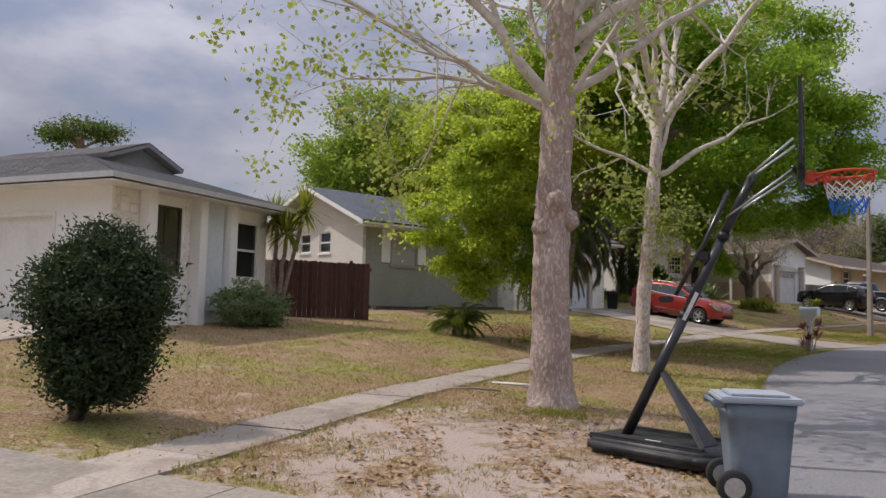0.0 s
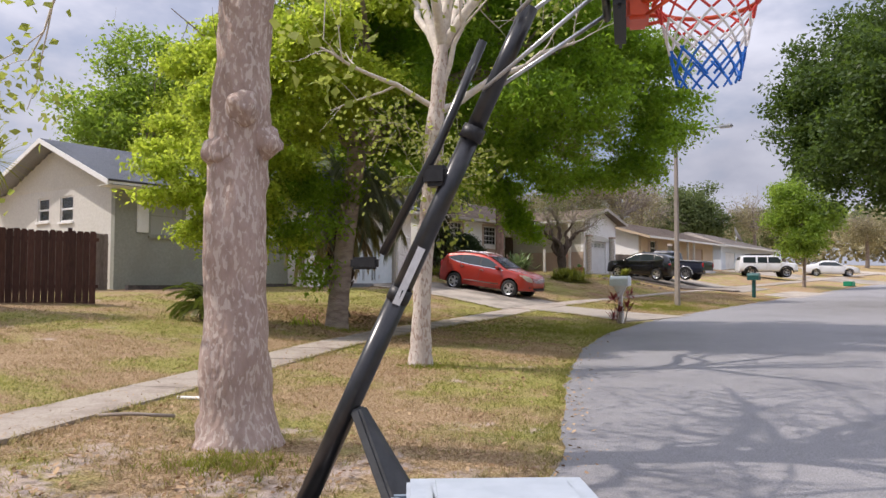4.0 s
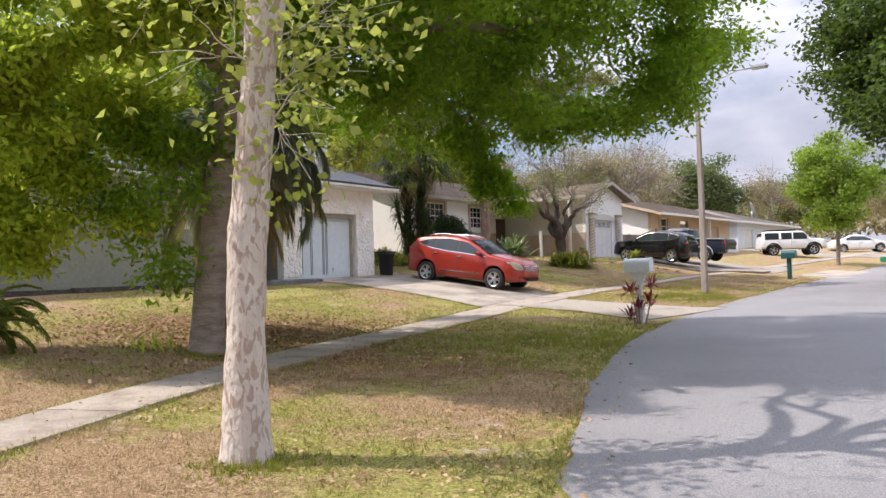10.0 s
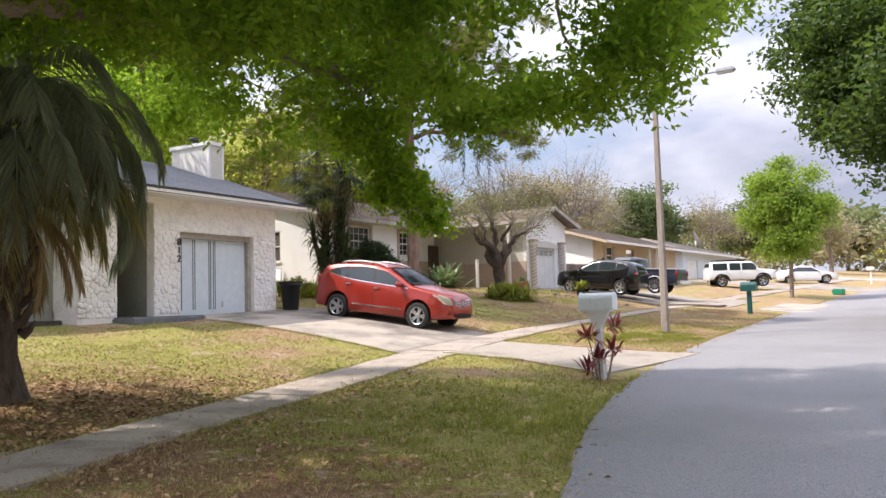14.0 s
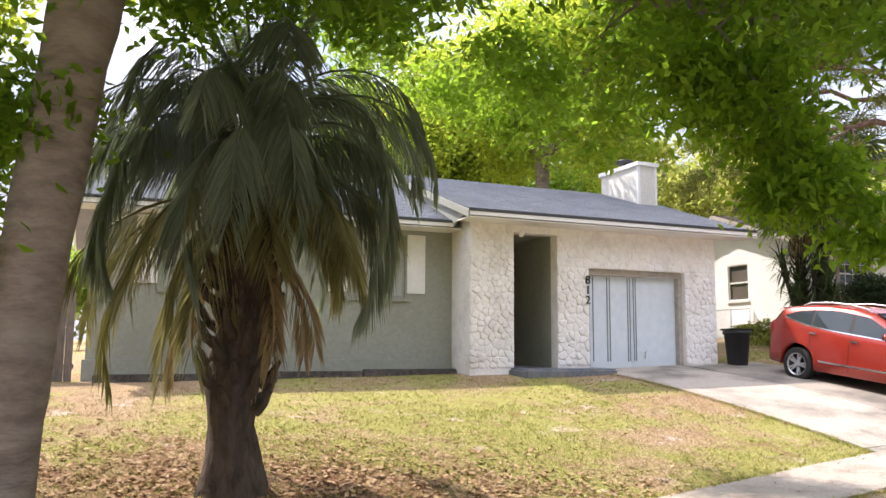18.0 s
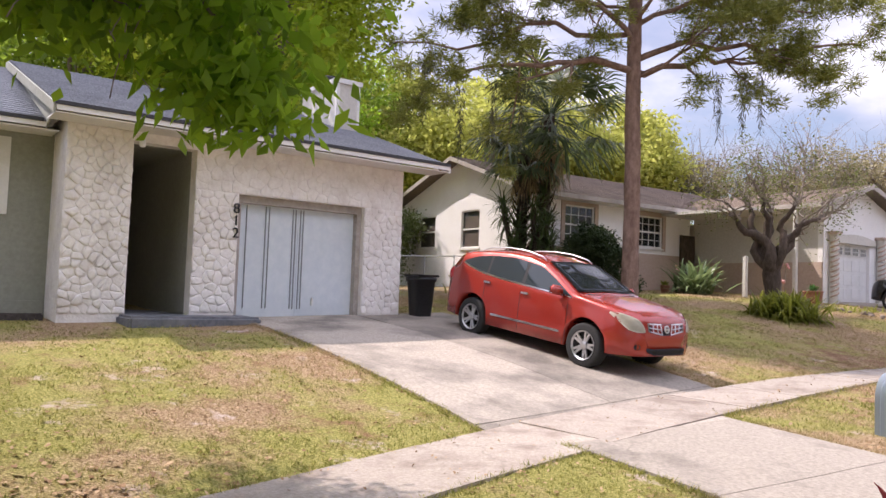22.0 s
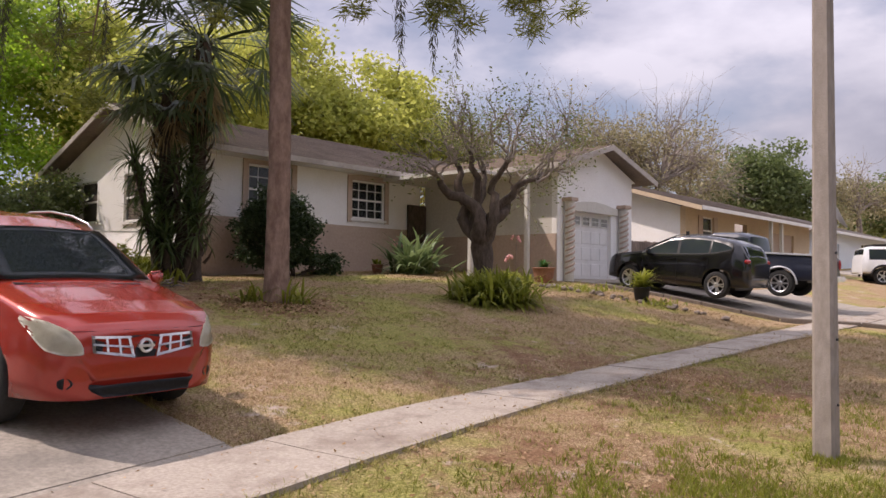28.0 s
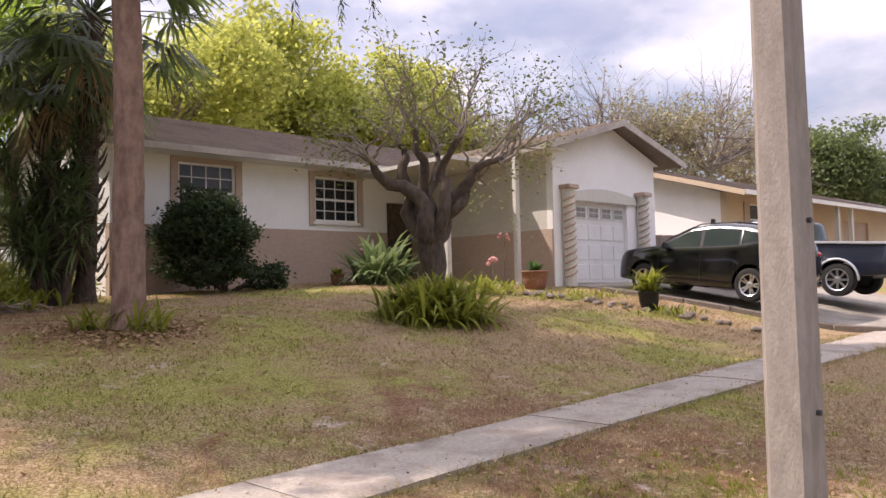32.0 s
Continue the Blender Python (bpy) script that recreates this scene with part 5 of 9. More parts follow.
def foliage(name, rng, blobs, clusters, per, spread, length, width, material, parent, gap=0.0, freq=0.5, shell=0.5, droop=0.35, label="", flat=0.7):
    """A crown: sprays of leaves round short twigs."""
    c = blob_points(rng, blobs, clusters, gap, freq, shell)
    # sprays gather in boughs
    k = max(6, len(c) // 7)
    hub = c[rng.permutation(len(c))[:k]]
    near = np.concatenate([((q[:, None] - hub[None])**2).sum(2).argmin(1) for q in np.array_split(c, len(c) // 1500 + 1)])
    c = c + (hub[near] - c) * 0.35
    q = rng.normal(size=(len(c) * per, 3))
    q[:, 2] = np.where(q[:, 2] > 0, q[:, 2] * 0.6, q[:, 2] * 1.1)
    p = np.repeat(c, per, 0) + q * np.array([spread, spread, spread * flat])
    v, f = leaf_cards(rng, p, length, width, droop)
    return np_mesh(name, v, f, material, parent, label, kind="")


def boughs(rng, blobs, n, r=1.0, flat=0.4, shell=0.55):
    """Many small flat masses set about the shell of a few large ones."""
    c = blob_points(rng, blobs, n, shell=shell)
    return [(*q, r * rng.uniform(0.6, 1.3), r * rng.uniform(0.6, 1.3), r * flat * rng.uniform(0.7, 1.4)) for q in c]


def limb(rng, a, b, r0, r1, n=9, bend=0.12, sag=0.0):
    a, b = np.array(a, float), np.array(b, float)
    t = np.linspace(0, 1, n)[:, None]
    ln = np.linalg.norm(b - a)
    w = rng.normal(size=(n, 3)) * bend * ln * 0.22
    w[0] = w[-1] = 0
    w = (w + np.roll(w, 1, 0) + np.roll(w, -1, 0)) / 3
    w[0] = 0
    p = a + (b - a) * t + w
    p[:, 2] += sag * ln * np.sin(t[:, 0] * np.pi)
    return p, np.linspace(r0, r1, n)


def trunk_mesh(name, rng, pts, rad, material, parent, sides=18, lump=0.06, flare=0.35, label=""):
    """A tapered trunk with swellings and a flared foot."""
    p = spline([tuple(q) for q in pts], 0.12) if len(pts[0]) == 3 else pts
    t = np.linspace(0, 1, len(p))
    r = np.interp(t, np.linspace(0, 1, len(rad)), rad)
    h = p[:, 2] - p[0, 2]
    r = r * (1 + flare * np.exp(-h / 0.22))
    v, f = tube_arrays(p, r, sides)
    ax = np.repeat(p, sides, 0)
    o = v - ax
    k = np.array([noise.noise(Vector((q[0] * 3.1, q[1] * 3.1, q[2] * 1.4))) + 0.5 * noise.noise(Vector(q) * 7.0) for q in v.tolist()])
    v = ax + o * (1 + lump * 2.2 * k)[:, None]
    return np_mesh(name, v, f, material, parent, label, True)


def branches(name, rng, starts, ends, r0, material, parent, twigs=3, tl=0.9, sides=7, sag=0.0, bend=0.15, sub=2):
    """Limbs from starts to ends, each with side twigs that fork again."""
    pcs, tips, joined = [], [], name.endswith("work")
    for a, b, r in zip(starts, ends, r0):
        if pcs and not joined:
            np_mesh(name, *stack(pcs), material, parent, smooth=True)
            pcs = []
        p, rr = limb(rng, a, b, r, r * 0.3, 10, bend, sag)
        pcs.append(tube_arrays(p, rr, sides))
        tips.append(p[-1])
        ln = np.linalg.norm(np.array(b) - np.array(a))
        for k in range(twigs):
            i = rng.integers(3, 10)
            d = unit(unit(p[-1] - p[0]) + rng.normal(size=3) * 0.8)
            q, qr = limb(rng, p[i], p[i] + d * tl * rng.uniform(0.5, 1.2) * min(1, ln / 2), rr[i] * 0.6, rr[i] * 0.12 + 0.002, 6, 0.25)
            pcs.append(tube_arrays(q, qr, 5))
            tips.append(q[-1])
            for m in range(sub):
                j = rng.integers(2, 6)
                d2 = unit(d + rng.normal(size=3) * 0.9)
                w, wr = limb(rng, q[j], q[j] + d2 * tl * rng.uniform(0.3, 0.6), qr[j] * 0.7, 0.003, 5, 0.25)
                pcs.append(tube_arrays(w, wr, 4))
                tips.append(w[-1])
    v, f = stack(pcs)
    np_mesh(name, v, f, material, parent, smooth=True)
    return np.array(tips)


def fronds(rng, base, n, length, arch, drop, leaflets, llen, lwid, up0=0.3, up1=1.2, vee=0.5):
    """Feather palm fronds from one crown: leaf arrays and midrib tubes."""
    cards, ribs = [], []
    for i in range(n):
        a = 2 * np.pi * (i * 0.381966 + rng.uniform(-0.06, 0.06))
        e = rng.uniform(up0, up1)
        ln = length * rng.uniform(0.62, 1.15)
        t = np.linspace(0, 1, 14)
        out = np.array([np.cos(a), np.sin(a), 0])
        # the rib leaves at angle e and bends down
        ang = e - (arch * t ** 1.3) * rng.uniform(0.85, 1.15)
        step = ln / 13
        p = np.array(base) + np.cumsum(np.vstack([np.zeros(3), (np.cos(ang)[:-1, None] * out + np.sin(ang)[:-1, None] * np.array([0, 0, 1.0])) * step]), 0)
        ribs.append(tube_arrays(p, np.linspace(0.022, 0.005, 14), 5))
        u = np.linspace(0.2, 1, leaflets)
        q = np.stack([np.interp(u, t, p[:, k]) for k in range(3)], 1)
        tan = unit(np.stack([np.interp(u, t, np.gradient(p[:, k])) for k in range(3)], 1))
        sd = np.cross(tan, np.array([0, 0, 1.0]))
        sd = unit(sd + 1e-6)
        for sgn in (-1, 1):
            d = unit(tan * 0.75 + sgn * sd * 0.8 + np.array([0, 0, -drop]) + rng.normal(size=q.shape) * 0.12 + np.array([0, 0, vee * 0.4]) * (1 - u[:, None]))
            L = llen * (0.45 + 0.55 * np.sin(np.pi * np.clip(u, 0.12, 0.93)))[:, None] * rng.uniform(0.8, 1.15, (leaflets, 1))
            w = unit(np.cross(d, tan)) * lwid * 0.5
            mid = q + d * L * 0.5 + np.array([0, 0, 0.01])
            end = q + d * L + np.array([0, 0, -1.0]) * L * 0.22
            v = np.stack([q, mid + w, end, mid - w], 1).reshape(-1, 3)
            cards.append((v, np.arange(len(v)).reshape(-1, 4)))
    return list(zip([stack(cards[k:k + 2]) for k in range(0, len(cards), 2)], ribs))


def fan_leaves(rng, base, n, stalk, blade, up0, up1, width=0.035, segs=26, hang=0.25):
    """Cabbage-palm fans on stalks."""
    cards, ribs = [], []
    for i in range(n):
        a = 2 * np.pi * (i * 0.381966 + rng.uniform(-0.03, 0.03))
        e = rng.uniform(up0, up1)
        o = np.array([np.cos(a) * np.cos(e), np.sin(a) * np.cos(e), np.sin(e)])
        s = stalk * rng.uniform(0.8, 1.15)
        p0 = np.array(base)
        p1 = p0 + o * s + np.array([0, 0, -0.12 * s])
        ribs.append(tube_arrays(np.array([p0, (p0 + p1) / 2 + [0, 0, 0.06], p1]), [0.02, 0.016, 0.012], 5))
        sd = unit(np.cross(o, [0, 0, 1.0]))
        nm = np.cross(sd, o)
        th = np.linspace(-1.9, 1.9, segs)
        d = unit(np.cos(th)[:, None] * o + np.sin(th)[:, None] * sd + rng.normal(size=(segs, 3)) * 0.05 - nm * 0.12 * np.abs(th)[:, None])
        L = blade * (0.75 + 0.25 * np.cos(th))[:, None] * rng.uniform(0.9, 1.08, (segs, 1))
        w = unit(np.cross(d, nm)) * width * 0.5
        q = np.repeat(p1[None], segs, 0)
        mid = q + d * L * 0.55
        end = q + d * L + np.array([0, 0, -1.0]) * L * hang
        v = np.stack([q, mid + w, end, mid - w], 1).reshape(-1, 3)
        cards.append((v, np.arange(len(v)).reshape(-1, 4)))
    return list(zip(cards, ribs))


def hang_fronds(name, made, material, parent, label=""):
    """Each frond with its rib as one part."""
    for leaf, rib in made:
        np_mesh(name, *stack([leaf, rib]), material, parent, label)


def straps(rng, base, n, length, width, arch=1.3, up0=0.5, up1=1.45, spread=0.05):
    """Strap leaves that rise and bow over."""
    cards = []
    for i in range(n):
        a, e = rng.uniform(0, 2 * np.pi), rng.uniform(up0, up1)
        ln = length * rng.uniform(0.7, 1.15)
        t = np.linspace(0, 1, 7)
        ang = e - arch * t ** 1.5 * rng.uniform(0.6, 1.2)
        out = np.array([np.cos(a), np.sin(a), 0])
        p = np.array(base) + rng.normal(size=3) * [spread, spread, 0] + np.cumsum(np.vstack([np.zeros(3), (np.cos(ang)[:-1, None] * out + np.sin(ang)[:-1, None] * [0, 0, 1.0]) * ln / 6]), 0)
        sd = np.array([-np.sin(a), np.cos(a), 0]) * width * 0.5
        w = np.sin(np.pi * np.clip(t * 0.86 + 0.12, 0, 0.99))[:, None]
        v = np.stack([p - sd * w, p + sd * w], 1).reshape(-1, 3)
        j = np.arange(6)
        cards.append((v, np.stack([2 * j, 2 * j + 1, 2 * j + 3, 2 * j + 2], 1)))
    return stack(cards)


def plant(name, label, category, x, y, group="", dz=0.0):
    e = thing(name, label, category, (x, y, land1(x, y) + dz), 0, group)
    ORG[e] = (x, y, land1(x, y) + dz)
    return e


# the old oak whose limbs hang over the lawn and the street
rng = np.random.default_rng(11)
OX, OY = 3.3, 22.1
oz = land1(OX, OY)
oak = plant("oak_tree", "large spreading oak with dark green leaves on the lawn", "tree", OX, OY)
trunk_mesh("trunk", rng, [(OX, OY, oz - 0.1), (OX + 0.08, OY, oz + 1.2), (OX + 0.26, OY + 0.06, oz + 2.7), (OX + 0.46, OY + 0.12, oz + 4.3)], [0.245, 0.225, 0.22, 0.24], M_BARK_O, oak)
fork = (OX + 0.5, OY + 0.15, oz + 4.2)
ends = [(8.7, 25.2, 4.9), (10.8, 23.6, 6.2), (7.5, 19.3, 6.6), (3.4, 18.6, 7.2), (0.6, 21.6, 6.6), (1.0, 25.5, 8.2), (5.2, 26.5, 8.6), (6.0, 23.0, 10.5), (9.5, 21.2, 7.6)]
branches("limb", rng, [fork] * len(ends), ends, [0.15, 0.19, 0.16, 0.14, 0.13, 0.13, 0.15, 0.17, 0.14], M_BARK_O, oak, 5, 2.2, 9, 0.06)
# the last two small masses are added to keep the mailbox in shade
dark = [(7.0, 22.3, 6.6, 4.8, 4.6, 2.7), (10.7, 23.4, 5.9, 2.4, 2.6, 1.9), (5.7, 23.2, 9.1, 4.6, 5.0, 2.7), (5.4, 19.8, 7.6, 2.2, 2.0, 2.0), (10.0, 22.8, 8.6, 2.6, 2.6, 2.0), (8.2, 25.3, 5.0, 1.4, 1.2, 1.2), (9.2, 20.9, 6.9, 2.4, 2.4, 1.6), (6.0, 26.8, 6.6, 3.2, 2.4, 2.2), (2.6, 21.8, 2.9, 0.75, 0.7, 1.9), (2.2, 21.9, 4.2, 1.3, 1.0, 1.3), (9.4, 26.2, 5.3, 0.8, 0.7, 0.5), (8.3, 26.6, 6.6, 0.9, 0.9, 0.6)]
hung = [(8.4, 24.5, 3.55, 0.45, 0.45, 0.42), (8.9, 24.6, 2.95, 0.3, 0.28, 0.26), (8.5, 24.4, 3.05, 0.28, 0.28, 0.28), (8.0, 24.3, 4.1, 0.5, 0.45, 0.4)]
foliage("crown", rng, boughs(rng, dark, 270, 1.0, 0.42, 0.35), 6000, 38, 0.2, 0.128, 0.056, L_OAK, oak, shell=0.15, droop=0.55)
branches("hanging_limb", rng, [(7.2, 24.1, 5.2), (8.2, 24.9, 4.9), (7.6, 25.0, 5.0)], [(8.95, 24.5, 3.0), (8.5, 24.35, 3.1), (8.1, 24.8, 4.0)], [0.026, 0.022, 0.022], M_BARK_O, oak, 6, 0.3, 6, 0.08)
# the bough's leaf colour is raised so that it looks lit through
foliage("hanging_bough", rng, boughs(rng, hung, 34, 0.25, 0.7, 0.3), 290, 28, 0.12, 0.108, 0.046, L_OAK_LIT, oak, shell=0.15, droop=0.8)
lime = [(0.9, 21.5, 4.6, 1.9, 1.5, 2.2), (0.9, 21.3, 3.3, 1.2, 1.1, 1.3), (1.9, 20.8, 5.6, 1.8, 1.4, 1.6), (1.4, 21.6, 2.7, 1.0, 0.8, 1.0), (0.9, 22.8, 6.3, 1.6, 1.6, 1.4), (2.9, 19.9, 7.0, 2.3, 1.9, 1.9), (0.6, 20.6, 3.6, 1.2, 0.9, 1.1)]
# the sunny side of the crown, lit by its brighter leaf colour
foliage("sunlit_crown", rng, boughs(rng, lime, 120, 0.6, 0.4, 0.5), 2500, 34, 0.15, 0.128, 0.06, L_LIME, oak, shell=0.1, droop=0.6, label="bright green leaves with sunlight in their colour")


def sycamore(x, y, girth, height, arms, seed, lean=(0, 0), knot=None, leaves=900, bark=M_BARK_S, twigs=8, tl=1.8):
    rng = np.random.default_rng(seed)
    z = land1(x, y)
    t = plant("sycamore_tree", "pale mottled sycamore with sparse young leaves in the verge", "tree", x, y, "sycamores along the street")
    top = (x + lean[0], y + lean[1], z + height)
    trunk_mesh("trunk", rng, [(x, y, z - 0.08), (x + lean[0] * 0.1, y + lean[1] * 0.1, z + height * 0.3), (x + lean[0] * 0.55, y + lean[1] * 0.5, z + height * 0.65), top], [girth, girth * 0.86, girth * 0.82, girth * 0.5], bark, t, 20, 0.13, 0.4)
    tips = branches("limb", rng, [tuple(np.array([x + lean[0] * k, y + lean[1] * k, z + height * k])) for k, e, r in arms], [(x + e[0], y + e[1], z + e[2]) for k, e, r in arms], [r for k, e, r in arms], M_BARK_SW, t, twigs, tl, 8, 0.03, 0.16, 3)
    tips = np.vstack([tips] + [tips[tips[:, 2] < z + 4.6]] * 2)
    sel = np.repeat(tips, max(1, leaves // len(tips)), 0)
    sel = sel + rng.normal(size=sel.shape) * 0.17
    v, f = leaf_cards(rng, sel, 0.085, 0.075, 0.3, 0.25)
    np_mesh("crown", v, f, L_SYC, t)
    for k, (hh, aa) in enumerate(knot or ()):
        o = np.array([x + lean[0] * hh / height, y + lean[1] * hh / height, z + hh]) + girth * 0.66 * np.array([math.cos(aa), math.sin(aa), 0])
        b = bmesh.new()
        bmesh.ops.create_icosphere(b, subdivisions=3, radius=girth * 0.52)
        for q in b.verts:
            q.co = Vector(o) + q.co * (1 + 0.35 * noise.noise(q.co * 11 + Vector((k * 5.0, 0, 0))))
        part("burl", b, bark, t, "", True)
    return t


# high limbs, bare enough to throw their shadows on the street
TOPS = [(0.8, (2.6, 1.6, 8.2), 0.11), (0.85, (-2.2, 1.8, 8.6), 0.1), (0.8, (1.4, -2.4, 8.0), 0.1), (0.9, (3.2, -0.8, 9.0), 0.095), (0.9, (-1.4, -2.2, 9.2), 0.09), (0.95, (0.8, 1.0, 10.4), 0.09), (0.75, (3.6, 0.6, 7.4), 0.09),
        (0.78, (0.4, 3.6, 7.8), 0.095), (0.85, (-1.2, 3.4, 9.4), 0.085), (0.9, (2.2, 3.2, 9.6), 0.09), (0.82, (-3.2, 0.6, 8.4), 0.085), (0.8, (3.4, 2.6, 7.0), 0.08)]
sycamore(1.47, 10.52, 0.275, 6.5, [(0.63, (-2.9, 0.3, 4.5), 0.05), (0.62, (-2.6, -0.6, 6.6), 0.09), (0.64, (1.2, 0.6, 6.4), 0.08), (0.65, (2.9, 0.2, 6.0), 0.08), (0.66, (-0.6, 1.4, 7.2), 0.06), (0.98, (0.3, -0.4, 8.4), 0.08), (0.63, (1.6, -1.4, 5.9), 0.05), (0.6, (-3.8, -0.8, 5.6), 0.045)] + TOPS, 21, (0.12, 0.0), ((2.75, -1.5), (2.5, -0.3), (2.4, -2.8)), leaves=9000)
sycamore(4.07, 15.8, 0.165, 5.6, [(0.72, (2.7, 0.3, 5.3), 0.07), (0.72, (-1.6, 0.2, 5.0), 0.05), (0.73, (0.9, -0.1, 6.2), 0.06), (0.98, (0.2, 0.4, 7.4), 0.06), (0.42, (0.42, -0.22, 2.7), 0.01), (0.5, (-0.3, -0.3, 3.15), 0.01), (0.55, (0.68, 0.2, 3.4), 0.011), (0.62, (-0.45, -0.1, 3.75), 0.011), (0.48, (0.55, 0.1, 3.0), 0.009)] + TOPS[3:6] + TOPS[7:10], 22, (0.38, 0.05), ((2.6, -2.7), (1.45, 2.2)), leaves=1700, bark=M_BARK_S2, twigs=5, tl=1.0)

# the drooping pindo palm
rng = np.random.default_rng(31)
PX, PY = 3.53, 24.46
pz = land1(PX, PY)
palm = plant("pindo_palm", "thick-trunked palm with drooping grey-green feather fronds", "palm", PX, PY)
trunk_mesh("trunk", rng, [(PX, PY, pz - 0.1), (PX, PY, pz + 0.9), (PX + 0.05, PY, pz + 1.9), (PX + 0.1, PY, pz + 3.5)], [0.27, 0.22, 0.25, 0.17], M_BARK_D, palm, 20, 0.16, 0.3)
heart = lambda h: (PX + 0.1, PY, pz + h)
hang_fronds("frond", fronds(rng, heart(3.35), 20, 2.45, 2.5, 1.0, 84, 0.6, 0.022, 0.7, 1.4), L_PALM, palm)
hang_fronds("frond", fronds(rng, heart(3.1), 28, 2.4, 2.2, 1.5, 92, 0.62, 0.022, 0.0, 0.9), L_PALM, palm)
hang_fronds("low_frond", fronds(rng, heart(2.8), 18, 2.1, 1.5, 1.3, 70, 0.55, 0.02, -0.6, 0.3), L_PALM_OLD, palm, "yellowing olive hanging frond")
hang_fronds("spear_frond", fronds(rng, heart(3.4), 10, 2.5, 0.55, 0.3, 70, 0.5, 0.022, 1.2, 1.52), L_PALM, palm)
hang_fronds("dead_frond", fronds(rng, heart(2.5), 14, 1.5, 0.9, 1.0, 50, 0.4, 0.022, -1.25, -0.45), L_DEAD, palm, "dry tan hanging frond")
pcs = []
for i in range(84):
    a, h = i * 2.4, 0.75 + i * 0.03
    o = np.array([np.cos(a), np.sin(a), 0])
    b = np.array([PX + 0.05, PY, pz + h]) + o * 0.19
    k = 0.7 + 0.6 * rng.random()
    pcs.append(tube_arrays(np.array([b, b + o * 0.11 * k + [0, 0, 0.08], b + o * 0.2 * k + [0, 0, 0.24 * k]]), [0.065, 0.05, 0.018], 5))
v, f = stack(pcs)
np_mesh("stub_sheath", v, f, M_BARK_D, palm, "cut frond stubs")

# the tall pine
rng = np.random.default_rng(41)
NX, NY = 13.2, 41.92
nz = land1(NX, NY)
pine = plant("pine_tree", "tall pine with flat spreading limbs and yellow-green needles", "tree", NX, NY)
trunk_mesh("trunk", rng, [(NX, NY, nz - 0.1), (NX + 0.02, NY, nz + 3), (NX - 0.02, NY, nz + 6), (NX + 0.05, NY, nz + 10.5)], [0.225, 0.2, 0.185, 0.1], M_BARK_P, pine, 18, 0.05, 0.3)
# the last fifteen limbs, high and unseen, are added to shade the lawn
pe = [(-4.8, -1.2, 5.8), (-3.4, -2.2, 7.8), (-6.0, -0.5, 6.9), (3.6, 1.0, 6.7), (6.2, 1.6, 7.4), (4.6, 0.2, 7.9), (-1.6, 1.6, 9.2), (1.2, -2.0, 9.0), (0.4, 0.6, 11.2), (-2.4, 0.8, 10.3), (2.6, 1.5, 10.2), (2.5, -0.8, 7.4), (-3.6, 1.8, 11.2), (3.8, -1.6, 11.4), (1.6, 3.4, 11.0), (-1.4, -3.2, 11.6), (4.2, 2.8, 12.2), (-2.2, 2.6, 12.8), (1.8, -2.4, 13.2), (0.2, 0.8, 14.0), (-5.0, 1.2, 12.0), (-3.8, 0.2, 12.6), (-4.6, 2.8, 12.4), (-6.4, 1.6, 12.1), (-2.6, 1.4, 13.6), (-0.8, 0.4, 13.2), (-5.8, -0.6, 11.9)]
tips = branches("limb", rng, [(NX, NY, nz + h) for h in (6.2, 6.9, 7.2, 6.2, 6.5, 7.4, 7.6, 7.4, 9.8, 8.4, 8.6, 6.0, 9.4, 9.6, 9.8, 10.0, 10.2, 10.3, 10.4, 10.4, 10.0, 10.2, 10.0, 9.6, 10.4, 10.4, 9.8)], [(NX + a, NY + b, nz + c) for a, b, c in pe], [0.1, 0.08, 0.08, 0.1, 0.09, 0.07, 0.06, 0.06, 0.06, 0.06, 0.06, 0.05] + [0.06] * 15, M_BARK_P, pine, 8, 1.5, 7, 0.05, 0.25, 3)
sel = np.repeat(tips, 150, 0)
ctr = sel + rng.normal(size=sel.shape) * [0.13, 0.13, 0.09]
v, f = leaf_cards(rng, ctr, 0.26, 0.026, 0.1, 0.1)
np_mesh("needle_crown", v, f, L_PINE, pine)
moss_at = np.array([(NX + a, NY + b, nz + c) for a, b, c in ((3.0, 0.9, 6.5), (3.5, 1.0, 6.6), (2.3, 0.6, 6.4), (-4.4, -1.1, 5.5), (-3.6, -0.9, 5.7), (-5.4, -0.5, 6.3), (-2.9, -0.8, 5.8))])
mv = np.repeat(moss_at, 200, 0)
k = rng.random((len(mv), 1))
mv = mv + np.c_[rng.normal(size=(len(mv), 2)) * 0.09 * (1.05 - k), -k * 1.9 * rng.uniform(0.5, 1, (len(mv), 1))]
v, f = leaf_cards(rng, mv, 0.2, 0.02, 2.0, 0.1)
tagged(np_mesh("moss", v, f, L_MOSS, pine), "hanging grey-green moss", kind="stuff")


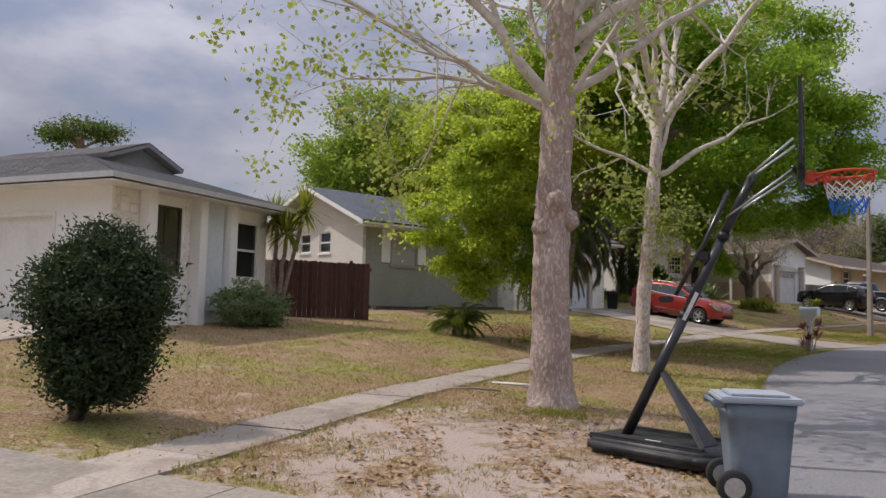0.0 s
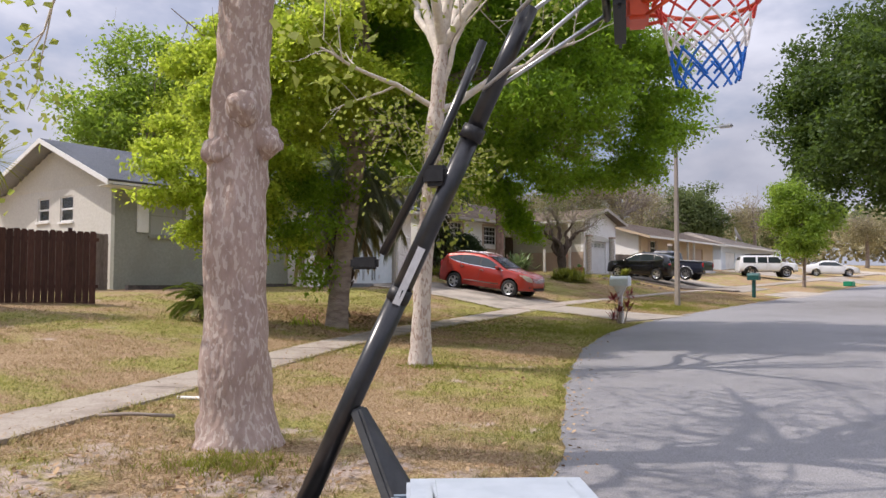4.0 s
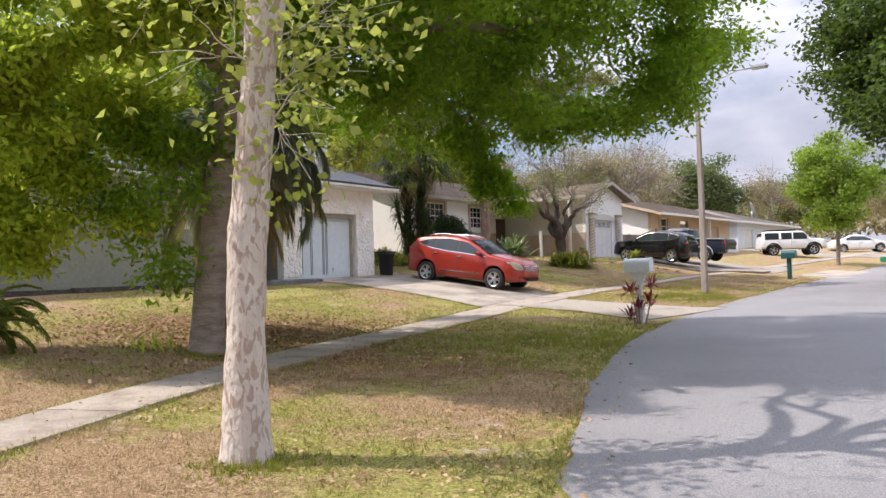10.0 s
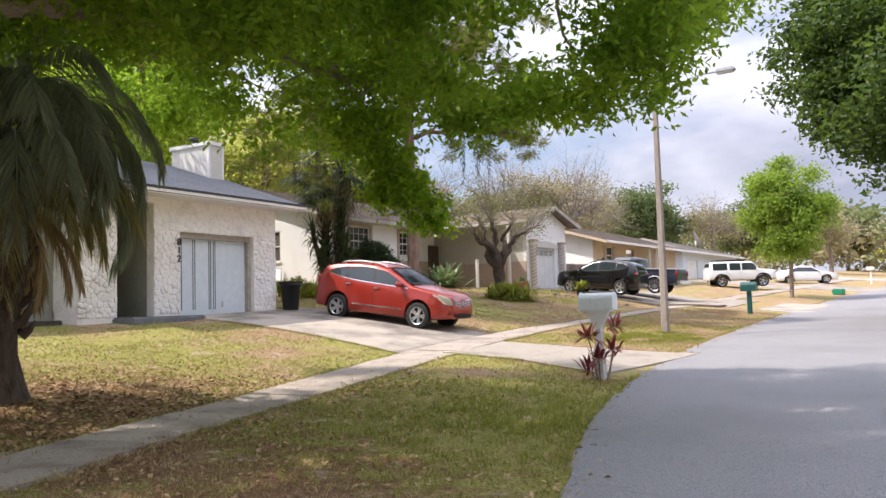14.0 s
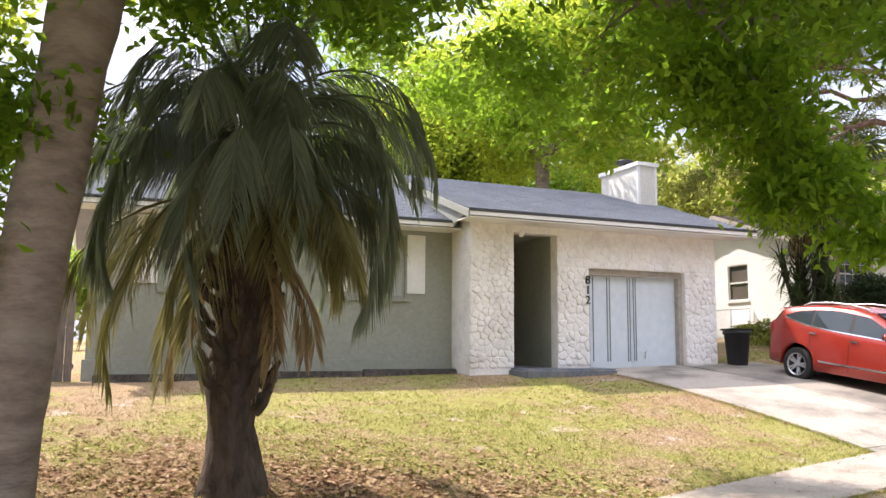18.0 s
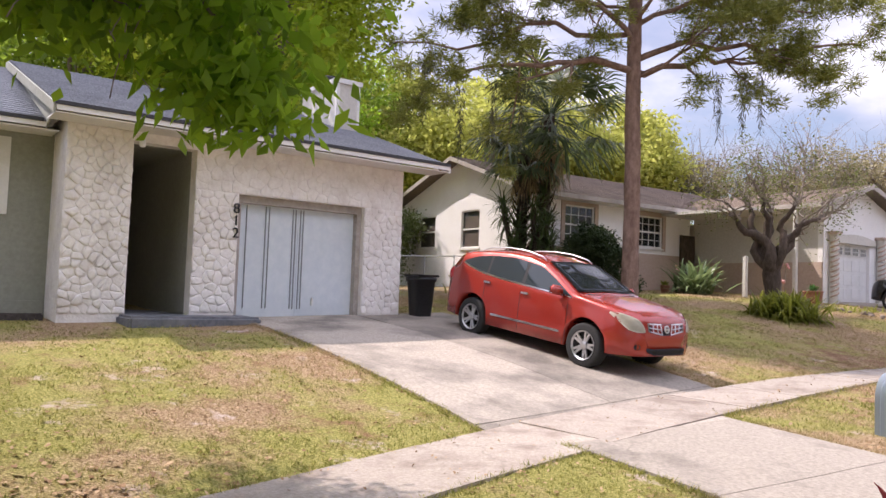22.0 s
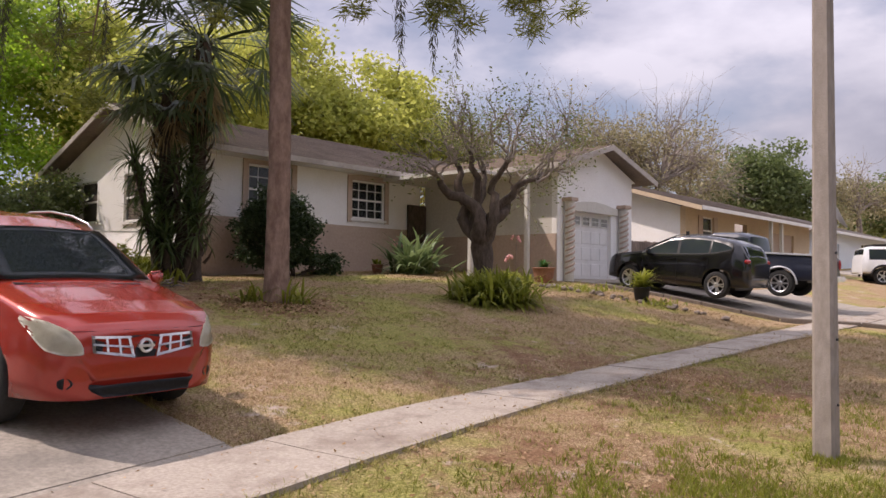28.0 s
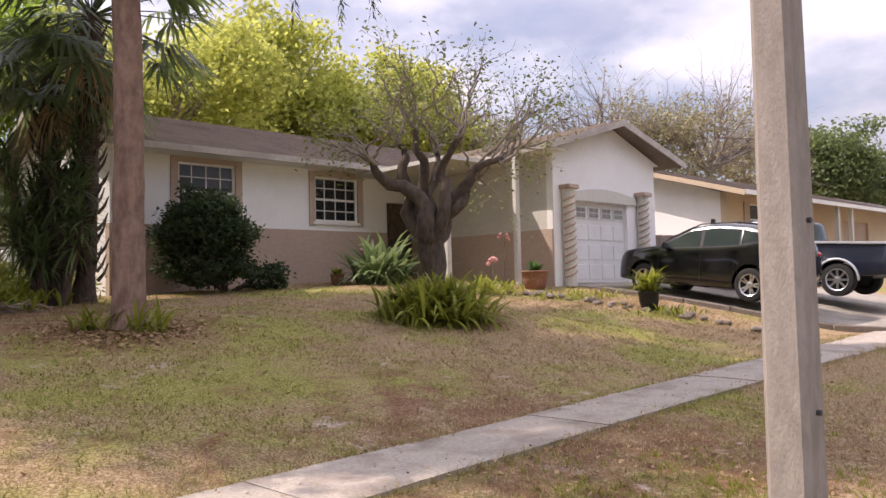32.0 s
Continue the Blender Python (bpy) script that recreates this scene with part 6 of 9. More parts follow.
def cabbage_palm(x, y, h, r, seed, n=30, skirt=12, spread=0.52):
    rng = np.random.default_rng(seed)
    z = land1(x, y)
    t = plant("cabbage_palm", "shaggy cabbage palm with fan leaves beside the white house", "palm", x, y, "palms by the white house")
    trunk_mesh("trunk", rng, [(x, y, z - 0.1), (x + 0.1, y, z + h * 0.5), (x + 0.15, y, z + h)], [0.2, 0.18, 0.17], M_BARK_D, t, 14, 0.15, 0.3)
    hang_fronds("fan_leaf", fan_leaves(rng, (x + 0.15, y, z + h), n + 2, r * spread, r * 0.5, -0.75, 1.3, 0.085, 20, 0.3), L_FAN, t)
    hang_fronds("dead_fan", fan_leaves(rng, (x + 0.15, y, z + h - 0.2), skirt, r * 0.34, r * 0.36, -1.45, -0.9, 0.045, 20, 0.8), L_DEAD, t, "dry hanging fan leaf")
    pcs = []
    for i in range(80):
        a, hh = i * 2.4, 0.4 + i * (h - 0.6) / 80
        o = np.array([np.cos(a), np.sin(a), 0])
        b = np.array([x + 0.1, y, z + hh]) + o * 0.15
        pcs.append(tube_arrays(np.array([b, b + o * 0.12 + [0, 0, 0.14], b + o * 0.2 + [0, 0, 0.34]]), [0.04, 0.03, 0.01], 4))
    v, f = stack(pcs)
    np_mesh("stub_sheath", v, f, M_BARK_D, t)
    return t


cabbage_palm(10.4, 45.6, 4.3, 1.6, 51, 18, 7)
cabbage_palm(11.1, 45.75, 5.5, 2.5, 52, 46, 8, 0.68)
yuc = plant("yucca_clump", "tall yucca with sword leaves beside the palms", "plant", 10.85, 45.1)
rng = np.random.default_rng(53)
yz = land1(10.85, 45.1)
lv = []
for dx, dy, h in ((0, 0, 2.6), (-0.5, 0.2, 2.0), (0.3, 0.4, 3.1), (0.5, -0.3, 1.5), (-0.2, -0.3, 1.0), (0.35, -0.1, 2.1), (-0.9, 0.1, 2.7), (-0.6, -0.2, 1.4)):
    p, r = limb(rng, (10.85 + dx * 0.3, 45.1 + dy * 0.3, yz - 0.1), (10.85 + dx, 45.1 + dy, yz + h), 0.09, 0.07, 8, 0.15)
    np_mesh("stem", *tube_arrays(p, r, 8), M_BARK_D, yuc, smooth=True)
    lv += [straps(rng, p[-1 - k], 46, 0.7, 0.045, 0.9, -0.9 + 0.3 * (k == 0), 1.5) for k in range(3)]
v, f = stack(lv)
np_mesh("foliage", v, f, L_FAN, yuc)

# the pollarded tree before the white house
rng = np.random.default_rng(61)
TX, TY = 17.65, 44.7
tz = land1(TX, TY)
knot = plant("gnarled_tree", "gnarled pruned tree with bare twigs and few leaves", "tree", TX, TY)
trunk_mesh("trunk", rng, [(TX, TY, tz - 0.1), (TX + 0.02, TY, tz + 0.6), (TX - 0.05, TY, tz + 1.3)], [0.22, 0.19, 0.25], M_BARK_D, knot, 16, 0.2, 0.4)
ke = [(-1.05, -0.2, 2.6), (-0.65, 0.5, 3.1), (0.9, 0.3, 2.4), (1.35, 0.1, 2.7), (0.45, -0.4, 3.1), (-0.2, 0.1, 3.4), (0.2, 0.7, 2.9)]
kp = [(TX, TY, tz + 1.15)] * 7
tips0 = branches("limb", rng, kp, [(TX + a, TY + b, tz + c) for a, b, c in ke], [0.2, 0.17, 0.19, 0.16, 0.15, 0.16, 0.13], M_BARK_D, knot, 0, 1, 9, 0.06, 0.4, 0)
st, en = [], []
for q in tips0:
    for k in range(7):
        d = unit(rng.normal(size=3) * [0.8, 0.8, 0.45] + (q - np.array([TX, TY, tz + 1.9])) * 0.6 + [0, 0, 0.75])
        st.append(tuple(q - d * 0.12))
        en.append(tuple(q + d * rng.uniform(0.6, 1.75)))
tips = branches("twigwork", rng, st, en, [0.032] * len(st), M_TWIG, knot, 4, 0.75, 5, 0.05, 0.4, 2)
pick = tips[rng.random(len(tips)) < 0.62]
p = np.repeat(pick, 9, 0) + rng.normal(size=(len(pick) * 9, 3)) * 0.13
v, f = leaf_cards(rng, p, 0.085, 0.042, 0.2, 0.15)
np_mesh("crown", v, f, leaf_mat("pruned_tree_leaf", (0.06, 0.09, 0.02), (0.24, 0.27, 0.09), 0.4, (0.4, 0.45, 0.12)), knot)


def far_tree(x, y, h, blobs, seed, leaf, n=700, per=22, size=0.26, spread=0.5, label="leafy tree behind the houses", bare=0, gap=-0.1, base=None, trunk=0.25, bark=None):
    """A tree further off: trunk, limbs and a crown of many leaves."""
    rng = np.random.default_rng(seed)
    z = land1(x, y)
    t = plant("background_tree", label, "tree", x, y)
    low = min(b[2] for b in blobs)
    trunk_mesh("trunk", rng, [(x, y, z - 0.1), (x + 0.1, y, z + low * 0.5), (x, y + 0.1, z + low)], [trunk, trunk * 0.85, trunk * 0.7], bark or M_BARK_O, t, 10, 0.08, 0.3)
    ends = [(x + b[0] + rng.normal() * b[3] * 0.4, y + b[1] + rng.normal() * b[4] * 0.4, z + b[2] + b[5] * 0.5) for b in blobs for _ in range(3 + bare)]
    tips = branches("branchwork", rng, [(x, y, z + low * 0.9)] * len(ends), ends, [trunk * 0.4] * len(ends), bark or (M_BARK_O if not bare else M_TWIG), t, 4 + 3 * bare, 1.6 + 0.5 * bare, 5, 0.05, 0.2, 2 + bare)
    if n:
        foliage("crown", rng, [(x + b[0], y + b[1], z + b[2], b[3], b[4], b[5]) for b in blobs] if not n > 300 or bare else boughs(rng, [(x + b[0], y + b[1], z + b[2], b[3], b[4], b[5]) for b in blobs], 30 * len(blobs), max(0.8, 0.26 * blobs[0][3]), 0.8, 0.45), n, per, spread, size, size * 0.55, leaf, t, 0.0 if n > 300 and not bare else gap, 0.3, 0.2)
    return t


# across the street
far_tree(30.4, 30.4, 14, [(-1.6, 0.6, 8.2, 6.4, 6.0, 3.6), (-4.6, -0.4, 7.8, 3.2, 3.8, 2.2), (0.4, 1.6, 11, 5, 5, 3), (-3.0, 4.2, 8.8, 3.4, 3.4, 2.2)], 71, L_DARK, 5200, 26, 0.22, 0.32, "big dense dark green oak across the street", gap=0, trunk=0.3)
far_tree(37.6, 50.6, 8, [(0, 0, 4.6, 2.4, 2.4, 2.2), (0.2, 0.1, 6.2, 1.9, 1.9, 1.8)], 72, L_FAR, 1300, 20, 0.2, 0.28, "young round street tree in the verge", trunk=0.12)
# woods behind the houses
far_tree(-4.5, 47, 14, [(0, 0, 8, 4, 4, 3.5), (-1.6, 1, 6.5, 2.4, 3, 2.2), (3, 1, 7, 3.4, 3, 2.8), (0.5, 0, 11, 3, 3, 2.5)], 73, L_FAR, 1500)
far_tree(-0.5, 63, 14, [(0, 0, 9.5, 5, 4, 4), (4.5, 0, 8, 3.5, 3, 3), (-3, 0, 8.5, 3.5, 3, 3)], 74, L_FAR, 1400)
far_tree(-5.5, 56, 14, [(0, 0, 8.5, 3.5, 4, 3.5), (3.5, 0, 10.5, 4, 4, 3), (-2, 0, 6.5, 2.5, 3, 2)], 75, L_FAR, 1500)
far_tree(8.2, 61, 12, [(0, 0, 6, 3.5, 3, 3), (2, 0, 8, 2.5, 2.5, 2.2), (-3, 0, 7, 3, 3, 3)], 76, L_YEL, 1000)
far_tree(-24, 52, 9, [(0, 0, 4.2, 3, 3, 2), (3, 2, 4, 2.4, 3, 1.6)], 77, L_FAR, 800)
far_tree(-28.3, 59.6, 14, [(0, 0, 13.1, 2.6, 2.6, 0.8), (2.0, 0.5, 12.7, 1.6, 1.6, 0.6), (-2.0, 0, 12.6, 1.4, 1.5, 0.5)], 78, L_DARK, 300, label="flat-topped pine beyond the roofs")
for i, (x, y, h, leaf, n, bare) in enumerate(((10.5, 68, 14.0, L_YEL, 1300, 0), (16, 71, 13.5, L_YEL, 1300, 0), (4, 72, 12, L_YEL, 700, 0), (22.5, 72, 10.5, L_GREYG, 1000, 2), (28, 70, 11, L_GREYG, 800, 2), (33, 69, 10.5, L_GREYG, 1000, 2), (38.5, 76, 9.5, L_GREYG, 900, 2),
                                                  (46, 80, 9.5, L_HAZE, 800, 0), (54, 80, 8.5, L_GREYG, 700, 1), (62, 86, 8.5, L_HAZE, 800, 0), (72, 84, 8.0, L_GREYG, 800, 1), (80, 80, 8, L_GREYG, 700, 1), (90, 100, 10, L_HAZE, 900, 0), (70, 66, 6.0, L_GREYG, 500, 1), (96, 84, 9, L_GREYG, 700, 1), (105, 70, 9, L_HAZE, 900, 0))):
    far_tree(x, y, h, [(0, 0, h * 0.62, h * 0.3, h * 0.3, h * 0.28), (h * 0.24, 0.5, h * 0.5, h * 0.24, h * 0.2, h * 0.2), (-h * 0.24, -0.5, h * 0.55, h * 0.24, h * 0.2, h * 0.22)], 90 + i, leaf, n, 24 if not bare else 14, 0.32 if leaf is not L_GREYG else 0.2, 0.55, "spring woodland tree behind the houses" if not bare else "half-bare grey tree behind the houses", bare, gap=-0.05)
# its high outer masses are unseen, put up-sun to shade the next lawn
far_tree(2.2, 44.6, 16, [(0, 0, 9.6, 4.2, 3.8, 2.8), (4.2, -2.2, 11.4, 3.8, 3.2, 2.4), (-3, 1, 8.6, 3.4, 3.2, 2.6), (6.6, -4.0, 12.6, 2.8, 2.6, 1.8), (3.4, 1.6, 12.6, 3.0, 2.8, 2.0), (1.2, -1.5, 7.4, 2.4, 1.6, 1.7), (6.4, -1.4, 13.2, 2.6, 2.2, 1.1), (9.0, -2.2, 13.4, 2.4, 2.0, 1.0)], 81, L_LIME, 3300, 24, 0.2, 0.4, "tall green tree behind the stone-fronted house, its high crown added for shade", trunk=0.3)
far_tree(1.5, 56.5, 9, [(0, 0, 3.4, 3.2, 2.2, 2.8), (-3.5, 0.5, 4.0, 2.8, 2.2, 3.2), (-1, 1, 7, 3.4, 2.6, 2.6), (-7, -2, 5, 3.2, 2.4, 3.6)], 80, L_OAK, 1500, 22, 0.2, 0.4, "dense dark green tree behind the shed")
far_tree(5.2, 52.6, 4, [(0, 0, 1.6, 0.9, 0.9, 1.0), (0.5, 0.3, 2.4, 0.7, 0.7, 0.7)], 79, L_HAZE, 420, 20, 0.14, 0.24, "bright green shrub between the houses", trunk=0.07)
# woods on the far sides, out of the walk
for i, (x, y) in enumerate(((46, 22), (60, 40), (22, 6), (30, -8), (12, -16), (-16, -14), (-20, 6), (-24, 24), (84, 60))):
    far_tree(x, y, 10, [(0, 0, 6.5, 4, 4, 3.2), (2.5, 1, 5.5, 3, 3, 2.4)], 130 + i, L_FAR, 500, 14, 0.34, 0.6)


def shrub(name, label, x, y, blobs, seed, leaf, n, per, size, width, spread=0.09, stems=8, droop=0.0, gap=0.0, shell=0.55):
    rng = np.random.default_rng(seed)
    z = land1(x, y)
    t = plant(name, label, "shrub", x, y)
    b = [(x + q[0], y + q[1], z + q[2], q[3], q[4], q[5]) for q in blobs]
    branches("stemwork", rng, [(x + rng.normal() * 0.08, y + rng.normal() * 0.08, z - 0.05)] * stems, [tuple(np.array(b[i % len(b)][:3]) + rng.normal(size=3) * 0.3 * np.array(b[i % len(b)][3:])) for i in range(stems)], [0.03] * stems, M_BARK_D, t, 3, 0.5, 5, 0, 0.2, 1)
    foliage("foliage", rng, b, n, per, spread, size, width, leaf, t, gap, 1.2, shell, droop)
    return t


shrub("round_bush", "dense rounded dark green bush on the lawn", -3.42, 7.8, [(0, 0, 1.08, 0.68, 0.68, 0.72), (0, 0, 0.55, 0.52, 0.52, 0.42), (0.05, 0, 1.4, 0.56, 0.56, 0.5)], 151, L_BUSH, 4200, 18, 0.06, 0.024, 0.085, 10, -0.5, shell=0.25)
shrub("house_shrub", "small grey-green shrub by the entry wall", -4.7, 18.6, [(0, 0, 0.5, 0.7, 0.7, 0.55), (0.5, 0.4, 0.4, 0.5, 0.5, 0.4)], 152, L_STRAP, 480, 14, 0.13, 0.03)
shrub("dark_shrub", "big dark green shrub against the white wall", 13.2, 47.7, [(-0.3, 0, 1.1, 1.05, 0.95, 1.05), (-0.35, 0.1, 1.6, 0.8, 0.8, 0.6), (0.9, 0.5, 0.35, 0.5, 0.4, 0.35)], 153, L_BUSH, 1400, 14, 0.11, 0.05, 0.1, 10, 0.1)
shrub("lime_shrub", "leafy green shrub beside the pink-flowered bed", 9.2, 46.2, [(0, 0, 0.35, 0.9, 0.6, 0.35), (1.0, 0.6, 0.3, 0.7, 0.5, 0.3)], 154, L_FERN, 420, 12, 0.14, 0.04)


def fern_bush(name, label, x, y, n, length, width, seed, spread=0.3, leaf=None, up=(0.35, 1.4), arch=1.4):
    rng = np.random.default_rng(seed)
    t = plant(name, label, "plant", x, y)
    z = land1(x, y)
    v, f = stack([straps(rng, (x + rng.normal() * spread, y + rng.normal() * spread, z), 1, length, width, arch, *up) for _ in range(n)])
    np_mesh("foliage", v, f, leaf or L_FERN, t)
    return t


def sago(x, y, n, length, seed, label, trunk=0.25):
    rng = np.random.default_rng(seed)
    t = plant("sago_palm", label, "plant", x, y)
    z = land1(x, y)
    part("trunk", lathe(bmesh.new(), [(0.14, z - 0.05), (0.17, z + trunk * 0.5), (0.12, z + trunk)], 12, Matrix.Translation((x, y, 0))), M_BARK_D, t, "", True)
    hang_fronds("frond", fronds(rng, (x, y, z + trunk), n, length, 1.6, 0.05, 44, 0.19, 0.018, 0.1, 1.4, 0.9), L_SAGO, t)
    return t


sago(0.46, 21.15, 64, 0.95, 161, "low green sago palm on the lawn")
fern_bush("fern_bed", "yellow-green fern mound on the lawn", 17.62, 43.5, 1300, 0.85, 0.06, 162, 0.34, None, (-0.1, 1.55), 1.7)
fern_bush("strap_plant", "clump of broad strap-leaved lilies by the wall", 16.6, 49.3, 170, 1.4, 0.11, 163, 0.25, L_STRAP, (0.35, 1.5), 1.3)
fern_bush("palm_bed", "low yellow-green bed under the palms", 10.0, 44.4, 420, 0.62, 0.06, 164, 0.5)
fern_bush("leafy_tuft", "tuft of leaves round the pine", 13.55, 41.75, 46, 0.55, 0.05, 165, 0.12)
fern_bush("leafy_tuft", "tuft of leaves round the pine", 12.85, 41.75, 50, 0.45, 0.05, 166, 0.15)
fern_bush("weed_tuft", "weedy tuft by the oak's foot", 2.55, 21.9, 30, 0.35, 0.03, 167, 0.2, L_LIME)
fern_bush("fern_bed", "pale flowering bed by the path", 18.9, 46.9, 120, 0.5, 0.06, 168, 0.35)
fern_bush("weed_bed", "low straggling weeds along the stone edging", 20.7, 46.6, 150, 0.3, 0.035, 169, 0.55)
fern_bush("weed_bed", "low straggling weeds along the stone edging", 22.2, 45.4, 110, 0.28, 0.035, 170, 0.45)
yt = plant("yucca_tree", "two-headed yucca tree at the house corner", "plant", -4.4, 20.9)
rng = np.random.default_rng(171)
yz = land1(-4.55, 20.9)
pcs, lv = [], []
for dx, dy, h in ((-0.2, 0.1, 2.75), (0.55, 0.2, 2.95), (0.2, -0.2, 2.35)):
    p, r = limb(rng, (-4.4, 20.9, yz - 0.1), (-4.4 + dx, 20.9 + dy, yz + h), 0.07, 0.05, 9, 0.12)
    pcs.append(tube_arrays(p, r, 8))
    lv.append(straps(rng, p[-1], 130, 0.78, 0.05, 0.7, -0.8, 1.5))
v, f = stack(pcs)
np_mesh("stemwork", v, f, M_BARK_O, yt, smooth=True)
v, f = stack(lv)
np_mesh("foliage", v, f, L_FERN, yt)

# the woods that close the view all round
rng = np.random.default_rng(181)
wd = tagged(new("far_woods"), "distant grey-green spring woods round the houses", "woods", kind="stuff")
for k, (leaf, n) in enumerate(((L_HAZE, 150), (L_GREYG, 170), (L_YEL, 40))):
    az = rng.uniform(-2.2, 1.5, n)
    dist = rng.uniform(88, 135, n)
    cx, cy = 20 - np.sin(az) * dist, 30 + np.cos(az) * dist
    cz = land(cx, cy)
    bl = [(a, b, c + rng.uniform(2.5, 7.5), rng.uniform(3.5, 6), rng.uniform(3.5, 6), rng.uniform(2.5, 4)) for a, b, c in zip(cx, cy, cz)]
    foliage("woodland", rng, bl, n * 22, 12, 0.9, 0.9, 0.55, leaf, wd, shell=0.4)

# ---- parked cars ----
def paint(name, c, flake=0.15, rough=0.3):
    return mat(name, c, tuple(v * 0.92 for v in c), 40, rough, metal=flake, coat=0.7, stain=tuple(min(1, v * 0.8 + 0.03) for v in c), sscale=1.2, samt=0.35)


M_RED = paint("red_orange_paint", (0.335, 0.027, 0.015), 0.3, 0.26)
M_BLKP = paint("black_paint", (0.004, 0.004, 0.005), 0.0, 0.2)
M_NAVY = paint("dark_blue_paint", (0.012, 0.016, 0.032))
M_WHTP = paint("white_paint", (0.75, 0.76, 0.77), 0.0)
M_SILV = paint("silver_paint", (0.60, 0.62, 0.64), 0.3)
M_TYRE = mat("tyre_rubber", (0.018, 0.018, 0.018), (0.03, 0.03, 0.029), 30, 0.85)
M_RIM = mat("alloy_wheel", (0.55, 0.55, 0.56), (0.62, 0.62, 0.63), 20, 0.3, metal=0.9)
M_CHROME = mat("chrome", (0.75, 0.75, 0.76), (0.8, 0.8, 0.8), 10, 0.12, metal=1.0)
M_CGLASS = glass_mat("car_glass", (0.03, 0.04, 0.045), 0.02)
M_CGLASS.node_tree.nodes["Principled BSDF"].inputs["IOR"].default_value = 1.52
M_LENS = mat("hazed_headlight", (0.54, 0.51, 0.39), (0.63, 0.60, 0.48), 12, 0.25, coat=0.5)
M_TAIL = mat("red_tail_lamp", (0.30, 0.01, 0.012), (0.36, 0.015, 0.015), 20, 0.2, coat=0.5)


def car(name, label, at, heading, pitch, P, body_m, group="parked cars"):
    """A car from its long section P; x forwards, z up from the road under its middle."""
    e = thing(name, label, "car", (0, 0, 0), 0, group)
    e.matrix_world = Matrix.Translation(at) @ pose(0, 0, 0, 0, 0, heading) @ pose(0, 0, 0, 0, pitch, 0)
    top, belt, plan, hub, R, axles = P["top"], P["belt"], P["plan"], P["hub"], P["R"], P["axles"]
    fx = lambda x, t: float(np.interp(x, *zip(*sorted(t))))
    x0, x1 = min(p[0] for p in top), max(p[0] for p in top)
    xs = sorted(set(np.round(np.concatenate([np.linspace(x0, x1, 64), *[a + np.linspace(-R - 0.075, R + 0.075, 15) for a in axles], [p[0] for p in top]]), 3)))
    sill, tum = P["sill"], P["tumble"]

    def zb(x):
        z = sill if axles[1] < x < axles[0] else sill + 0.03 + 0.05 * max(0, (abs(x) - axles[0] - R) / 0.6)
        for a in axles:
            if abs(x - a) < R + 0.07:
                z = max(z, hub + math.sqrt((R + 0.07) ** 2 - (x - a) ** 2))
        return z

    def section(x):
        zt, w = fx(x, top), fx(x, plan)
        zs = min(zt - 0.03, fx(x, belt))
        b = min(zb(x), zs - 0.08)
        ws = w * 0.955 - tum * max(0, zt - 0.05 - zs)
        zm = max(b + 0.03, 0.58 * zs + 0.1)
        flare = 0.012 if any(abs(x - a) < R + 0.09 for a in axles) else 0
        half = [(0, b), (w * 0.9, b), (w * 0.985 + flare, b + 0.012), (w + flare * 0.6, (b + zm) / 2), (w, zm), (w * 0.992, zs - 0.07), (w * 0.955, zs), (ws + 0.02, zt - 0.075 if zt - zs > 0.12 else zs + (zt - zs) * 0.4), (ws - 0.03, zt - 0.025 if zt - zs > 0.12 else zt - 0.01), (ws * 0.62, zt + 0.005), (0, zt + 0.018)]
        return half, zs, zt, ws, w

    v, n = [], 0
    for x in xs:
        h = section(x)[0]
        ring = [(x, -y, z) for y, z in h] + [(x, y, z) for y, z in h[-2:0:-1]]
        n = len(ring)
        v += ring
    f = []
    for i in range(len(xs) - 1):
        f += [(i * n + j, i * n + (j + 1) % n, (i + 1) * n + (j + 1) % n, (i + 1) * n + j) for j in range(n)]
    bm = bmesh.new()
    vs = [bm.verts.new(q) for q in v]
    for q in f:
        bm.faces.new([vs[k] for k in q])
    bm.faces.new(vs[:n][::-1])
    bm.faces.new(vs[-n:])
    body = part("body", bm, body_m, e, smooth=True)

    def strip(pname, xa, xb, lo, hi, material, s, off=0.006, k=14, lab=""):
        """A pane on the cabin's side s between two heights given as functions of x."""
        pts = []
        for x in np.linspace(xa, xb, k):
            h, zs, zt, ws, w = section(x)
            z0, z1 = lo(x, zs, zt), max(lo(x, zs, zt) + 0.004, hi(x, zs, zt))
            t = lambda z: np.interp(z, [zs, max(zs + 0.01, h[7][1])], [h[6][0], h[7][0]])
            pts.append(((x, s * (t(z0) + off), z0), (x, s * (t(z1) + off), z1), (x, s * (t(z0) - 0.02), z0), (x, s * (t(z1) - 0.02), z1)))
        b = bmesh.new()
        for p, q in zip(pts, pts[1:]):
            b.faces.new([b.verts.new(r) for r in (p[0], q[0], q[1], p[1])])
            b.faces.new([b.verts.new(r) for r in (p[0], p[2], q[2], q[0])])
            b.faces.new([b.verts.new(r) for r in (p[1], p[3], q[3], q[1])])
        for p in (pts[0], pts[-1]):
            b.faces.new([b.verts.new(r) for r in (p[0], p[1], p[3], p[2])])
        bmesh.ops.remove_doubles(b, verts=b.verts, dist=0.0005)
        return part(pname, b, material, body, lab)

    for s in (-1, 1):
        for xa, xb in P["panes"]:
            strip("side_window", xa, xb, lambda x, zs, zt: zs + 0.03, lambda x, zs, zt: min(zt - 0.095, fx(x, P["glasstop"])), M_CGLASS, s)
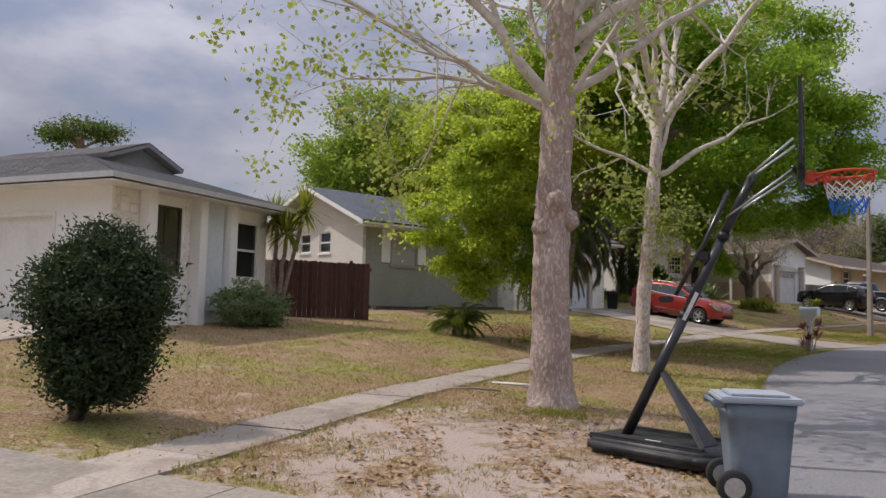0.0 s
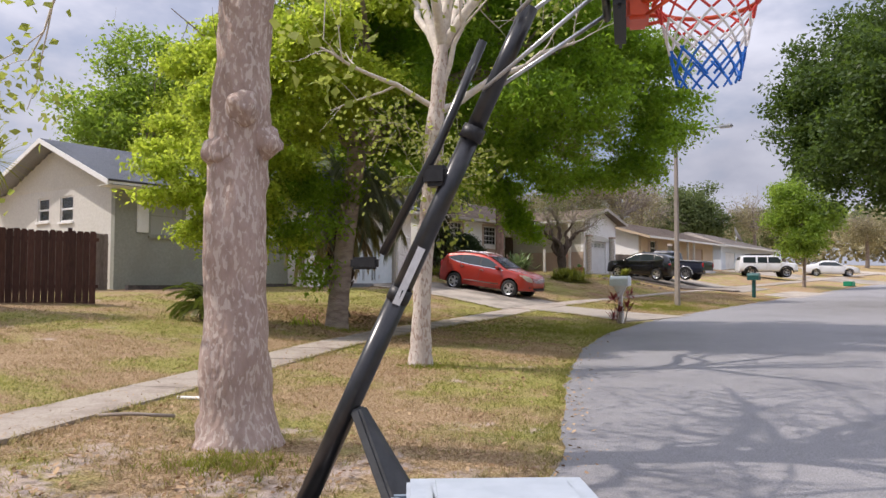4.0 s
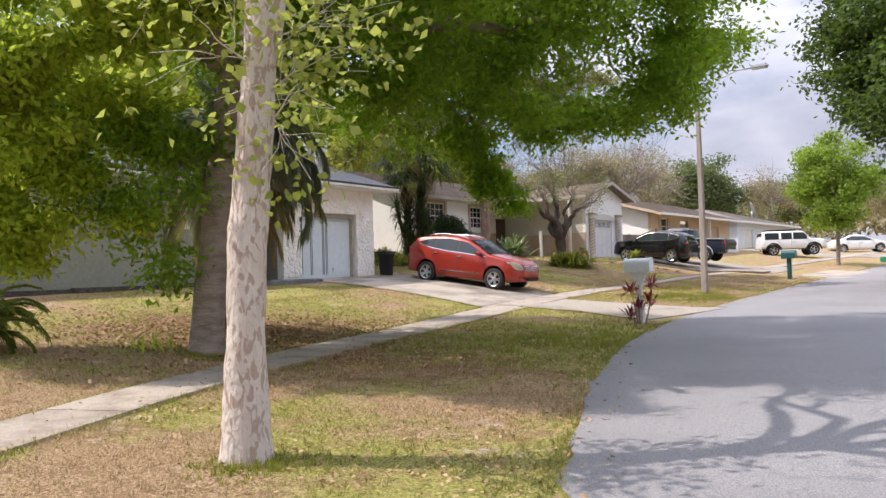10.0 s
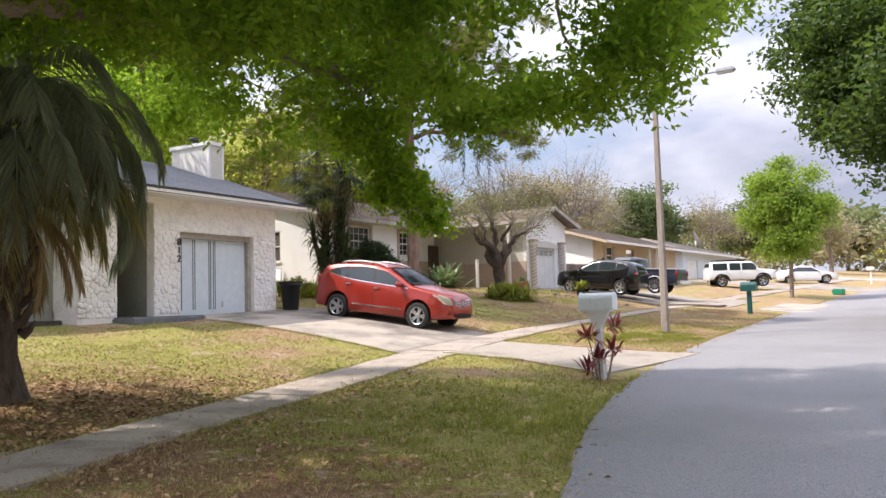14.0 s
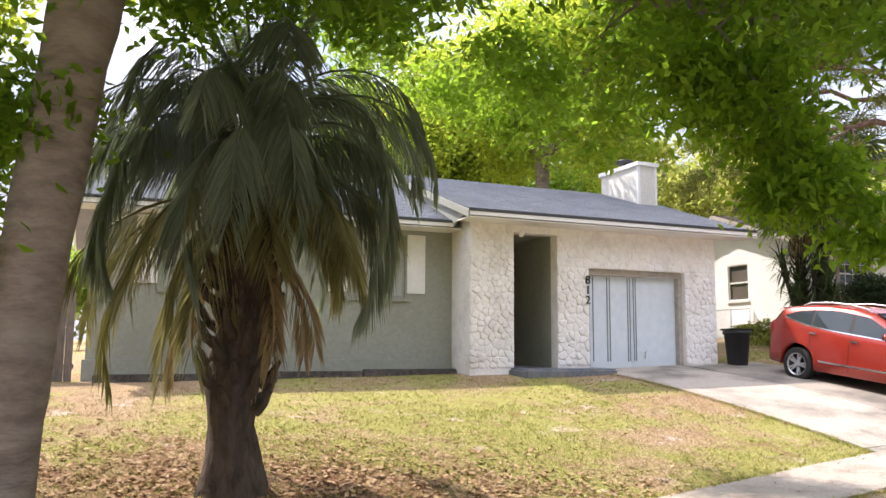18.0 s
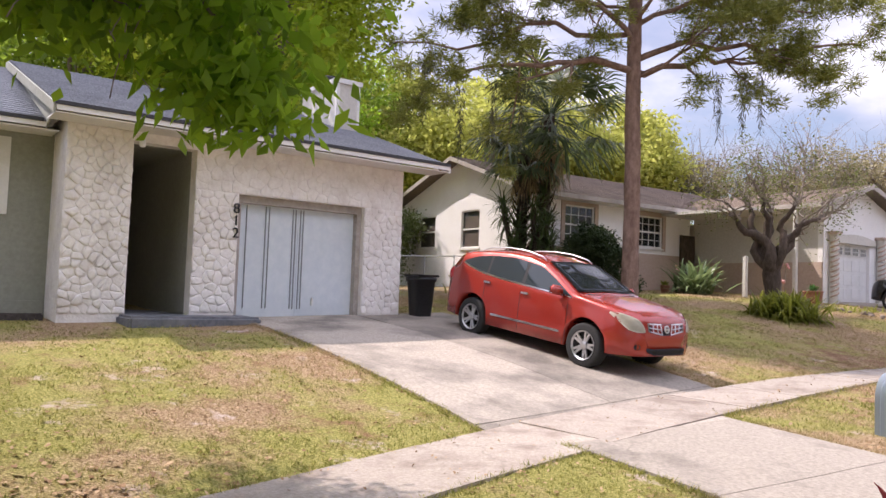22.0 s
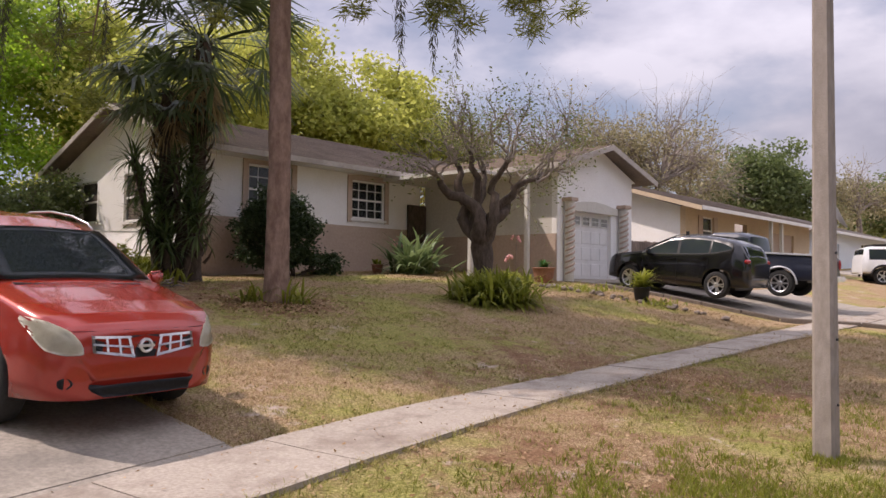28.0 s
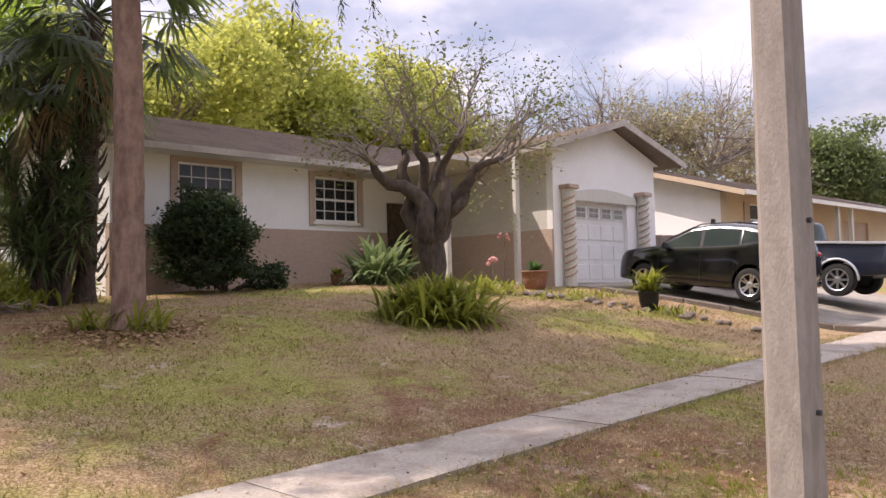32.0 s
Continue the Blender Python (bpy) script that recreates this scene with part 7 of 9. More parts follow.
        for xa, xb in P.get("pillars", ()):
            strip("window_pillar", xa, xb, lambda x, zs, zt: zs + 0.03, lambda x, zs, zt: min(zt - 0.095, fx(x, P["glasstop"])), M_BLACK, s, 0.004, 4)
        strip("window_trim", P["panes"][-1][0], P["panes"][0][1], lambda x, zs, zt: zs + 0.005, lambda x, zs, zt: zs + 0.028, M_CHROME if P.get("chrome") else M_BLACK, s, 0.008)
        # door handles, sill moulding, mirror
        for hx in P["handles"]:
            h, zs, zt, ws, w = section(hx)
            part("door_handle", bevelled(boxes((hx - 0.09, hx + 0.09, *sorted((s * (w * 0.985), s * (w + 0.03))), zs - 0.13, zs - 0.095)), 0.012), M_CHROME if P.get("chrome") else body_m, body)
        if P.get("chrome"):
            part("sill_strip", bevelled(boxes((axles[1] + R + 0.18, axles[0] - R - 0.16, *sorted((s * (fx(0, plan) - 0.004), s * (fx(0, plan) + 0.016))), 0.47, 0.505)), 0.006), M_CHROME, body, "bright side moulding")
        mx = P["mirror"]
        h, zs, zt, ws, w = section(mx)
        b = bmesh.new()
        prism(b, [(mx + 0.10, s * (w - 0.03), zs + 0.0), (mx - 0.02, s * (w + 0.0), zs + 0.0), (mx - 0.05, s * (w + 0.19), zs + 0.015), (mx + 0.05, s * (w + 0.17), zs + 0.02)], (-0.015, 0, 0.155))
        mir = part("wing_mirror", bevelled(b, 0.032, 3), body_m, body, "", True)
        part("mirror_glass", boxes((mx - 0.062, mx - 0.052, *sorted((s * (w + 0.03), s * (w + 0.17))), zs + 0.035, zs + 0.13)), M_CGLASS, mir)
        for dx in P["doors"]:
            sm = []
            for z in np.linspace(sill + 0.08, section(dx)[1] - 0.01, 8):
                h = section(dx)[0]
                y = np.interp(z, [q[1] for q in h[2:7]], [q[0] for q in h[2:7]])
                sm.append((dx, s * (y + 0.0005), z))
            tube("door_seam", sm, 0.0045, M_BLACK, body, 5)

    def top_pane(pname, xa, xb, inset, material=M_CGLASS, k=10, off=0.012):
        b, prev = bmesh.new(), None
        for x in np.linspace(xa, xb, k):
            h, zs, zt, ws, w = section(x)
            y = min(ws - inset, w * 0.955 - inset)
            row = [b.verts.new((x, yy, zt + (0.018 - 0.013 * abs(yy / max(ws * 0.62, .1)) ** 1.3 if abs(yy) < ws * 0.62 else 0.003) + off)) for yy in np.linspace(-y, y, 9)]
            if prev:
                for j in range(8):
                    b.faces.new((prev[j], prev[j + 1], row[j + 1], row[j]))
            prev = row
        bmesh.ops.solidify(b, geom=list(b.faces), thickness=0.02)
        return part(pname, b, material, body, "", True)

    top_pane("windscreen", *P["screen"], 0.09)
    if "rear" in P:
        top_pane("rear_window", *P["rear"], 0.12)
    # wheels
    tyre_me = rim_me = spoke_me = None
    for a in axles:
        for s in (-1, 1):
            b = bmesh.new()
            prof = [(R * 0.62, -0.10), (R * 0.9, -0.112), (R * 0.985, -0.09), (R, -0.05), (R, 0.05), (R * 0.985, 0.09), (R * 0.9, 0.112), (R * 0.62, 0.10)]
            turn = pose(0, 0, 0, 90, 0, 0)
            lathe(b, [(r, z) for r, z in prof], 36, turn, cap=False)
            if tyre_me is None:
                wheel = part("wheel", lathe(bmesh.new(), [(R * 0.25, -0.06), (R * 0.64, -0.06), (R * 0.66, -0.1), (R * 0.66, 0.1), (R * 0.63, 0.1), (R * 0.61, 0.03), (R * 0.2, 0.0)], 36, turn), M_BLACK, e, "", True)
                ty = part("tyre", b, M_TYRE, wheel, "", True)
                b = bmesh.new()
                lathe(b, [(R * 0.60, 0.085), (R * 0.655, 0.10), (R * 0.66, 0.112), (R * 0.60, 0.10)], 36, turn, cap=False)
                for k in range(P.get("spokes", 5)):
                    ang = k * 2 * math.pi / P.get("spokes", 5)
                    for o in ((-0.3, 0.3) if P.get("split") else (0,)):
                        m4 = turn @ pose(0, 0, 0, 0, 0, math.degrees(ang)) @ Matrix.Rotation(o * 0.6, 4, "Z")
                        vv = [(R * 0.12, -0.024, 0.075), (R * 0.12, 0.024, 0.075), (R * 0.62, 0.017 + (0.015 if not P.get("split") else 0), 0.10), (R * 0.62, -0.017, 0.10)]
                        prism(b, [m4 @ Vector(q) for q in vv], m4.to_3x3() @ Vector((0, 0, -0.025)))
                lathe(b, [(R * 0.2, 0.06), (R * 0.19, 0.09), (R * 0.1, 0.10)], 20, turn)
                rm = part("rim", b, M_RIM, wheel)
                wmaster = wheel
            else:
                b.free()
                wheel = copy_thing(wmaster, Matrix.Identity(4))
            tyre_me = 1
            # the turned axis points to -y; the outer face must look outwards
            wheel.matrix_basis = Matrix.Translation((a, s * (fx(a, plan) - 0.115), hub)) @ (pose(0, 0, 0, 0, 0, 0) if s < 0 else pose(0, 0, 0, 0, 0, 180))
    part("underbody", boxes((x0 + 0.45, x1 - 0.6, -0.62, 0.62, sill - 0.02, sill + 0.16)), M_BLACK, e)
    return e, body, section


def lump(name, c, r, material, parent, turn=(0, 0, 0), label="", sub=3):
    b = bmesh.new()
    bmesh.ops.create_icosphere(b, subdivisions=sub, radius=1)
    bmesh.ops.transform(b, matrix=pose(*c, *turn) @ Matrix.Diagonal((*r, 1)), verts=b.verts)
    return part(name, b, material, parent, label, True)


SUV = dict(top=[(2.242, 0.52), (2.233, 0.70), (2.201, 0.84), (2.123, 0.93), (1.969, 0.995), (1.677, 1.05), (1.25, 1.105), (1.05, 1.13), (0.6, 1.37), (0.2, 1.555), (-0.2, 1.635), (-0.7, 1.65), (-1.2, 1.62), (-1.65, 1.56), (-1.90, 1.475), (-2.03, 1.31), (-2.14, 1.10), (-2.21, 0.95), (-2.24, 0.58)],
           belt=[(2.223, 0.70), (1.95, 0.90), (1.2, 1.02), (0.9, 1.05), (-0.6, 1.12), (-1.15, 1.17), (-1.5, 1.24), (-1.75, 1.31), (-2.05, 1.17), (-2.24, 0.84)],
           plan=[(2.246, 0.42), (2.233, 0.56), (2.187, 0.69), (2.087, 0.785), (1.905, 0.855), (1.677, 0.89), (1.35, 0.90), (0, 0.90), (-1.35, 0.90), (-1.8, 0.885), (-2.1, 0.835), (-2.2, 0.76), (-2.24, 0.68)],
           hub=0.355, R=0.355, axles=(1.345, -1.345), sill=0.27, tumble=0.36, panes=[(-0.10, 0.98), (-1.02, -0.18), (-1.72, -1.08)], glasstop=[(1.0, 1.15), (0.2, 1.47), (-0.5, 1.545), (-1.1, 1.515), (-1.45, 1.455), (-1.72, 1.36)],
           pillars=[(-0.18, -0.10), (-1.08, -1.02)], handles=(-0.02, -0.98), mirror=0.74, doors=(0.95, -0.14, -1.06), screen=(1.02, 0.2), rear=(-2.12, -1.95), chrome=True, split=True, spokes=5)
red, rbody, rsec = car("red_suv", "red-orange compact SUV parked nose down on the driveway", (10.95, 35.82, 0.995 + 0.17), -46.0, 7.0, SUV, M_RED)


def nose(sec, y, z, x1=2.32):
    """Where the front of a body lies, x, at a place across and up."""
    for x in np.arange(x1, 1.0, -0.008):
        h = sec(x)[0][1:]
        if h[0][1] <= z <= h[-1][1] and np.interp(z, [q[1] for q in h], [q[0] for q in h]) >= abs(y):
            return float(x)
    return 1.0


def nose_panel(name, sec, corners, material, parent, off=0.006, ku=8, kv=4, label="", bulge=0.0, round_=0.0):
    """A panel that lies on the curved front between four corners (y, z)."""
    b, rows = bmesh.new(), []
    c = [Vector((*q, 0)) for q in corners]
    for i in range(ku + 1):
        row = []
        for j in range(kv + 1):
            a, t = i / ku, j / kv
            if round_:
                a, t = 0.5 + (a - 0.5) * (1 - round_ * (2 * t - 1) ** 2), 0.5 + (t - 0.5) * (1 - round_ * (2 * i / ku - 1) ** 2)
            p = c[0].lerp(c[1], a).lerp(c[3].lerp(c[2], a), t)
            swell = bulge * (1 - (2 * a - 1) ** 2) * (1 - (2 * t - 1) ** 2)
            row.append(b.verts.new((nose(sec, p.x, p.y) + off + swell, p.x, p.y)))
        rows.append(row)
    for r, q in zip(rows, rows[1:]):
        for k in range(kv):
            b.faces.new((r[k], q[k], q[k + 1], r[k + 1]))
    bmesh.ops.solidify(b, geom=list(b.faces), thickness=0.012)
    return part(name, b, material, parent, label, True)


M_BRIGHT = mat("satin_chrome", (0.6, 0.61, 0.63), (0.66, 0.67, 0.69), 10, 0.3, metal=0.55)
for s in (-1, 1):
    nose_panel("headlight", rsec, [(s * 0.50, 0.70), (s * 0.80, 0.715), (s * 0.868, 1.0), (s * 0.60, 0.90)], M_LENS, rbody, 0.008, 12, 8, "hazed yellowish headlight", 0.012, 0.18)
    nose_panel("fog_lamp", rsec, [(s * 0.60, 0.44), (s * 0.71, 0.44), (s * 0.71, 0.53), (s * 0.60, 0.53)], M_BLACK, rbody, 0.004, 6, 6, "", 0, 0.3)
    tube("roof_rail", [(x, s * (0.60 - 0.04 * (x > 0.1)), z) for x, z in ((0.1, 1.575), (0.0, 1.63), (-0.35, 1.685), (-0.8, 1.695), (-1.3, 1.65), (-1.48, 1.585))], 0.013, M_BRIGHT, rbody, 8, "bright roof rail")
    lump("tail_lamp", (-2.06, s * 0.775, 1.06), (0.11, 0.075, 0.16), M_TAIL, rbody)
    nose_panel("grille_mesh", rsec, [(s * 0.10, 0.675), (s * 0.44, 0.735), (s * 0.44, 0.845), (s * 0.14, 0.835)], M_BLACK, rbody, 0.003, 6, 3)
    for q in ([(0.10, 0.665), (0.46, 0.725), (0.46, 0.745), (0.10, 0.69)], [(0.13, 0.825), (0.46, 0.835), (0.46, 0.855), (0.13, 0.845)], [(0.115, 0.745), (0.46, 0.783), (0.46, 0.798), (0.115, 0.762)],
              [(0.10, 0.675), (0.125, 0.675), (0.165, 0.845), (0.14, 0.845)], [(0.215, 0.695), (0.235, 0.695), (0.25, 0.845), (0.23, 0.845)], [(0.325, 0.715), (0.345, 0.715), (0.355, 0.845), (0.335, 0.845)], [(0.44, 0.725), (0.465, 0.725), (0.465, 0.855), (0.44, 0.855)]):
        nose_panel("grille_bar", rsec, [(s * a, z) for a, z in q], M_BRIGHT, rbody, 0.014, 4, 1, "bright grille bar")
part("grille_badge", lathe(bmesh.new(), [(0.062, 0), (0.062, 0.02), (0.045, 0.026), (0.04, 0.02), (0.04, 0.0)], 24, Matrix.Translation((nose(rsec, 0, 0.765) + 0.008, 0, 0.76)) @ pose(0, 0, 0, 0, 82, 0), cap=False), M_BRIGHT, rbody)
part("badge_bar", boxes((nose(rsec, 0, 0.765) + 0.01, nose(rsec, 0, 0.765) + 0.03, -0.075, 0.075, 0.75, 0.77)), M_BRIGHT, rbody)
nose_panel("badge_backing", rsec, [(-0.09, 0.665), (0.09, 0.665), (0.13, 0.845), (-0.13, 0.845)], M_BLACK, rbody, 0.004, 4, 4)
nose_panel("lower_intake", rsec, [(-0.42, 0.375), (0.42, 0.375), (0.52, 0.48), (-0.52, 0.48)], M_BLACK, rbody, 0.004, 12, 3, "", 0, 0.08)
nose_panel("bonnet_seam", rsec, [(-0.60, 0.885), (0.60, 0.885), (0.60, 0.891), (-0.60, 0.891)], M_BLACK, rbody, 0.002, 16, 1)
part("wiper_cowl", bevelled(boxes((1.02, 1.12, -0.6, 0.6, 1.118, 1.134)), 0.006), M_BLACK, rbody)
part("rear_spoiler", bevelled(boxes((-2.09, -1.84, -0.54, 0.54, 1.465, 1.50)), 0.015), M_RED, rbody)

SPORT = dict(SUV, panes=[(-0.1, 0.98), (-1.05, -0.18), (-1.7, -1.12)], split=True, chrome=False)
b39 = 39 + 90
blk, bbody, _ = car("black_suv", "black compact SUV parked nose in before the garage", (*uv(39, 48.98, 21.95), land1(*uv(39, 48.98, 21.95)) + 0.08), b39, -4.5, SPORT, M_BLKP)
blk.matrix_world = blk.matrix_world @ Matrix.Translation((0.1, 0, 0)) @ Matrix.Diagonal((0.94, 1, 1, 1))
for s in (-1, 1):
    lump("tail_lamp", (-2.12, s * 0.70, 1.02), (0.08, 0.16, 0.07), M_TAIL, bbody)
    tube("roof_rail", [(x, s * 0.60, z) for x, z in ((0.15, 1.57), (0.0, 1.63), (-0.9, 1.68), (-1.5, 1.62))], 0.016, M_BLACK, bbody, 8)
    part("crossbar_foot", boxes((-0.32, -0.24, s * 0.6 - 0.03, s * 0.6 + 0.03, 1.64, 1.74)), M_BLACK, bbody)

TRUCK = dict(top=[(2.72, 0.6), (2.70, 0.85), (2.6, 1.0), (2.2, 1.09), (1.5, 1.15), (1.3, 1.18), (0.75, 1.66), (0.45, 1.78), (-0.3, 1.80), (-0.62, 1.72), (-0.74, 1.22), (-0.78, 1.20), (-2.6, 1.20), (-2.66, 1.15), (-2.70, 0.6)],
             belt=[(2.7, 0.8), (2.0, 1.02), (1.2, 1.1), (-0.7, 1.14), (-0.8, 1.12), (-2.7, 1.1)], plan=[(2.72, 0.72), (2.5, 0.88), (1.9, 0.94), (-2.6, 0.94), (-2.7, 0.90)],
             hub=0.38, R=0.38, axles=(1.75, -1.6), sill=0.45, tumble=0.22, panes=[(-0.1, 1.15), (-0.6, -0.2)], glasstop=[(1.2, 1.2), (0.6, 1.6), (-0.5, 1.66), (-0.7, 1.6)], handles=(0.0,), mirror=1.0, doors=(1.15, -0.14, -0.72), screen=(1.28, 0.5), spokes=8)
trk, tbody, _ = car("pickup_truck", "dark blue pickup truck parked nose in beside the black SUV", (*uv(39, 51.85, 21.7), land1(*uv(39, 51.85, 21.7)) + 0.1), b39, -3.5, TRUCK, M_NAVY)
part("bed_floor", boxes((-2.6, -0.85, -0.78, 0.78, 1.205, 1.225)), M_BLACK, tbody)
for s in (-1, 1):
    part("bed_rail", bevelled(boxes((-2.64, -0.8, s * 0.88 - 0.06, s * 0.88 + 0.06, 1.19, 1.25)), 0.015), M_SILV, tbody)
    lump("tail_lamp", (-2.66, s * 0.86, 0.98), (0.06, 0.07, 0.16), M_TAIL, tbody)
    tube("arch_trim", [(-1.6 + 0.47 * math.cos(q), s * 0.955, 0.38 + 0.47 * math.sin(q)) for q in np.linspace(0, math.pi, 14)], 0.028, M_SILV, tbody, 6, "pale wheel-arch trim")
part("rear_bumper", bevelled(boxes((-2.86, -2.68, -0.9, 0.9, 0.5, 0.66)), 0.03), M_CHROME, tbody)

BOXY = dict(SUV, top=[(2.25, 0.55), (2.22, 0.9), (2.1, 1.12), (1.3, 1.2), (1.1, 1.24), (0.8, 1.62), (0.65, 1.74), (-1.7, 1.76), (-2.05, 1.66), (-2.16, 1.2), (-2.2, 0.6)], belt=[(2.2, 0.9), (1.2, 1.12), (-2.2, 1.15)],
            plan=[(2.25, 0.75), (2.0, 0.9), (-2.0, 0.92), (-2.2, 0.86)], hub=0.39, R=0.39, sill=0.48, panes=[(0.0, 1.0), (-0.8, -0.08), (-1.9, -0.95)], glasstop=[(1.1, 1.3), (0.7, 1.62), (-2, 1.62)], chrome=False, split=False, tumble=0.2, screen=(1.06, 0.75), rear=(-2.12, -2.06), mirror=0.9)
wx, wy = 40.6, 59.0
wht, wbody, _ = car("white_suv", "boxy white off-road SUV with black trim parked in a driveway", (wx, wy, land1(wx, wy) + 0.05), -22, 0, BOXY, M_WHTP)
part("roof_rack", bevelled(boxes((-1.7, 0.3, -0.6, 0.6, 1.79, 1.85)), 0.02), M_BLACK, wbody)
for a in (1.345, -1.345):
    for s in (-1, 1):
        tube("arch_trim", [(a + 0.5 * math.cos(q), s * 0.92, 0.39 + 0.5 * math.sin(q)) for q in np.linspace(0, math.pi, 12)], 0.05, M_BLACK, wbody, 6)
for s in (-1, 1):
    lump("headlight", (2.18, s * 0.62, 0.98), (0.05, 0.12, 0.1), M_LENS, wbody)
SEDAN = dict(SUV, top=[(2.3, 0.5), (2.26, 0.66), (2.0, 0.8), (1.2, 0.95), (1.0, 0.98), (0.3, 1.36), (-0.2, 1.44), (-0.8, 1.41), (-1.5, 1.12), (-2.1, 1.02), (-2.28, 0.92), (-2.32, 0.5)], belt=[(2.2, 0.7), (1, 0.9), (-1.4, 0.98), (-2.3, 0.9)], hub=0.32, R=0.32, sill=0.22, panes=[(-0.1, 0.9), (-1.1, -0.16)], glasstop=[(0.9, 0.98), (0.3, 1.27), (-0.7, 1.31), (-1.2, 1.1)], rear=(-1.45, -0.9), screen=(0.95, 0.35), chrome=False)
car("white_sedan", "white sedan parked across a far driveway", (51.5, 65.0, land1(51.5, 65.0) + 0.04), -30, 0, SEDAN, M_WHTP)

# ---- things in the verge and yards ----
# the portable basketball stand
M_POLYBASE = mat("moulded_black_base", (0.014, 0.015, 0.017), (0.03, 0.032, 0.035), 12, 0.5, stain=(0.07, 0.065, 0.06), sscale=5, samt=0.4)
M_ORANGE = mat("orange_red_rim", (0.70, 0.10, 0.03), (0.62, 0.08, 0.025), 20, 0.35)
M_NETW = mat("white_net_cord", (0.75, 0.73, 0.72), (0.8, 0.78, 0.77), 20, 0.8)
M_NETB = mat("blue_net_cord", (0.02, 0.14, 0.55), (0.03, 0.18, 0.62), 20, 0.8)
M_NETR = mat("red_net_cord", (0.62, 0.06, 0.05), (0.66, 0.08, 0.06), 20, 0.8)
M_LABEL = mat("faded_paper_label", (0.62, 0.62, 0.62), (0.74, 0.74, 0.74), 30, 0.5)
M_CLEAR = glass_mat("backboard_acrylic", (0.55, 0.58, 0.6), 0.08, 0.35)
hz = land1(1.9, 7.4)
hoop = thing("basketball_stand", "black portable basketball stand with red rim beside the street", "basketball hoop", (1.87, 7.78, hz), -26.0)
# local: x towards the street (the way the rim faces), y along it
hb = bmesh.new()
prism(hb, [(-0.16, -0.46, 0.02), (0.95, -0.5, 0.02), (1.16, -0.32, 0.02), (1.18, 0.28, 0.02), (0.95, 0.46, 0.02), (-0.16, 0.42, 0.02), (-0.28, 0.25, 0.02), (-0.28, -0.28, 0.02)], (0, 0, 0.15))
base = part("base", bevelled(hb, 0.045, 3), M_POLYBASE, hoop, "scuffed black water-filled base", True)
base.matrix_basis = Matrix.Rotation(radians(-20), 4, "Z")
part("base_label", boxes((0.3, 0.46, -0.34, -0.16, 0.171, 0.175)), M_LABEL, hoop).matrix_basis = Matrix.Rotation(radians(-20), 4, "Z")
for y in (-0.36, 0.36):
    part("base_ridge", bevelled(boxes((-0.2, 1.0, y - 0.05, y + 0.05, 0.15, 0.2)), 0.02), M_POLYBASE, hoop).matrix_basis = Matrix.Rotation(radians(-20), 4, "Z")
P0, P1 = np.array([-0.02, 0.0, 0.15]), np.array([1.17, 0.0, 2.70])
ax = P1 - P0
at = lambda k, off=0.0, yy=0.0: P0 + ax * k + np.array([-0.906, 0, 0.423]) * off + np.array([0, yy, 0])
tube("lower_pole", [at(0), at(0.24), at(0.48)], 0.052, M_BLACKM, hoop, 16)
tube("middle_pole", [at(0.46), at(0.6), at(0.78)], 0.046, M_BLACKM, hoop, 16)
tube("upper_pole", [at(0.76), at(0.9), at(1.0)], 0.042, M_BLACKM, hoop, 16)
for k in (0.47, 0.77):
    tube("collar", [at(k - 0.012), at(k + 0.012)], 0.056, M_BLACK, hoop, 16)
brb = bmesh.new()
prism(brb, [tuple(at(0.27, -0.06, -0.05)), tuple(at(0.27, -0.06, 0.05)), (0.88, -0.17, 0.17), (0.78, -0.45, 0.17)], (-0.05, 0, -0.02))
part("brace", bevelled(brb, 0.012, 2), M_POLYBASE, hoop, "wedge-shaped rear brace")
tube("actuator_rod", [at(0.52, 0.16), at(0.72, 0.13), at(0.92, 0.14)], 0.022, M_BLACKM, hoop, 10)
part("actuator_bracket", bevelled(boxes((-0.06, 0.06, -0.06, 0.06, -0.05, 0.05)), 0.02), M_BLACK, hoop).matrix_basis = Matrix.Translation(at(0.68, 0.07))
part("crank_handle", bevelled(boxes((-0.12, 0.02, -0.02, 0.02, -0.03, 0.03)), 0.012), M_BLACK, hoop).matrix_basis = Matrix.Translation(at(0.5, 0.18))
lab = bmesh.new()
prism(lab, [tuple(at(0.455, 0.0, -0.056)), tuple(at(0.455, -0.035, -0.045)), tuple(at(0.56, -0.035, -0.04)), tuple(at(0.56, 0.0, -0.051))], (0, -0.003, 0))
part("pole_label", lab, M_LABEL, hoop, "white warning label")
for s in (-1, 1):
    tube("upper_arm", [at(0.98, 0.03, s * 0.05), np.array([1.52, s * 0.18, 2.98])], 0.011, M_STEEL, hoop, 8)
    tube("lower_arm", [at(0.84, 0.03, s * 0.05), np.array([1.52, s * 0.18, 2.70])], 0.010, M_STEEL, hoop, 8)
tube("cross_bar", [(1.52, -0.24, 2.70), (1.52, 0.24, 2.70)], 0.02, M_BLACKM, hoop, 8)
bz = 2.66
bo = bmesh.new()
wall_v(bo, -0.56, 0.56, 1.57, 1.60, bz + 0.02, bz + 0.78, [(-0.53, 0.53, bz + 0.05, bz + 0.75)])
part("board_frame", bo, M_BLACKM, hoop)
part("backboard", boxes((1.578, 1.592, -0.53, 0.53, bz + 0.05, bz + 0.75)), M_CLEAR, hoop, "clear acrylic backboard")
part("board_skirt", bevelled(boxes((1.555, 1.61, -0.30, 0.30, bz - 0.10, bz + 0.16)), 0.02), M_BLACK, hoop)
part("rim_bracket", bevelled(boxes((1.61, 1.71, -0.09, 0.09, bz - 0.08, bz + 0.03)), 0.015), M_ORANGE, hoop)
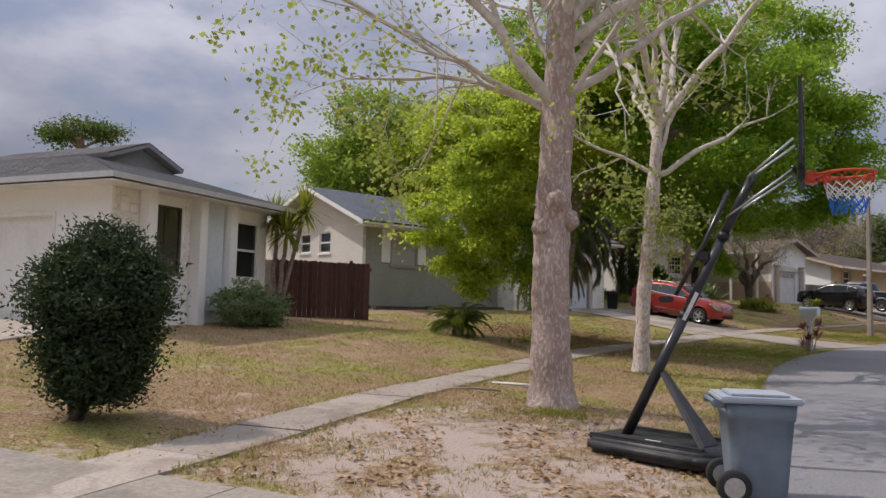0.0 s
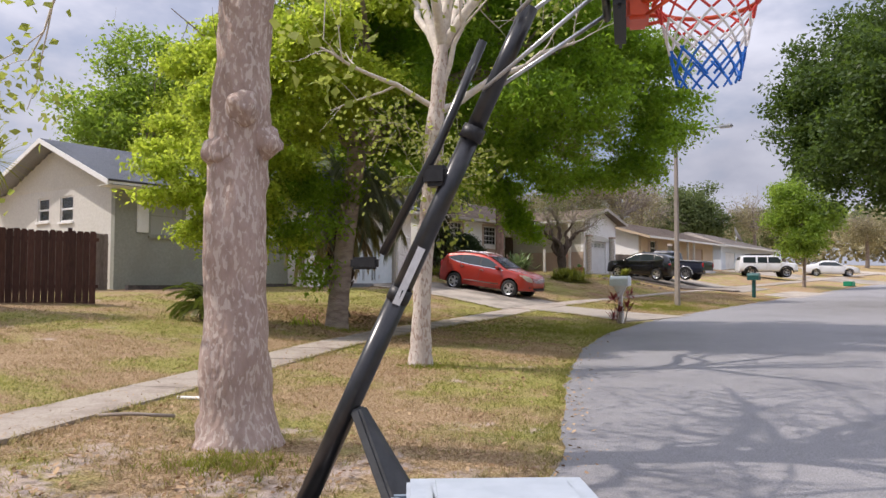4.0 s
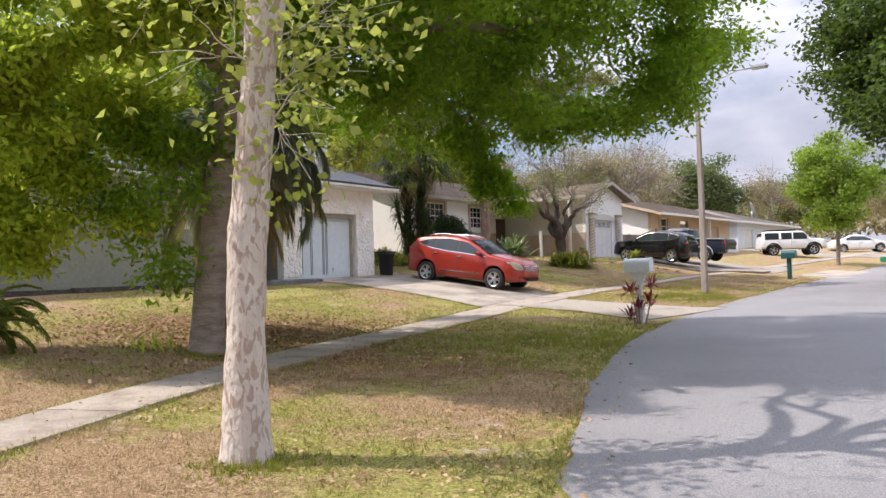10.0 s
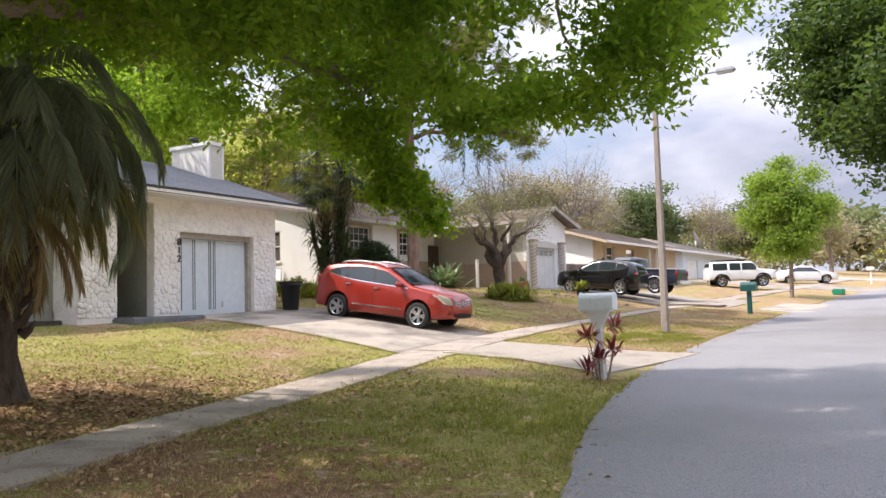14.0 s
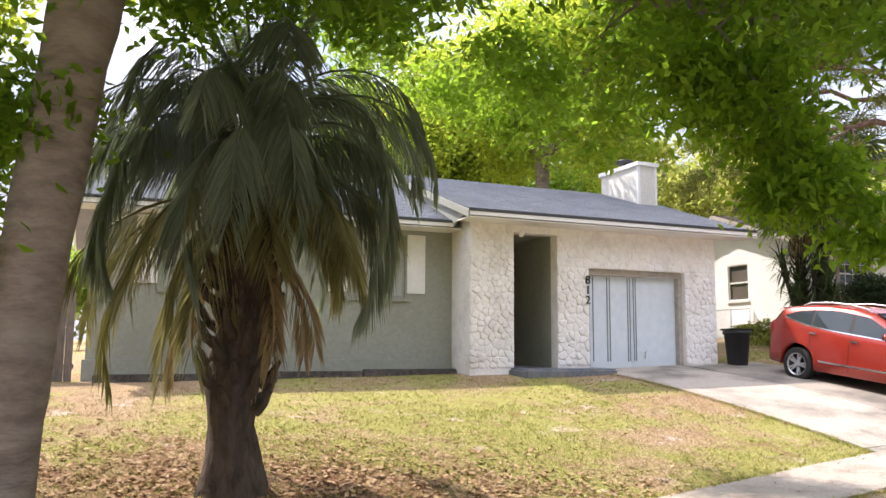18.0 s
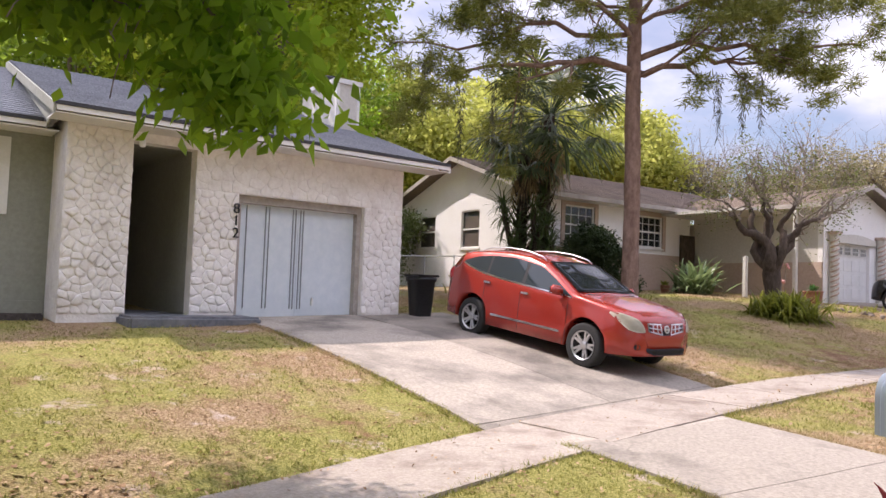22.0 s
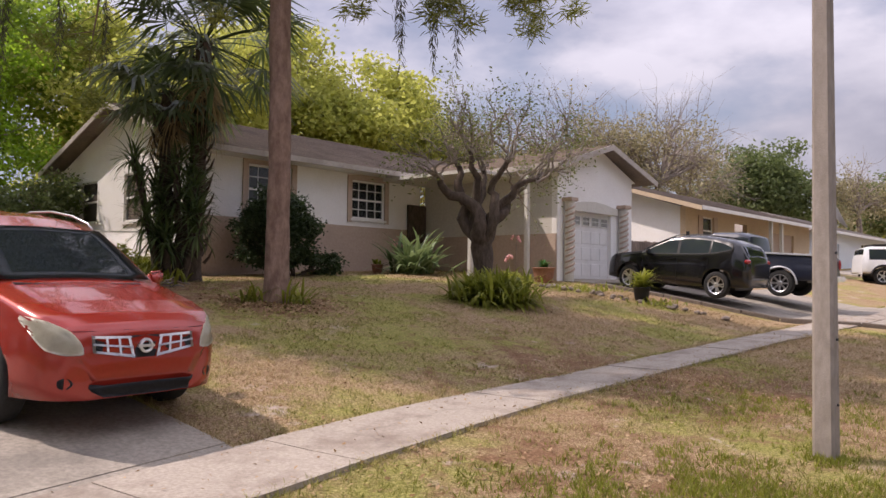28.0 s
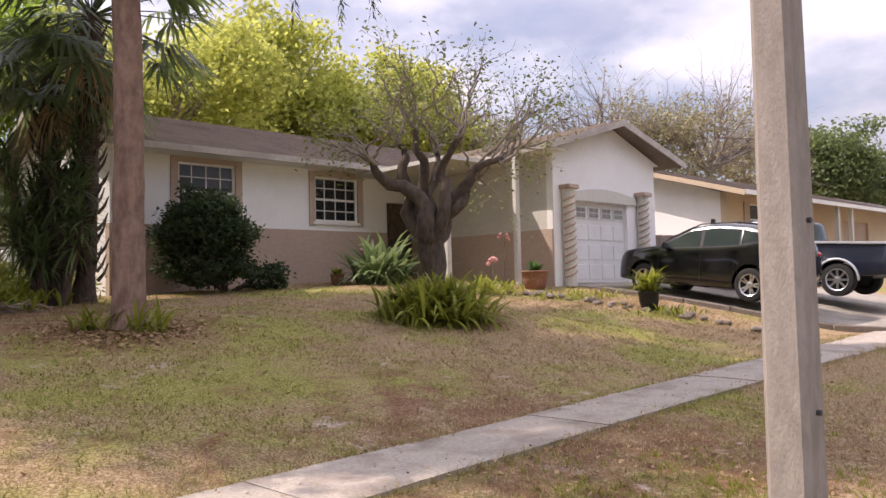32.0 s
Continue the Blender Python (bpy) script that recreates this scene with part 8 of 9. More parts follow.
rc = np.array([1.96, 0, bz])
ring = [tuple(rc + [0.228 * math.cos(q), 0.228 * math.sin(q), 0]) for q in np.linspace(0, 2 * math.pi, 33)]
tube("rim", ring, 0.011, M_ORANGE, hoop, 8, "orange-red rim", closed=False)
for s in (-1, 1):
    tube("rim_stay", [(1.70, s * 0.07, bz - 0.06), (1.83, s * 0.17, bz - 0.01)], 0.009, M_ORANGE, hoop, 6)
    tube("rim_plate", [(1.63, s * 0.05, bz - 0.005), (1.81, s * 0.16, bz - 0.005)], 0.012, M_ORANGE, hoop, 6)
for k in range(24):
    a0 = k * 2 * math.pi / 12
    dirn = 1 if k < 12 else -1
    pts = []
    for j in range(9):
        t = j / 8
        r = 0.224 - 0.09 * t ** 0.8
        aa = a0 + dirn * t * 2.0
        pts.append(tuple(rc + [r * math.cos(aa), r * math.sin(aa), -0.36 * t]))
    tube("net_cord", pts[:3], 0.006, M_NETR, hoop, 4, closed=False)
    tube("net_cord", pts[2:6], 0.006, M_NETW, hoop, 4, closed=False)
    tube("net_cord", pts[5:], 0.006, M_NETB, hoop, 4, closed=False)

# the wheeled bin at the street's edge
M_BIN = mat("slate_blue_plastic", (0.14, 0.185, 0.23), (0.17, 0.215, 0.26), 6, 0.5, stain=(0.16, 0.18, 0.20), sscale=3, samt=0.3)
M_LID = mat("faded_bin_lid", (0.33, 0.37, 0.42), (0.39, 0.43, 0.48), 8, 0.5)
bx_, by_ = 2.44, 6.08
wb = thing("wheeled_bin", "slate-blue wheeled rubbish bin with grey lid at the street edge", "bin", (bx_, by_, land1(bx_, by_) + 0.015), -10)
b = bmesh.new()
prev = None
for z, w, d in ((0.03, 0.19, 0.19), (0.06, 0.2, 0.2), (0.4, 0.225, 0.235), (0.62, 0.243, 0.255), (0.625, 0.252, 0.262), (0.74, 0.262, 0.275)):
    row = []
    for k in range(24):
        q = 2 * math.pi * k / 24
        c, s_ = math.cos(q), math.sin(q)
        m = 1 / max(abs(c), abs(s_)) ** 0.82
        row.append(b.verts.new((c * w * m, s_ * d * m, z)))
    if prev:
        for k in range(24):
            b.faces.new((prev[k], prev[(k + 1) % 24], row[(k + 1) % 24], row[k]))
    else:
        b.faces.new(row[::-1])
    prev = row
b.faces.new(prev)
part("body", b, M_BIN, wb, "", True)
part("lid", bevelled(boxes((-0.30, 0.29, -0.30, 0.30, 0.745, 0.79), (-0.22, 0.22, -0.22, 0.22, 0.785, 0.81)), 0.016, 2), M_LID, wb, "grey-blue lid")
tube("handle_bar", [(-0.33, -0.2, 0.74), (-0.33, 0.2, 0.74)], 0.018, M_BIN, wb, 8)
for y in (-0.2, 0.2):
    part("handle_arm", bevelled(boxes((-0.35, -0.25, y - 0.02, y + 0.02, 0.70, 0.76)), 0.01), M_BIN, wb)
    w_ = part("bin_wheel", lathe(bmesh.new(), [(0.11, -0.03), (0.125, -0.02), (0.125, 0.02), (0.11, 0.03)], 24, pose(-0.2, y * 1.25, 0.125, 90, 0, 0)), M_TYRE, wb, "", True)
    part("wheel_hub", lathe(bmesh.new(), [(0.075, -0.034), (0.08, 0), (0.075, 0.034)], 18, pose(-0.2, y * 1.25, 0.125, 90, 0, 0)), M_STEEL, w_)

# the white mailbox and its planting
M_PALEB = mat("pale_grey_mailbox", (0.66, 0.71, 0.75), (0.72, 0.77, 0.80), 12, 0.4)
MX, MY = 12.13, 25.68
mz = land1(MX, MY)
mb = thing("mailbox", "pale grey mailbox on a white post by the driveway", "mailbox", (MX, MY, mz + 0.09), 42)
part("post", bevelled(boxes((-0.06, 0.06, -0.06, 0.06, -0.15, 1.05)), 0.008), M_TRIM, mb, "white wooden post")
part("post_base", bevelled(boxes((-0.08, 0.08, -0.08, 0.08, -0.15, 0.42)), 0.01), M_TRIM, mb)
for k in (-1, 1):
    part("bracket", prism(bmesh.new(), [(-0.05, k * 0.06, 0.77), (-0.05, k * 0.06, 1.025), (-0.05, k * 0.2, 1.025)], (0.1, 0, 0)), M_TRIM, mb)
part("shelf", bevelled(boxes((-0.1, 0.1, -0.24, 0.24, 1.025, 1.05)), 0.006), M_TRIM, mb)
b = bmesh.new()
sec = [(-0.12, 1.05), (0.12, 1.05)] + [(0.12 * math.cos(q), 1.22 + 0.12 * math.sin(q)) for q in np.linspace(0, math.pi, 31)]
prism(b, [(x, -0.28, z) for x, z in sec], (0, 0.56, 0))
part("box", b, M_PALEB, mb, "rounded metal letter box")
for y in (-0.295, 0.27):
    b = bmesh.new()
    prism(b, [(x * 1.05, y, 1.05 + (z - 1.045) * 1.03) for x, z in sec], (0, 0.025, 0))
    part("box_door" if y < 0 else "end_cap", b, M_PALEB, mb)
part("flag", boxes((0.123, 0.13, -0.1, -0.07, 1.13, 1.27), (0.123, 0.13, -0.07, 0.02, 1.23, 1.27)), M_TAIL, mb)
L_TI = leaf_mat("red_cordyline_leaf", (0.05, 0.02, 0.02), (0.34, 0.05, 0.06), 0.3, (0.5, 0.1, 0.08))
ti = plant("cordyline_plant", "dark red cordyline planted round the mailbox post", "plant", MX, MY - 0.12)
rng = np.random.default_rng(201)
pcs, lv = [], []
for dx, dy, h in ((-0.28, -0.05, 0.72), (0.26, 0.05, 0.86), (0.18, -0.12, 0.5), (-0.16, -0.15, 0.36), (-0.2, 0.1, 0.16)):
    p, r = limb(rng, (MX + dx * 0.3, MY - 0.1, mz - 0.03), (MX + dx, MY - 0.1 + dy, mz + h), 0.014, 0.01, 6, 0.12)
    pcs.append(tube_arrays(p, r, 6))
    lv.append(straps(rng, p[-1], 24, 0.3, 0.055, 0.9, -0.3, 1.4))
v, f = stack(pcs)
np_mesh("stemwork", v, f, M_BARK_O, ti)
v, f = stack(lv)
np_mesh("foliage", v, f, L_TI, ti)

# the dark green mailbox further along
M_DKGRN = mat("dark_green_plastic", (0.012, 0.075, 0.072), (0.018, 0.095, 0.09), 12, 0.4)
gmx, gmy = 27.0, 40.75
gm = thing("green_mailbox", "dark green plastic mailbox and post by the street", "mailbox", (gmx, gmy, land1(gmx, gmy)), 39)
part("post", bevelled(boxes((-0.09, 0.09, -0.09, 0.09, -0.05, 0.95)), 0.03), M_DKGRN, gm)
b = bmesh.new()
prism(b, [(x * 1.5, -0.3, 0.93 + (z - 1.05) * 1.3) for x, z in sec], (0, 0.6, 0))
part("box", b, M_DKGRN, gm)

# the concrete lamp post
LX, LY = 18.645, 33.88
lz = land1(LX, LY)
lamp = thing("street_lamp", "square grey concrete street lamp post in the verge", "street lamp", (LX, LY, lz), 39)
b = bmesh.new()
prev = None
for z, w in ((-0.2, 0.1), (0.0, 0.1), (7.5, 0.062)):
    row = [b.verts.new((sx * w, sy * w, z)) for sx, sy in ((-0.72, -1), (0.72, -1), (1, -0.72), (1, 0.72), (0.72, 1), (-0.72, 1), (-1, 0.72), (-1, -0.72))]
    if prev:
        for k in range(8):
            b.faces.new((prev[k], prev[(k + 1) % 8], row[(k + 1) % 8], row[k]))
    prev = row
b.faces.new(prev)
part("post", b, M_POLE, lamp)
tube("arm", [(0, 0, 6.75), (0.3, -0.6, 7.3), (0.55, -1.2, 7.55), (0.75, -1.7, 7.6)], 0.028, M_STEEL, lamp, 8)
part("lamp_head", bevelled(boxes((0.62, 0.92, -2.15, -1.6, 7.53, 7.66)), 0.04, 2), M_STEEL, lamp, "grey cobra-head lamp")
for z in (0.5, 1.1, 1.9):
    part("bolt", lathe(bmesh.new(), [(0.012, 0), (0.012, 0.02)], 8, pose(0.0, -0.098 + z * 0.005, z, 90, 0, 0)), M_DARKTRIM, lamp)


# fences
def board_fence(name, label, p, q, h, material, bw=0.14, gap=0.006, seed=1, top=0.05, flat=False):
    rng = random.Random(seed)
    p, q = Vector((*p, 0)), Vector((*q, 0))
    ln = (q - p).length
    ang = math.degrees(math.atan2(q.y - p.y, q.x - p.x))
    e = thing(name, label, "fence", (p.x, p.y, land1(p.x, p.y)), ang, kind="")
    z1 = land1(q.x, q.y) - land1(p.x, p.y)
    meshes = []
    for k in range(3):
        b = bmesh.new()
        w, t = bw - gap, 0.1
        prism(b, [(0, 0, 0), (w, 0, 0), (w, 0, h - 0.05 * (k != 0)), (w * 0.8, 0, h), (w * 0.2, 0, h), (0, 0, h - 0.05 * (k != 2))], (0, 0.02, 0))
        me = bpy.data.meshes.new("board")
        b.to_mesh(me)
        b.free()
        me.materials.append(material)
        meshes.append(me)
    n = int(ln / bw)
    for i in range(n):
        o = new("board", rng.choice(meshes))
        o.parent = e
        o.matrix_basis = Matrix.Translation((i * bw, rng.uniform(-0.008, 0.008), z1 * i / n - 0.03 + rng.uniform(-0.015, 0.015)))
    for z in (0.3, h - 0.3):
        part("rail", boxes((0, ln, 0.022, 0.06, z, z + 0.08)), material, e)
    for i in range(int(ln / 2.2) + 1):
        part("post", boxes((min(i * 2.2, ln - 0.1), min(i * 2.2, ln - 0.1) + 0.09, 0.06, 0.15, -0.2, h)), material, e)
    return e


board_fence("brown_fence", "dark brown board fence between the houses", (-4.85, 22.3), (-2.1, 23.05), 1.68, M_BROWNF, seed=4)
board_fence("grey_fence", "weathered grey board fence and gate", (-6.6, 26.0), (-3.05, 29.2), 1.72, M_GREYF, seed=5)
board_fence("grey_fence", "weathered board fence across the back yard", uv(42, 31.2, 33.0), uv(42, 37.0, 34.0), 1.75, M_GREYF, seed=6)
board_fence("brown_fence", "sloping brown fence beside the driveway", uv(39, 51.6, 26.2), uv(39, 55.4, 25.2), 1.3, M_GREYF, seed=7)
# chain-link run beside the white house
cl = thing("chain_link_fence", "low chain-link fence with steel rail", "fence", (*uv(42, 31.3, 25.5), land1(*uv(42, 31.3, 25.5))), 0)
c0 = np.array([*uv(42, 31.3, 25.5), 0])
c1 = np.array([*uv(39, 38.4, 33.0), 0])
dvec = c1 - c0
dz = land1(*c1[:2]) - land1(*c0[:2])
pt = lambda k, z: tuple(dvec * k + np.array([0, 0, z + dz * k]))
tube("top_rail", [pt(0, 1.15), pt(0.5, 1.15), pt(1, 1.15)], 0.02, M_STEEL, cl, 8)
for k in (0.0, 0.25, 0.5, 0.75, 1.0):
    tube("post", [pt(k, -0.1), pt(k, 1.2)], 0.025, M_STEEL, cl, 8)
wires = []
for k in np.linspace(0, 1, 90):
    for sgn in (-1, 1):
        a, bq = pt(k, 0.02), pt(min(1, max(0, k + sgn * 0.11)), 1.13)
        wires.append(tube_arrays(np.array([a, bq]), [0.0022, 0.0022], 3))
v, f = stack(wires)
tagged(np_mesh("mesh", v, f, M_STEEL, cl), kind="stuff")

# the timber along the foot of the wing
for u0, u1 in ((17.6, 20.1), (20.14, 22.5), (22.54, 24.55)):
    ex_, ey_ = uv(42, u0, 23.3)
    et = thing("edging_timber", "dark weathered timber lying along the foot of the wall", "timber", (ex_, ey_, land1(ex_, ey_)), 42, "timbers along the wall")
    part("beam", bevelled(boxes((0, u1 - u0, -0.09, 0.09, -0.06, 0.14)), 0.02, 2), M_EDGING, et)

# the black bin by the garage
kx, ky = 8.3, 37.85
kb = thing("black_bin", "black plastic bin beside the garage", "bin", (kx, ky, land1(kx, ky) + 0.02), 42)
b = bmesh.new()
prev = None
for z, w in ((0.0, 0.19), (0.72, 0.245), (0.73, 0.27), (0.81, 0.27)):
    row = [b.verts.new((w * math.cos(q) / max(abs(math.cos(q)), abs(math.sin(q))) ** 0.8, w * math.sin(q) / max(abs(math.cos(q)), abs(math.sin(q))) ** 0.8, z)) for q in np.linspace(0, 2 * math.pi, 20, endpoint=False)]
    if prev:
        for k in range(20):
            b.faces.new((prev[k], prev[(k + 1) % 20], row[(k + 1) % 20], row[k]))
    prev = row
b.faces.new(prev)
part("body", b, M_BLACK, kb, "", True)
part("lid", bevelled(boxes((-0.28, 0.28, -0.28, 0.28, 0.815, 0.86)), 0.02), M_BLACK, kb)

# the edging wall, pots and flowers before the garage of the white house
M_EDGE = mat("weathered_edging", (0.13, 0.105, 0.085), (0.20, 0.165, 0.14), 20, 0.95, 0.4, 60, stain=(0.15, 0.12, 0.10), sscale=2, samt=0.6)
w0, w1, w2 = uv(39, 47.3, 23.9), uv(39, 47.9, 20.0), uv(39, 49.1, 16.6)
edge = tagged(new("edging_wall"), "low concrete edging wall along the driveway", "wall", kind="structure")
for p, q in ((w0, w1), (w1, w2), (w2, uv(39, 49.9, 16.5))):
    p, q = Vector((*p, 0)), Vector((*q, 0))
    n = max(2, int((q - p).length / 0.8))
    for i in range(n):
        a, c = p.lerp(q, i / n), p.lerp(q, (i + 0.98) / n)
        sd = Vector((-(c - a).y, (c - a).x, 0)).normalized() * 0.09
        za, zc_ = Vector((0, 0, land1(a.x, a.y))), Vector((0, 0, land1(c.x, c.y)))
        b = bmesh.new()
        prism(b, [a - sd + za - Vector((0, 0, 0.1)), c - sd + zc_ - Vector((0, 0, 0.1)), c + sd + zc_ - Vector((0, 0, 0.1)), a + sd + za - Vector((0, 0, 0.1))], (0, 0, 0.2))
        part("edging_block", bevelled(b, 0.015, 1), M_EDGE, edge)
M_TERRA = mat("terracotta", (0.24, 0.115, 0.075), (0.33, 0.17, 0.115), 14, 0.85)


def pot(x, y, r, h, material, seed, n, length, leaf, label, up=(0.3, 1.4)):
    z = land1(x, y)
    e = plant("potted_plant", label, "plant", x, y)
    part("pot", lathe(bmesh.new(), [(r * 0.7, z - 0.02), (r * 0.95, z + h * 0.5), (r, z + h * 0.9), (r * 1.08, z + h * 0.92), (r * 1.08, z + h), (r * 0.9, z + h)], 20, Matrix.Translation((x, y, 0))), material, e, "", True)
    rng = np.random.default_rng(seed)
    v, f = stack([straps(rng, (x, y, z + h * 0.95), 1, length, 0.05, 1.5, *up) for _ in range(n)])
    np_mesh("foliage", v, f, leaf, e)
    return e


pot(20.15, 48.2, 0.30, 0.42, M_TERRA, 211, 60, 0.34, leaf_mat("glossy_green", (0.01, 0.09, 0.03), (0.05, 0.22, 0.09), 0.2), "round terracotta pot with bright green leaves")
pot(21.95, 45.7, 0.2, 0.36, M_BLACK, 212, 110, 0.62, L_FERN, "black pot with a full green fern")
pot(15.6, 49.3, 0.16, 0.25, M_TERRA, 213, 24, 0.25, L_FERN, "small terracotta pot by the house wall")
M_PINK = mat("pink_bloom", (0.62, 0.28, 0.26), (0.72, 0.40, 0.38), 30, 0.7)
for (x, y, h, seed) in ((19.6, 49.2, 1.15, 1), (16.2, 49.9, 0.85, 2), (19.2, 48.4, 0.6, 3)):
    fl = plant("flower_stand", "pink blooms on a thin stem by the porch", "flowers", x, y)
    z = land1(x, y)
    tube("stem", [(x, y, z), (x + 0.02, y, z + h)], 0.012, M_BARK_O, fl, 6)
    r2 = random.Random(seed)
    for k in range(6):
        b = bmesh.new()
        bmesh.ops.create_icosphere(b, subdivisions=2, radius=r2.uniform(0.035, 0.055))
        for q in b.verts:
            q.co *= 1 + 0.5 * noise.noise(q.co * 40)
        bmesh.ops.translate(b, vec=(x + r2.gauss(0, 0.06), y + r2.gauss(0, 0.06), z + h + r2.uniform(-0.08, 0.1)), verts=b.verts)
        part("bloom", b, M_PINK, fl)
# garden stones along the bed
M_ROCK = mat("garden_rock", (0.14, 0.11, 0.09), (0.26, 0.21, 0.175), 8, 0.9, 0.6, 20, rand=0.2)
rr = random.Random(9)
for i in range(34):
    t = i / 33
    x, y = 19.4 + 3.9 * t + rr.uniform(-0.25, 0.25), 47.2 - 2.6 * t + rr.uniform(-0.3, 0.3)
    s_ = rr.uniform(0.05, 0.12)
    b = bmesh.new()
    bmesh.ops.create_icosphere(b, subdivisions=2, radius=s_)
    for q in b.verts:
        q.co *= 1 + 0.35 * noise.noise(q.co * 9 + Vector((i * 3.1, 0, 0)))
        q.co.z *= 0.7
    o = part("garden_stone", b, M_ROCK, None)
    o.location = (x, y, land1(x, y) + s_ * 0.35)
    tagged(o, "rough tan garden stone at the lawn edge", "stone", "stones edging the bed")
# back-yard shed
sh = thing("garden_shed", "weathered brown garden shed with a grey gabled roof", "shed", (5.8, 44.1, land1(5.8, 44.1)), 21.7)
part("front_wall", prism(bmesh.new(), [(-1.1, 0, -0.2), (1.1, 0, -0.2), (1.1, 0, 2.05), (0, 0, 2.68), (-1.1, 0, 2.05)], (0, 0.06, 0)), M_SHED, sh)
part("back_wall", prism(bmesh.new(), [(-1.1, 2.0, -0.2), (1.1, 2.0, -0.2), (1.1, 2.0, 2.05), (0, 2.0, 2.68), (-1.1, 2.0, 2.05)], (0, 0.06, 0)), M_SHED, sh)
for x in (-1.1, 1.04):
    part("side_wall", boxes((x, x + 0.06, 0.06, 2.0, -0.2, 2.05)), M_SHED, sh)
for k in (-1, 1):
    part("roof_slope", prism(bmesh.new(), [(0, -0.12, 2.70), (k * 1.26, -0.12, 1.98), (k * 1.26, -0.12, 2.03), (0, -0.12, 2.75)], (0, 2.3, 0)), M_SHIN_C, sh)
    part("rake_board", prism(bmesh.new(), [(0, -0.15, 2.62), (k * 1.27, -0.15, 1.90), (k * 1.27, -0.15, 2.0), (0, -0.15, 2.72)], (0, 0.028, 0)), M_FASC, sh)
    part("shed_door", bevelled(boxes((*sorted((k * 0.02, k * 0.6)), -0.03, -0.002, 0.05, 1.9)), 0.006, 1), M_SHED, sh)
# far odds and ends
gb = thing("green_crate", "low green box at the street edge", "box", (43.6, 53.4, land1(43.6, 53.4)), 39)
part("body", bevelled(boxes((-0.6, 0.6, -0.3, 0.3, 0, 0.35)), 0.03), mat("bright_green_plastic", (0.01, 0.24, 0.13), (0.015, 0.28, 0.15), 10, 0.5), gb)
fmx = thing("far_mailbox", "white mailbox on a post down the street", "mailbox", (56.5, 63.5, land1(56.5, 63.5)), 39)
part("post", boxes((-0.06, 0.06, -0.06, 0.06, 0, 1.1)), M_TRIM, fmx)
part("box", bevelled(boxes((-0.15, 0.15, -0.3, 0.3, 1.1, 1.4)), 0.05), M_TRIM, fmx)
dish = thing("satellite_dish", "tilted grey dish on the pale house roof", "dish", (*uv(39, 84.0, 27.5), 5.7), 39)
part("reflector", lathe(bmesh.new(), [(0.05, 0.0), (0.5, 0.08), (0.9, 0.28), (0.92, 0.3), (0.5, 0.12), (0.05, 0.04)], 24, pose(0, 0, 0.9, 60, 30, 0), cap=False), M_STEEL, dish, "", True)
tube("mast", [(0, 0, -0.3), (0, 0, 0.9)], 0.05, M_STEEL, dish, 8)
sticks = thing("fallen_branch", "pale fallen branch on the grass", "branch", (0.5, 11.6, land1(0.5, 11.6)), 0)
tube("stick", [(-0.35, 0.1, 0.03), (0.0, 0.0, 0.05), (0.4, -0.08, 0.03)], 0.018, M_TWIG, sticks, 6)
# white urn by the entry wall
ux, uy = -5.55, 19.9
urn = plant("garden_urn", "small white garden urn by the entry", "urn", ux, uy)
uz = land1(ux, uy)
part("body", lathe(bmesh.new(), [(0.13, uz - 0.02), (0.13, uz + 0.04), (0.06, uz + 0.09), (0.06, uz + 0.16), (0.17, uz + 0.3), (0.2, uz + 0.42), (0.15, uz + 0.42)], 20, Matrix.Translation((ux, uy, 0))), M_WHITE, urn, "", True)
# a plastic pipe left on the grass
pvc = thing("plastic_pipe", "white plastic pipe with a red end on the grass", "pipe", (1.2, 12.54, land1(1.2, 12.54)), -26)
tube("tube", [(-0.45, 0, 0.03), (0.0, 0.01, 0.035), (0.4, 0, 0.03)], 0.02, M_TRIM, pvc, 10)
tube("coupling", [(0.4, 0, 0.03), (0.52, 0, 0.03)], 0.026, mat("faded_red_plastic", (0.42, 0.09, 0.06), (0.5, 0.13, 0.09), 20, 0.6), pvc, 10)
# dry brush under the palms
bp_ = plant("brush_pile", "pile of dry palm stalks and twigs under the palms", "branches", 10.55, 43.75)
br = random.Random(77)
bz_ = land1(10.55, 43.75)
for i in range(26):
    a, ln, h = br.uniform(0, math.pi), br.uniform(0.3, 0.75), br.uniform(0.02, 0.16)
    cx_, cy_ = 10.55 + br.gauss(0, 0.35), 43.75 + br.gauss(0, 0.22)
    dx_, dy_ = math.cos(a) * ln / 2, math.sin(a) * ln / 2
    tube("stick", [(cx_ - dx_, cy_ - dy_, bz_ + h), (cx_, cy_, bz_ + h + br.uniform(0, 0.06)), (cx_ + dx_, cy_ + dy_, bz_ + h + br.uniform(-0.03, 0.08))], br.uniform(0.008, 0.016), br.choice((M_TWIG, M_BARK_O, M_BARK_P)), bp_, 5)

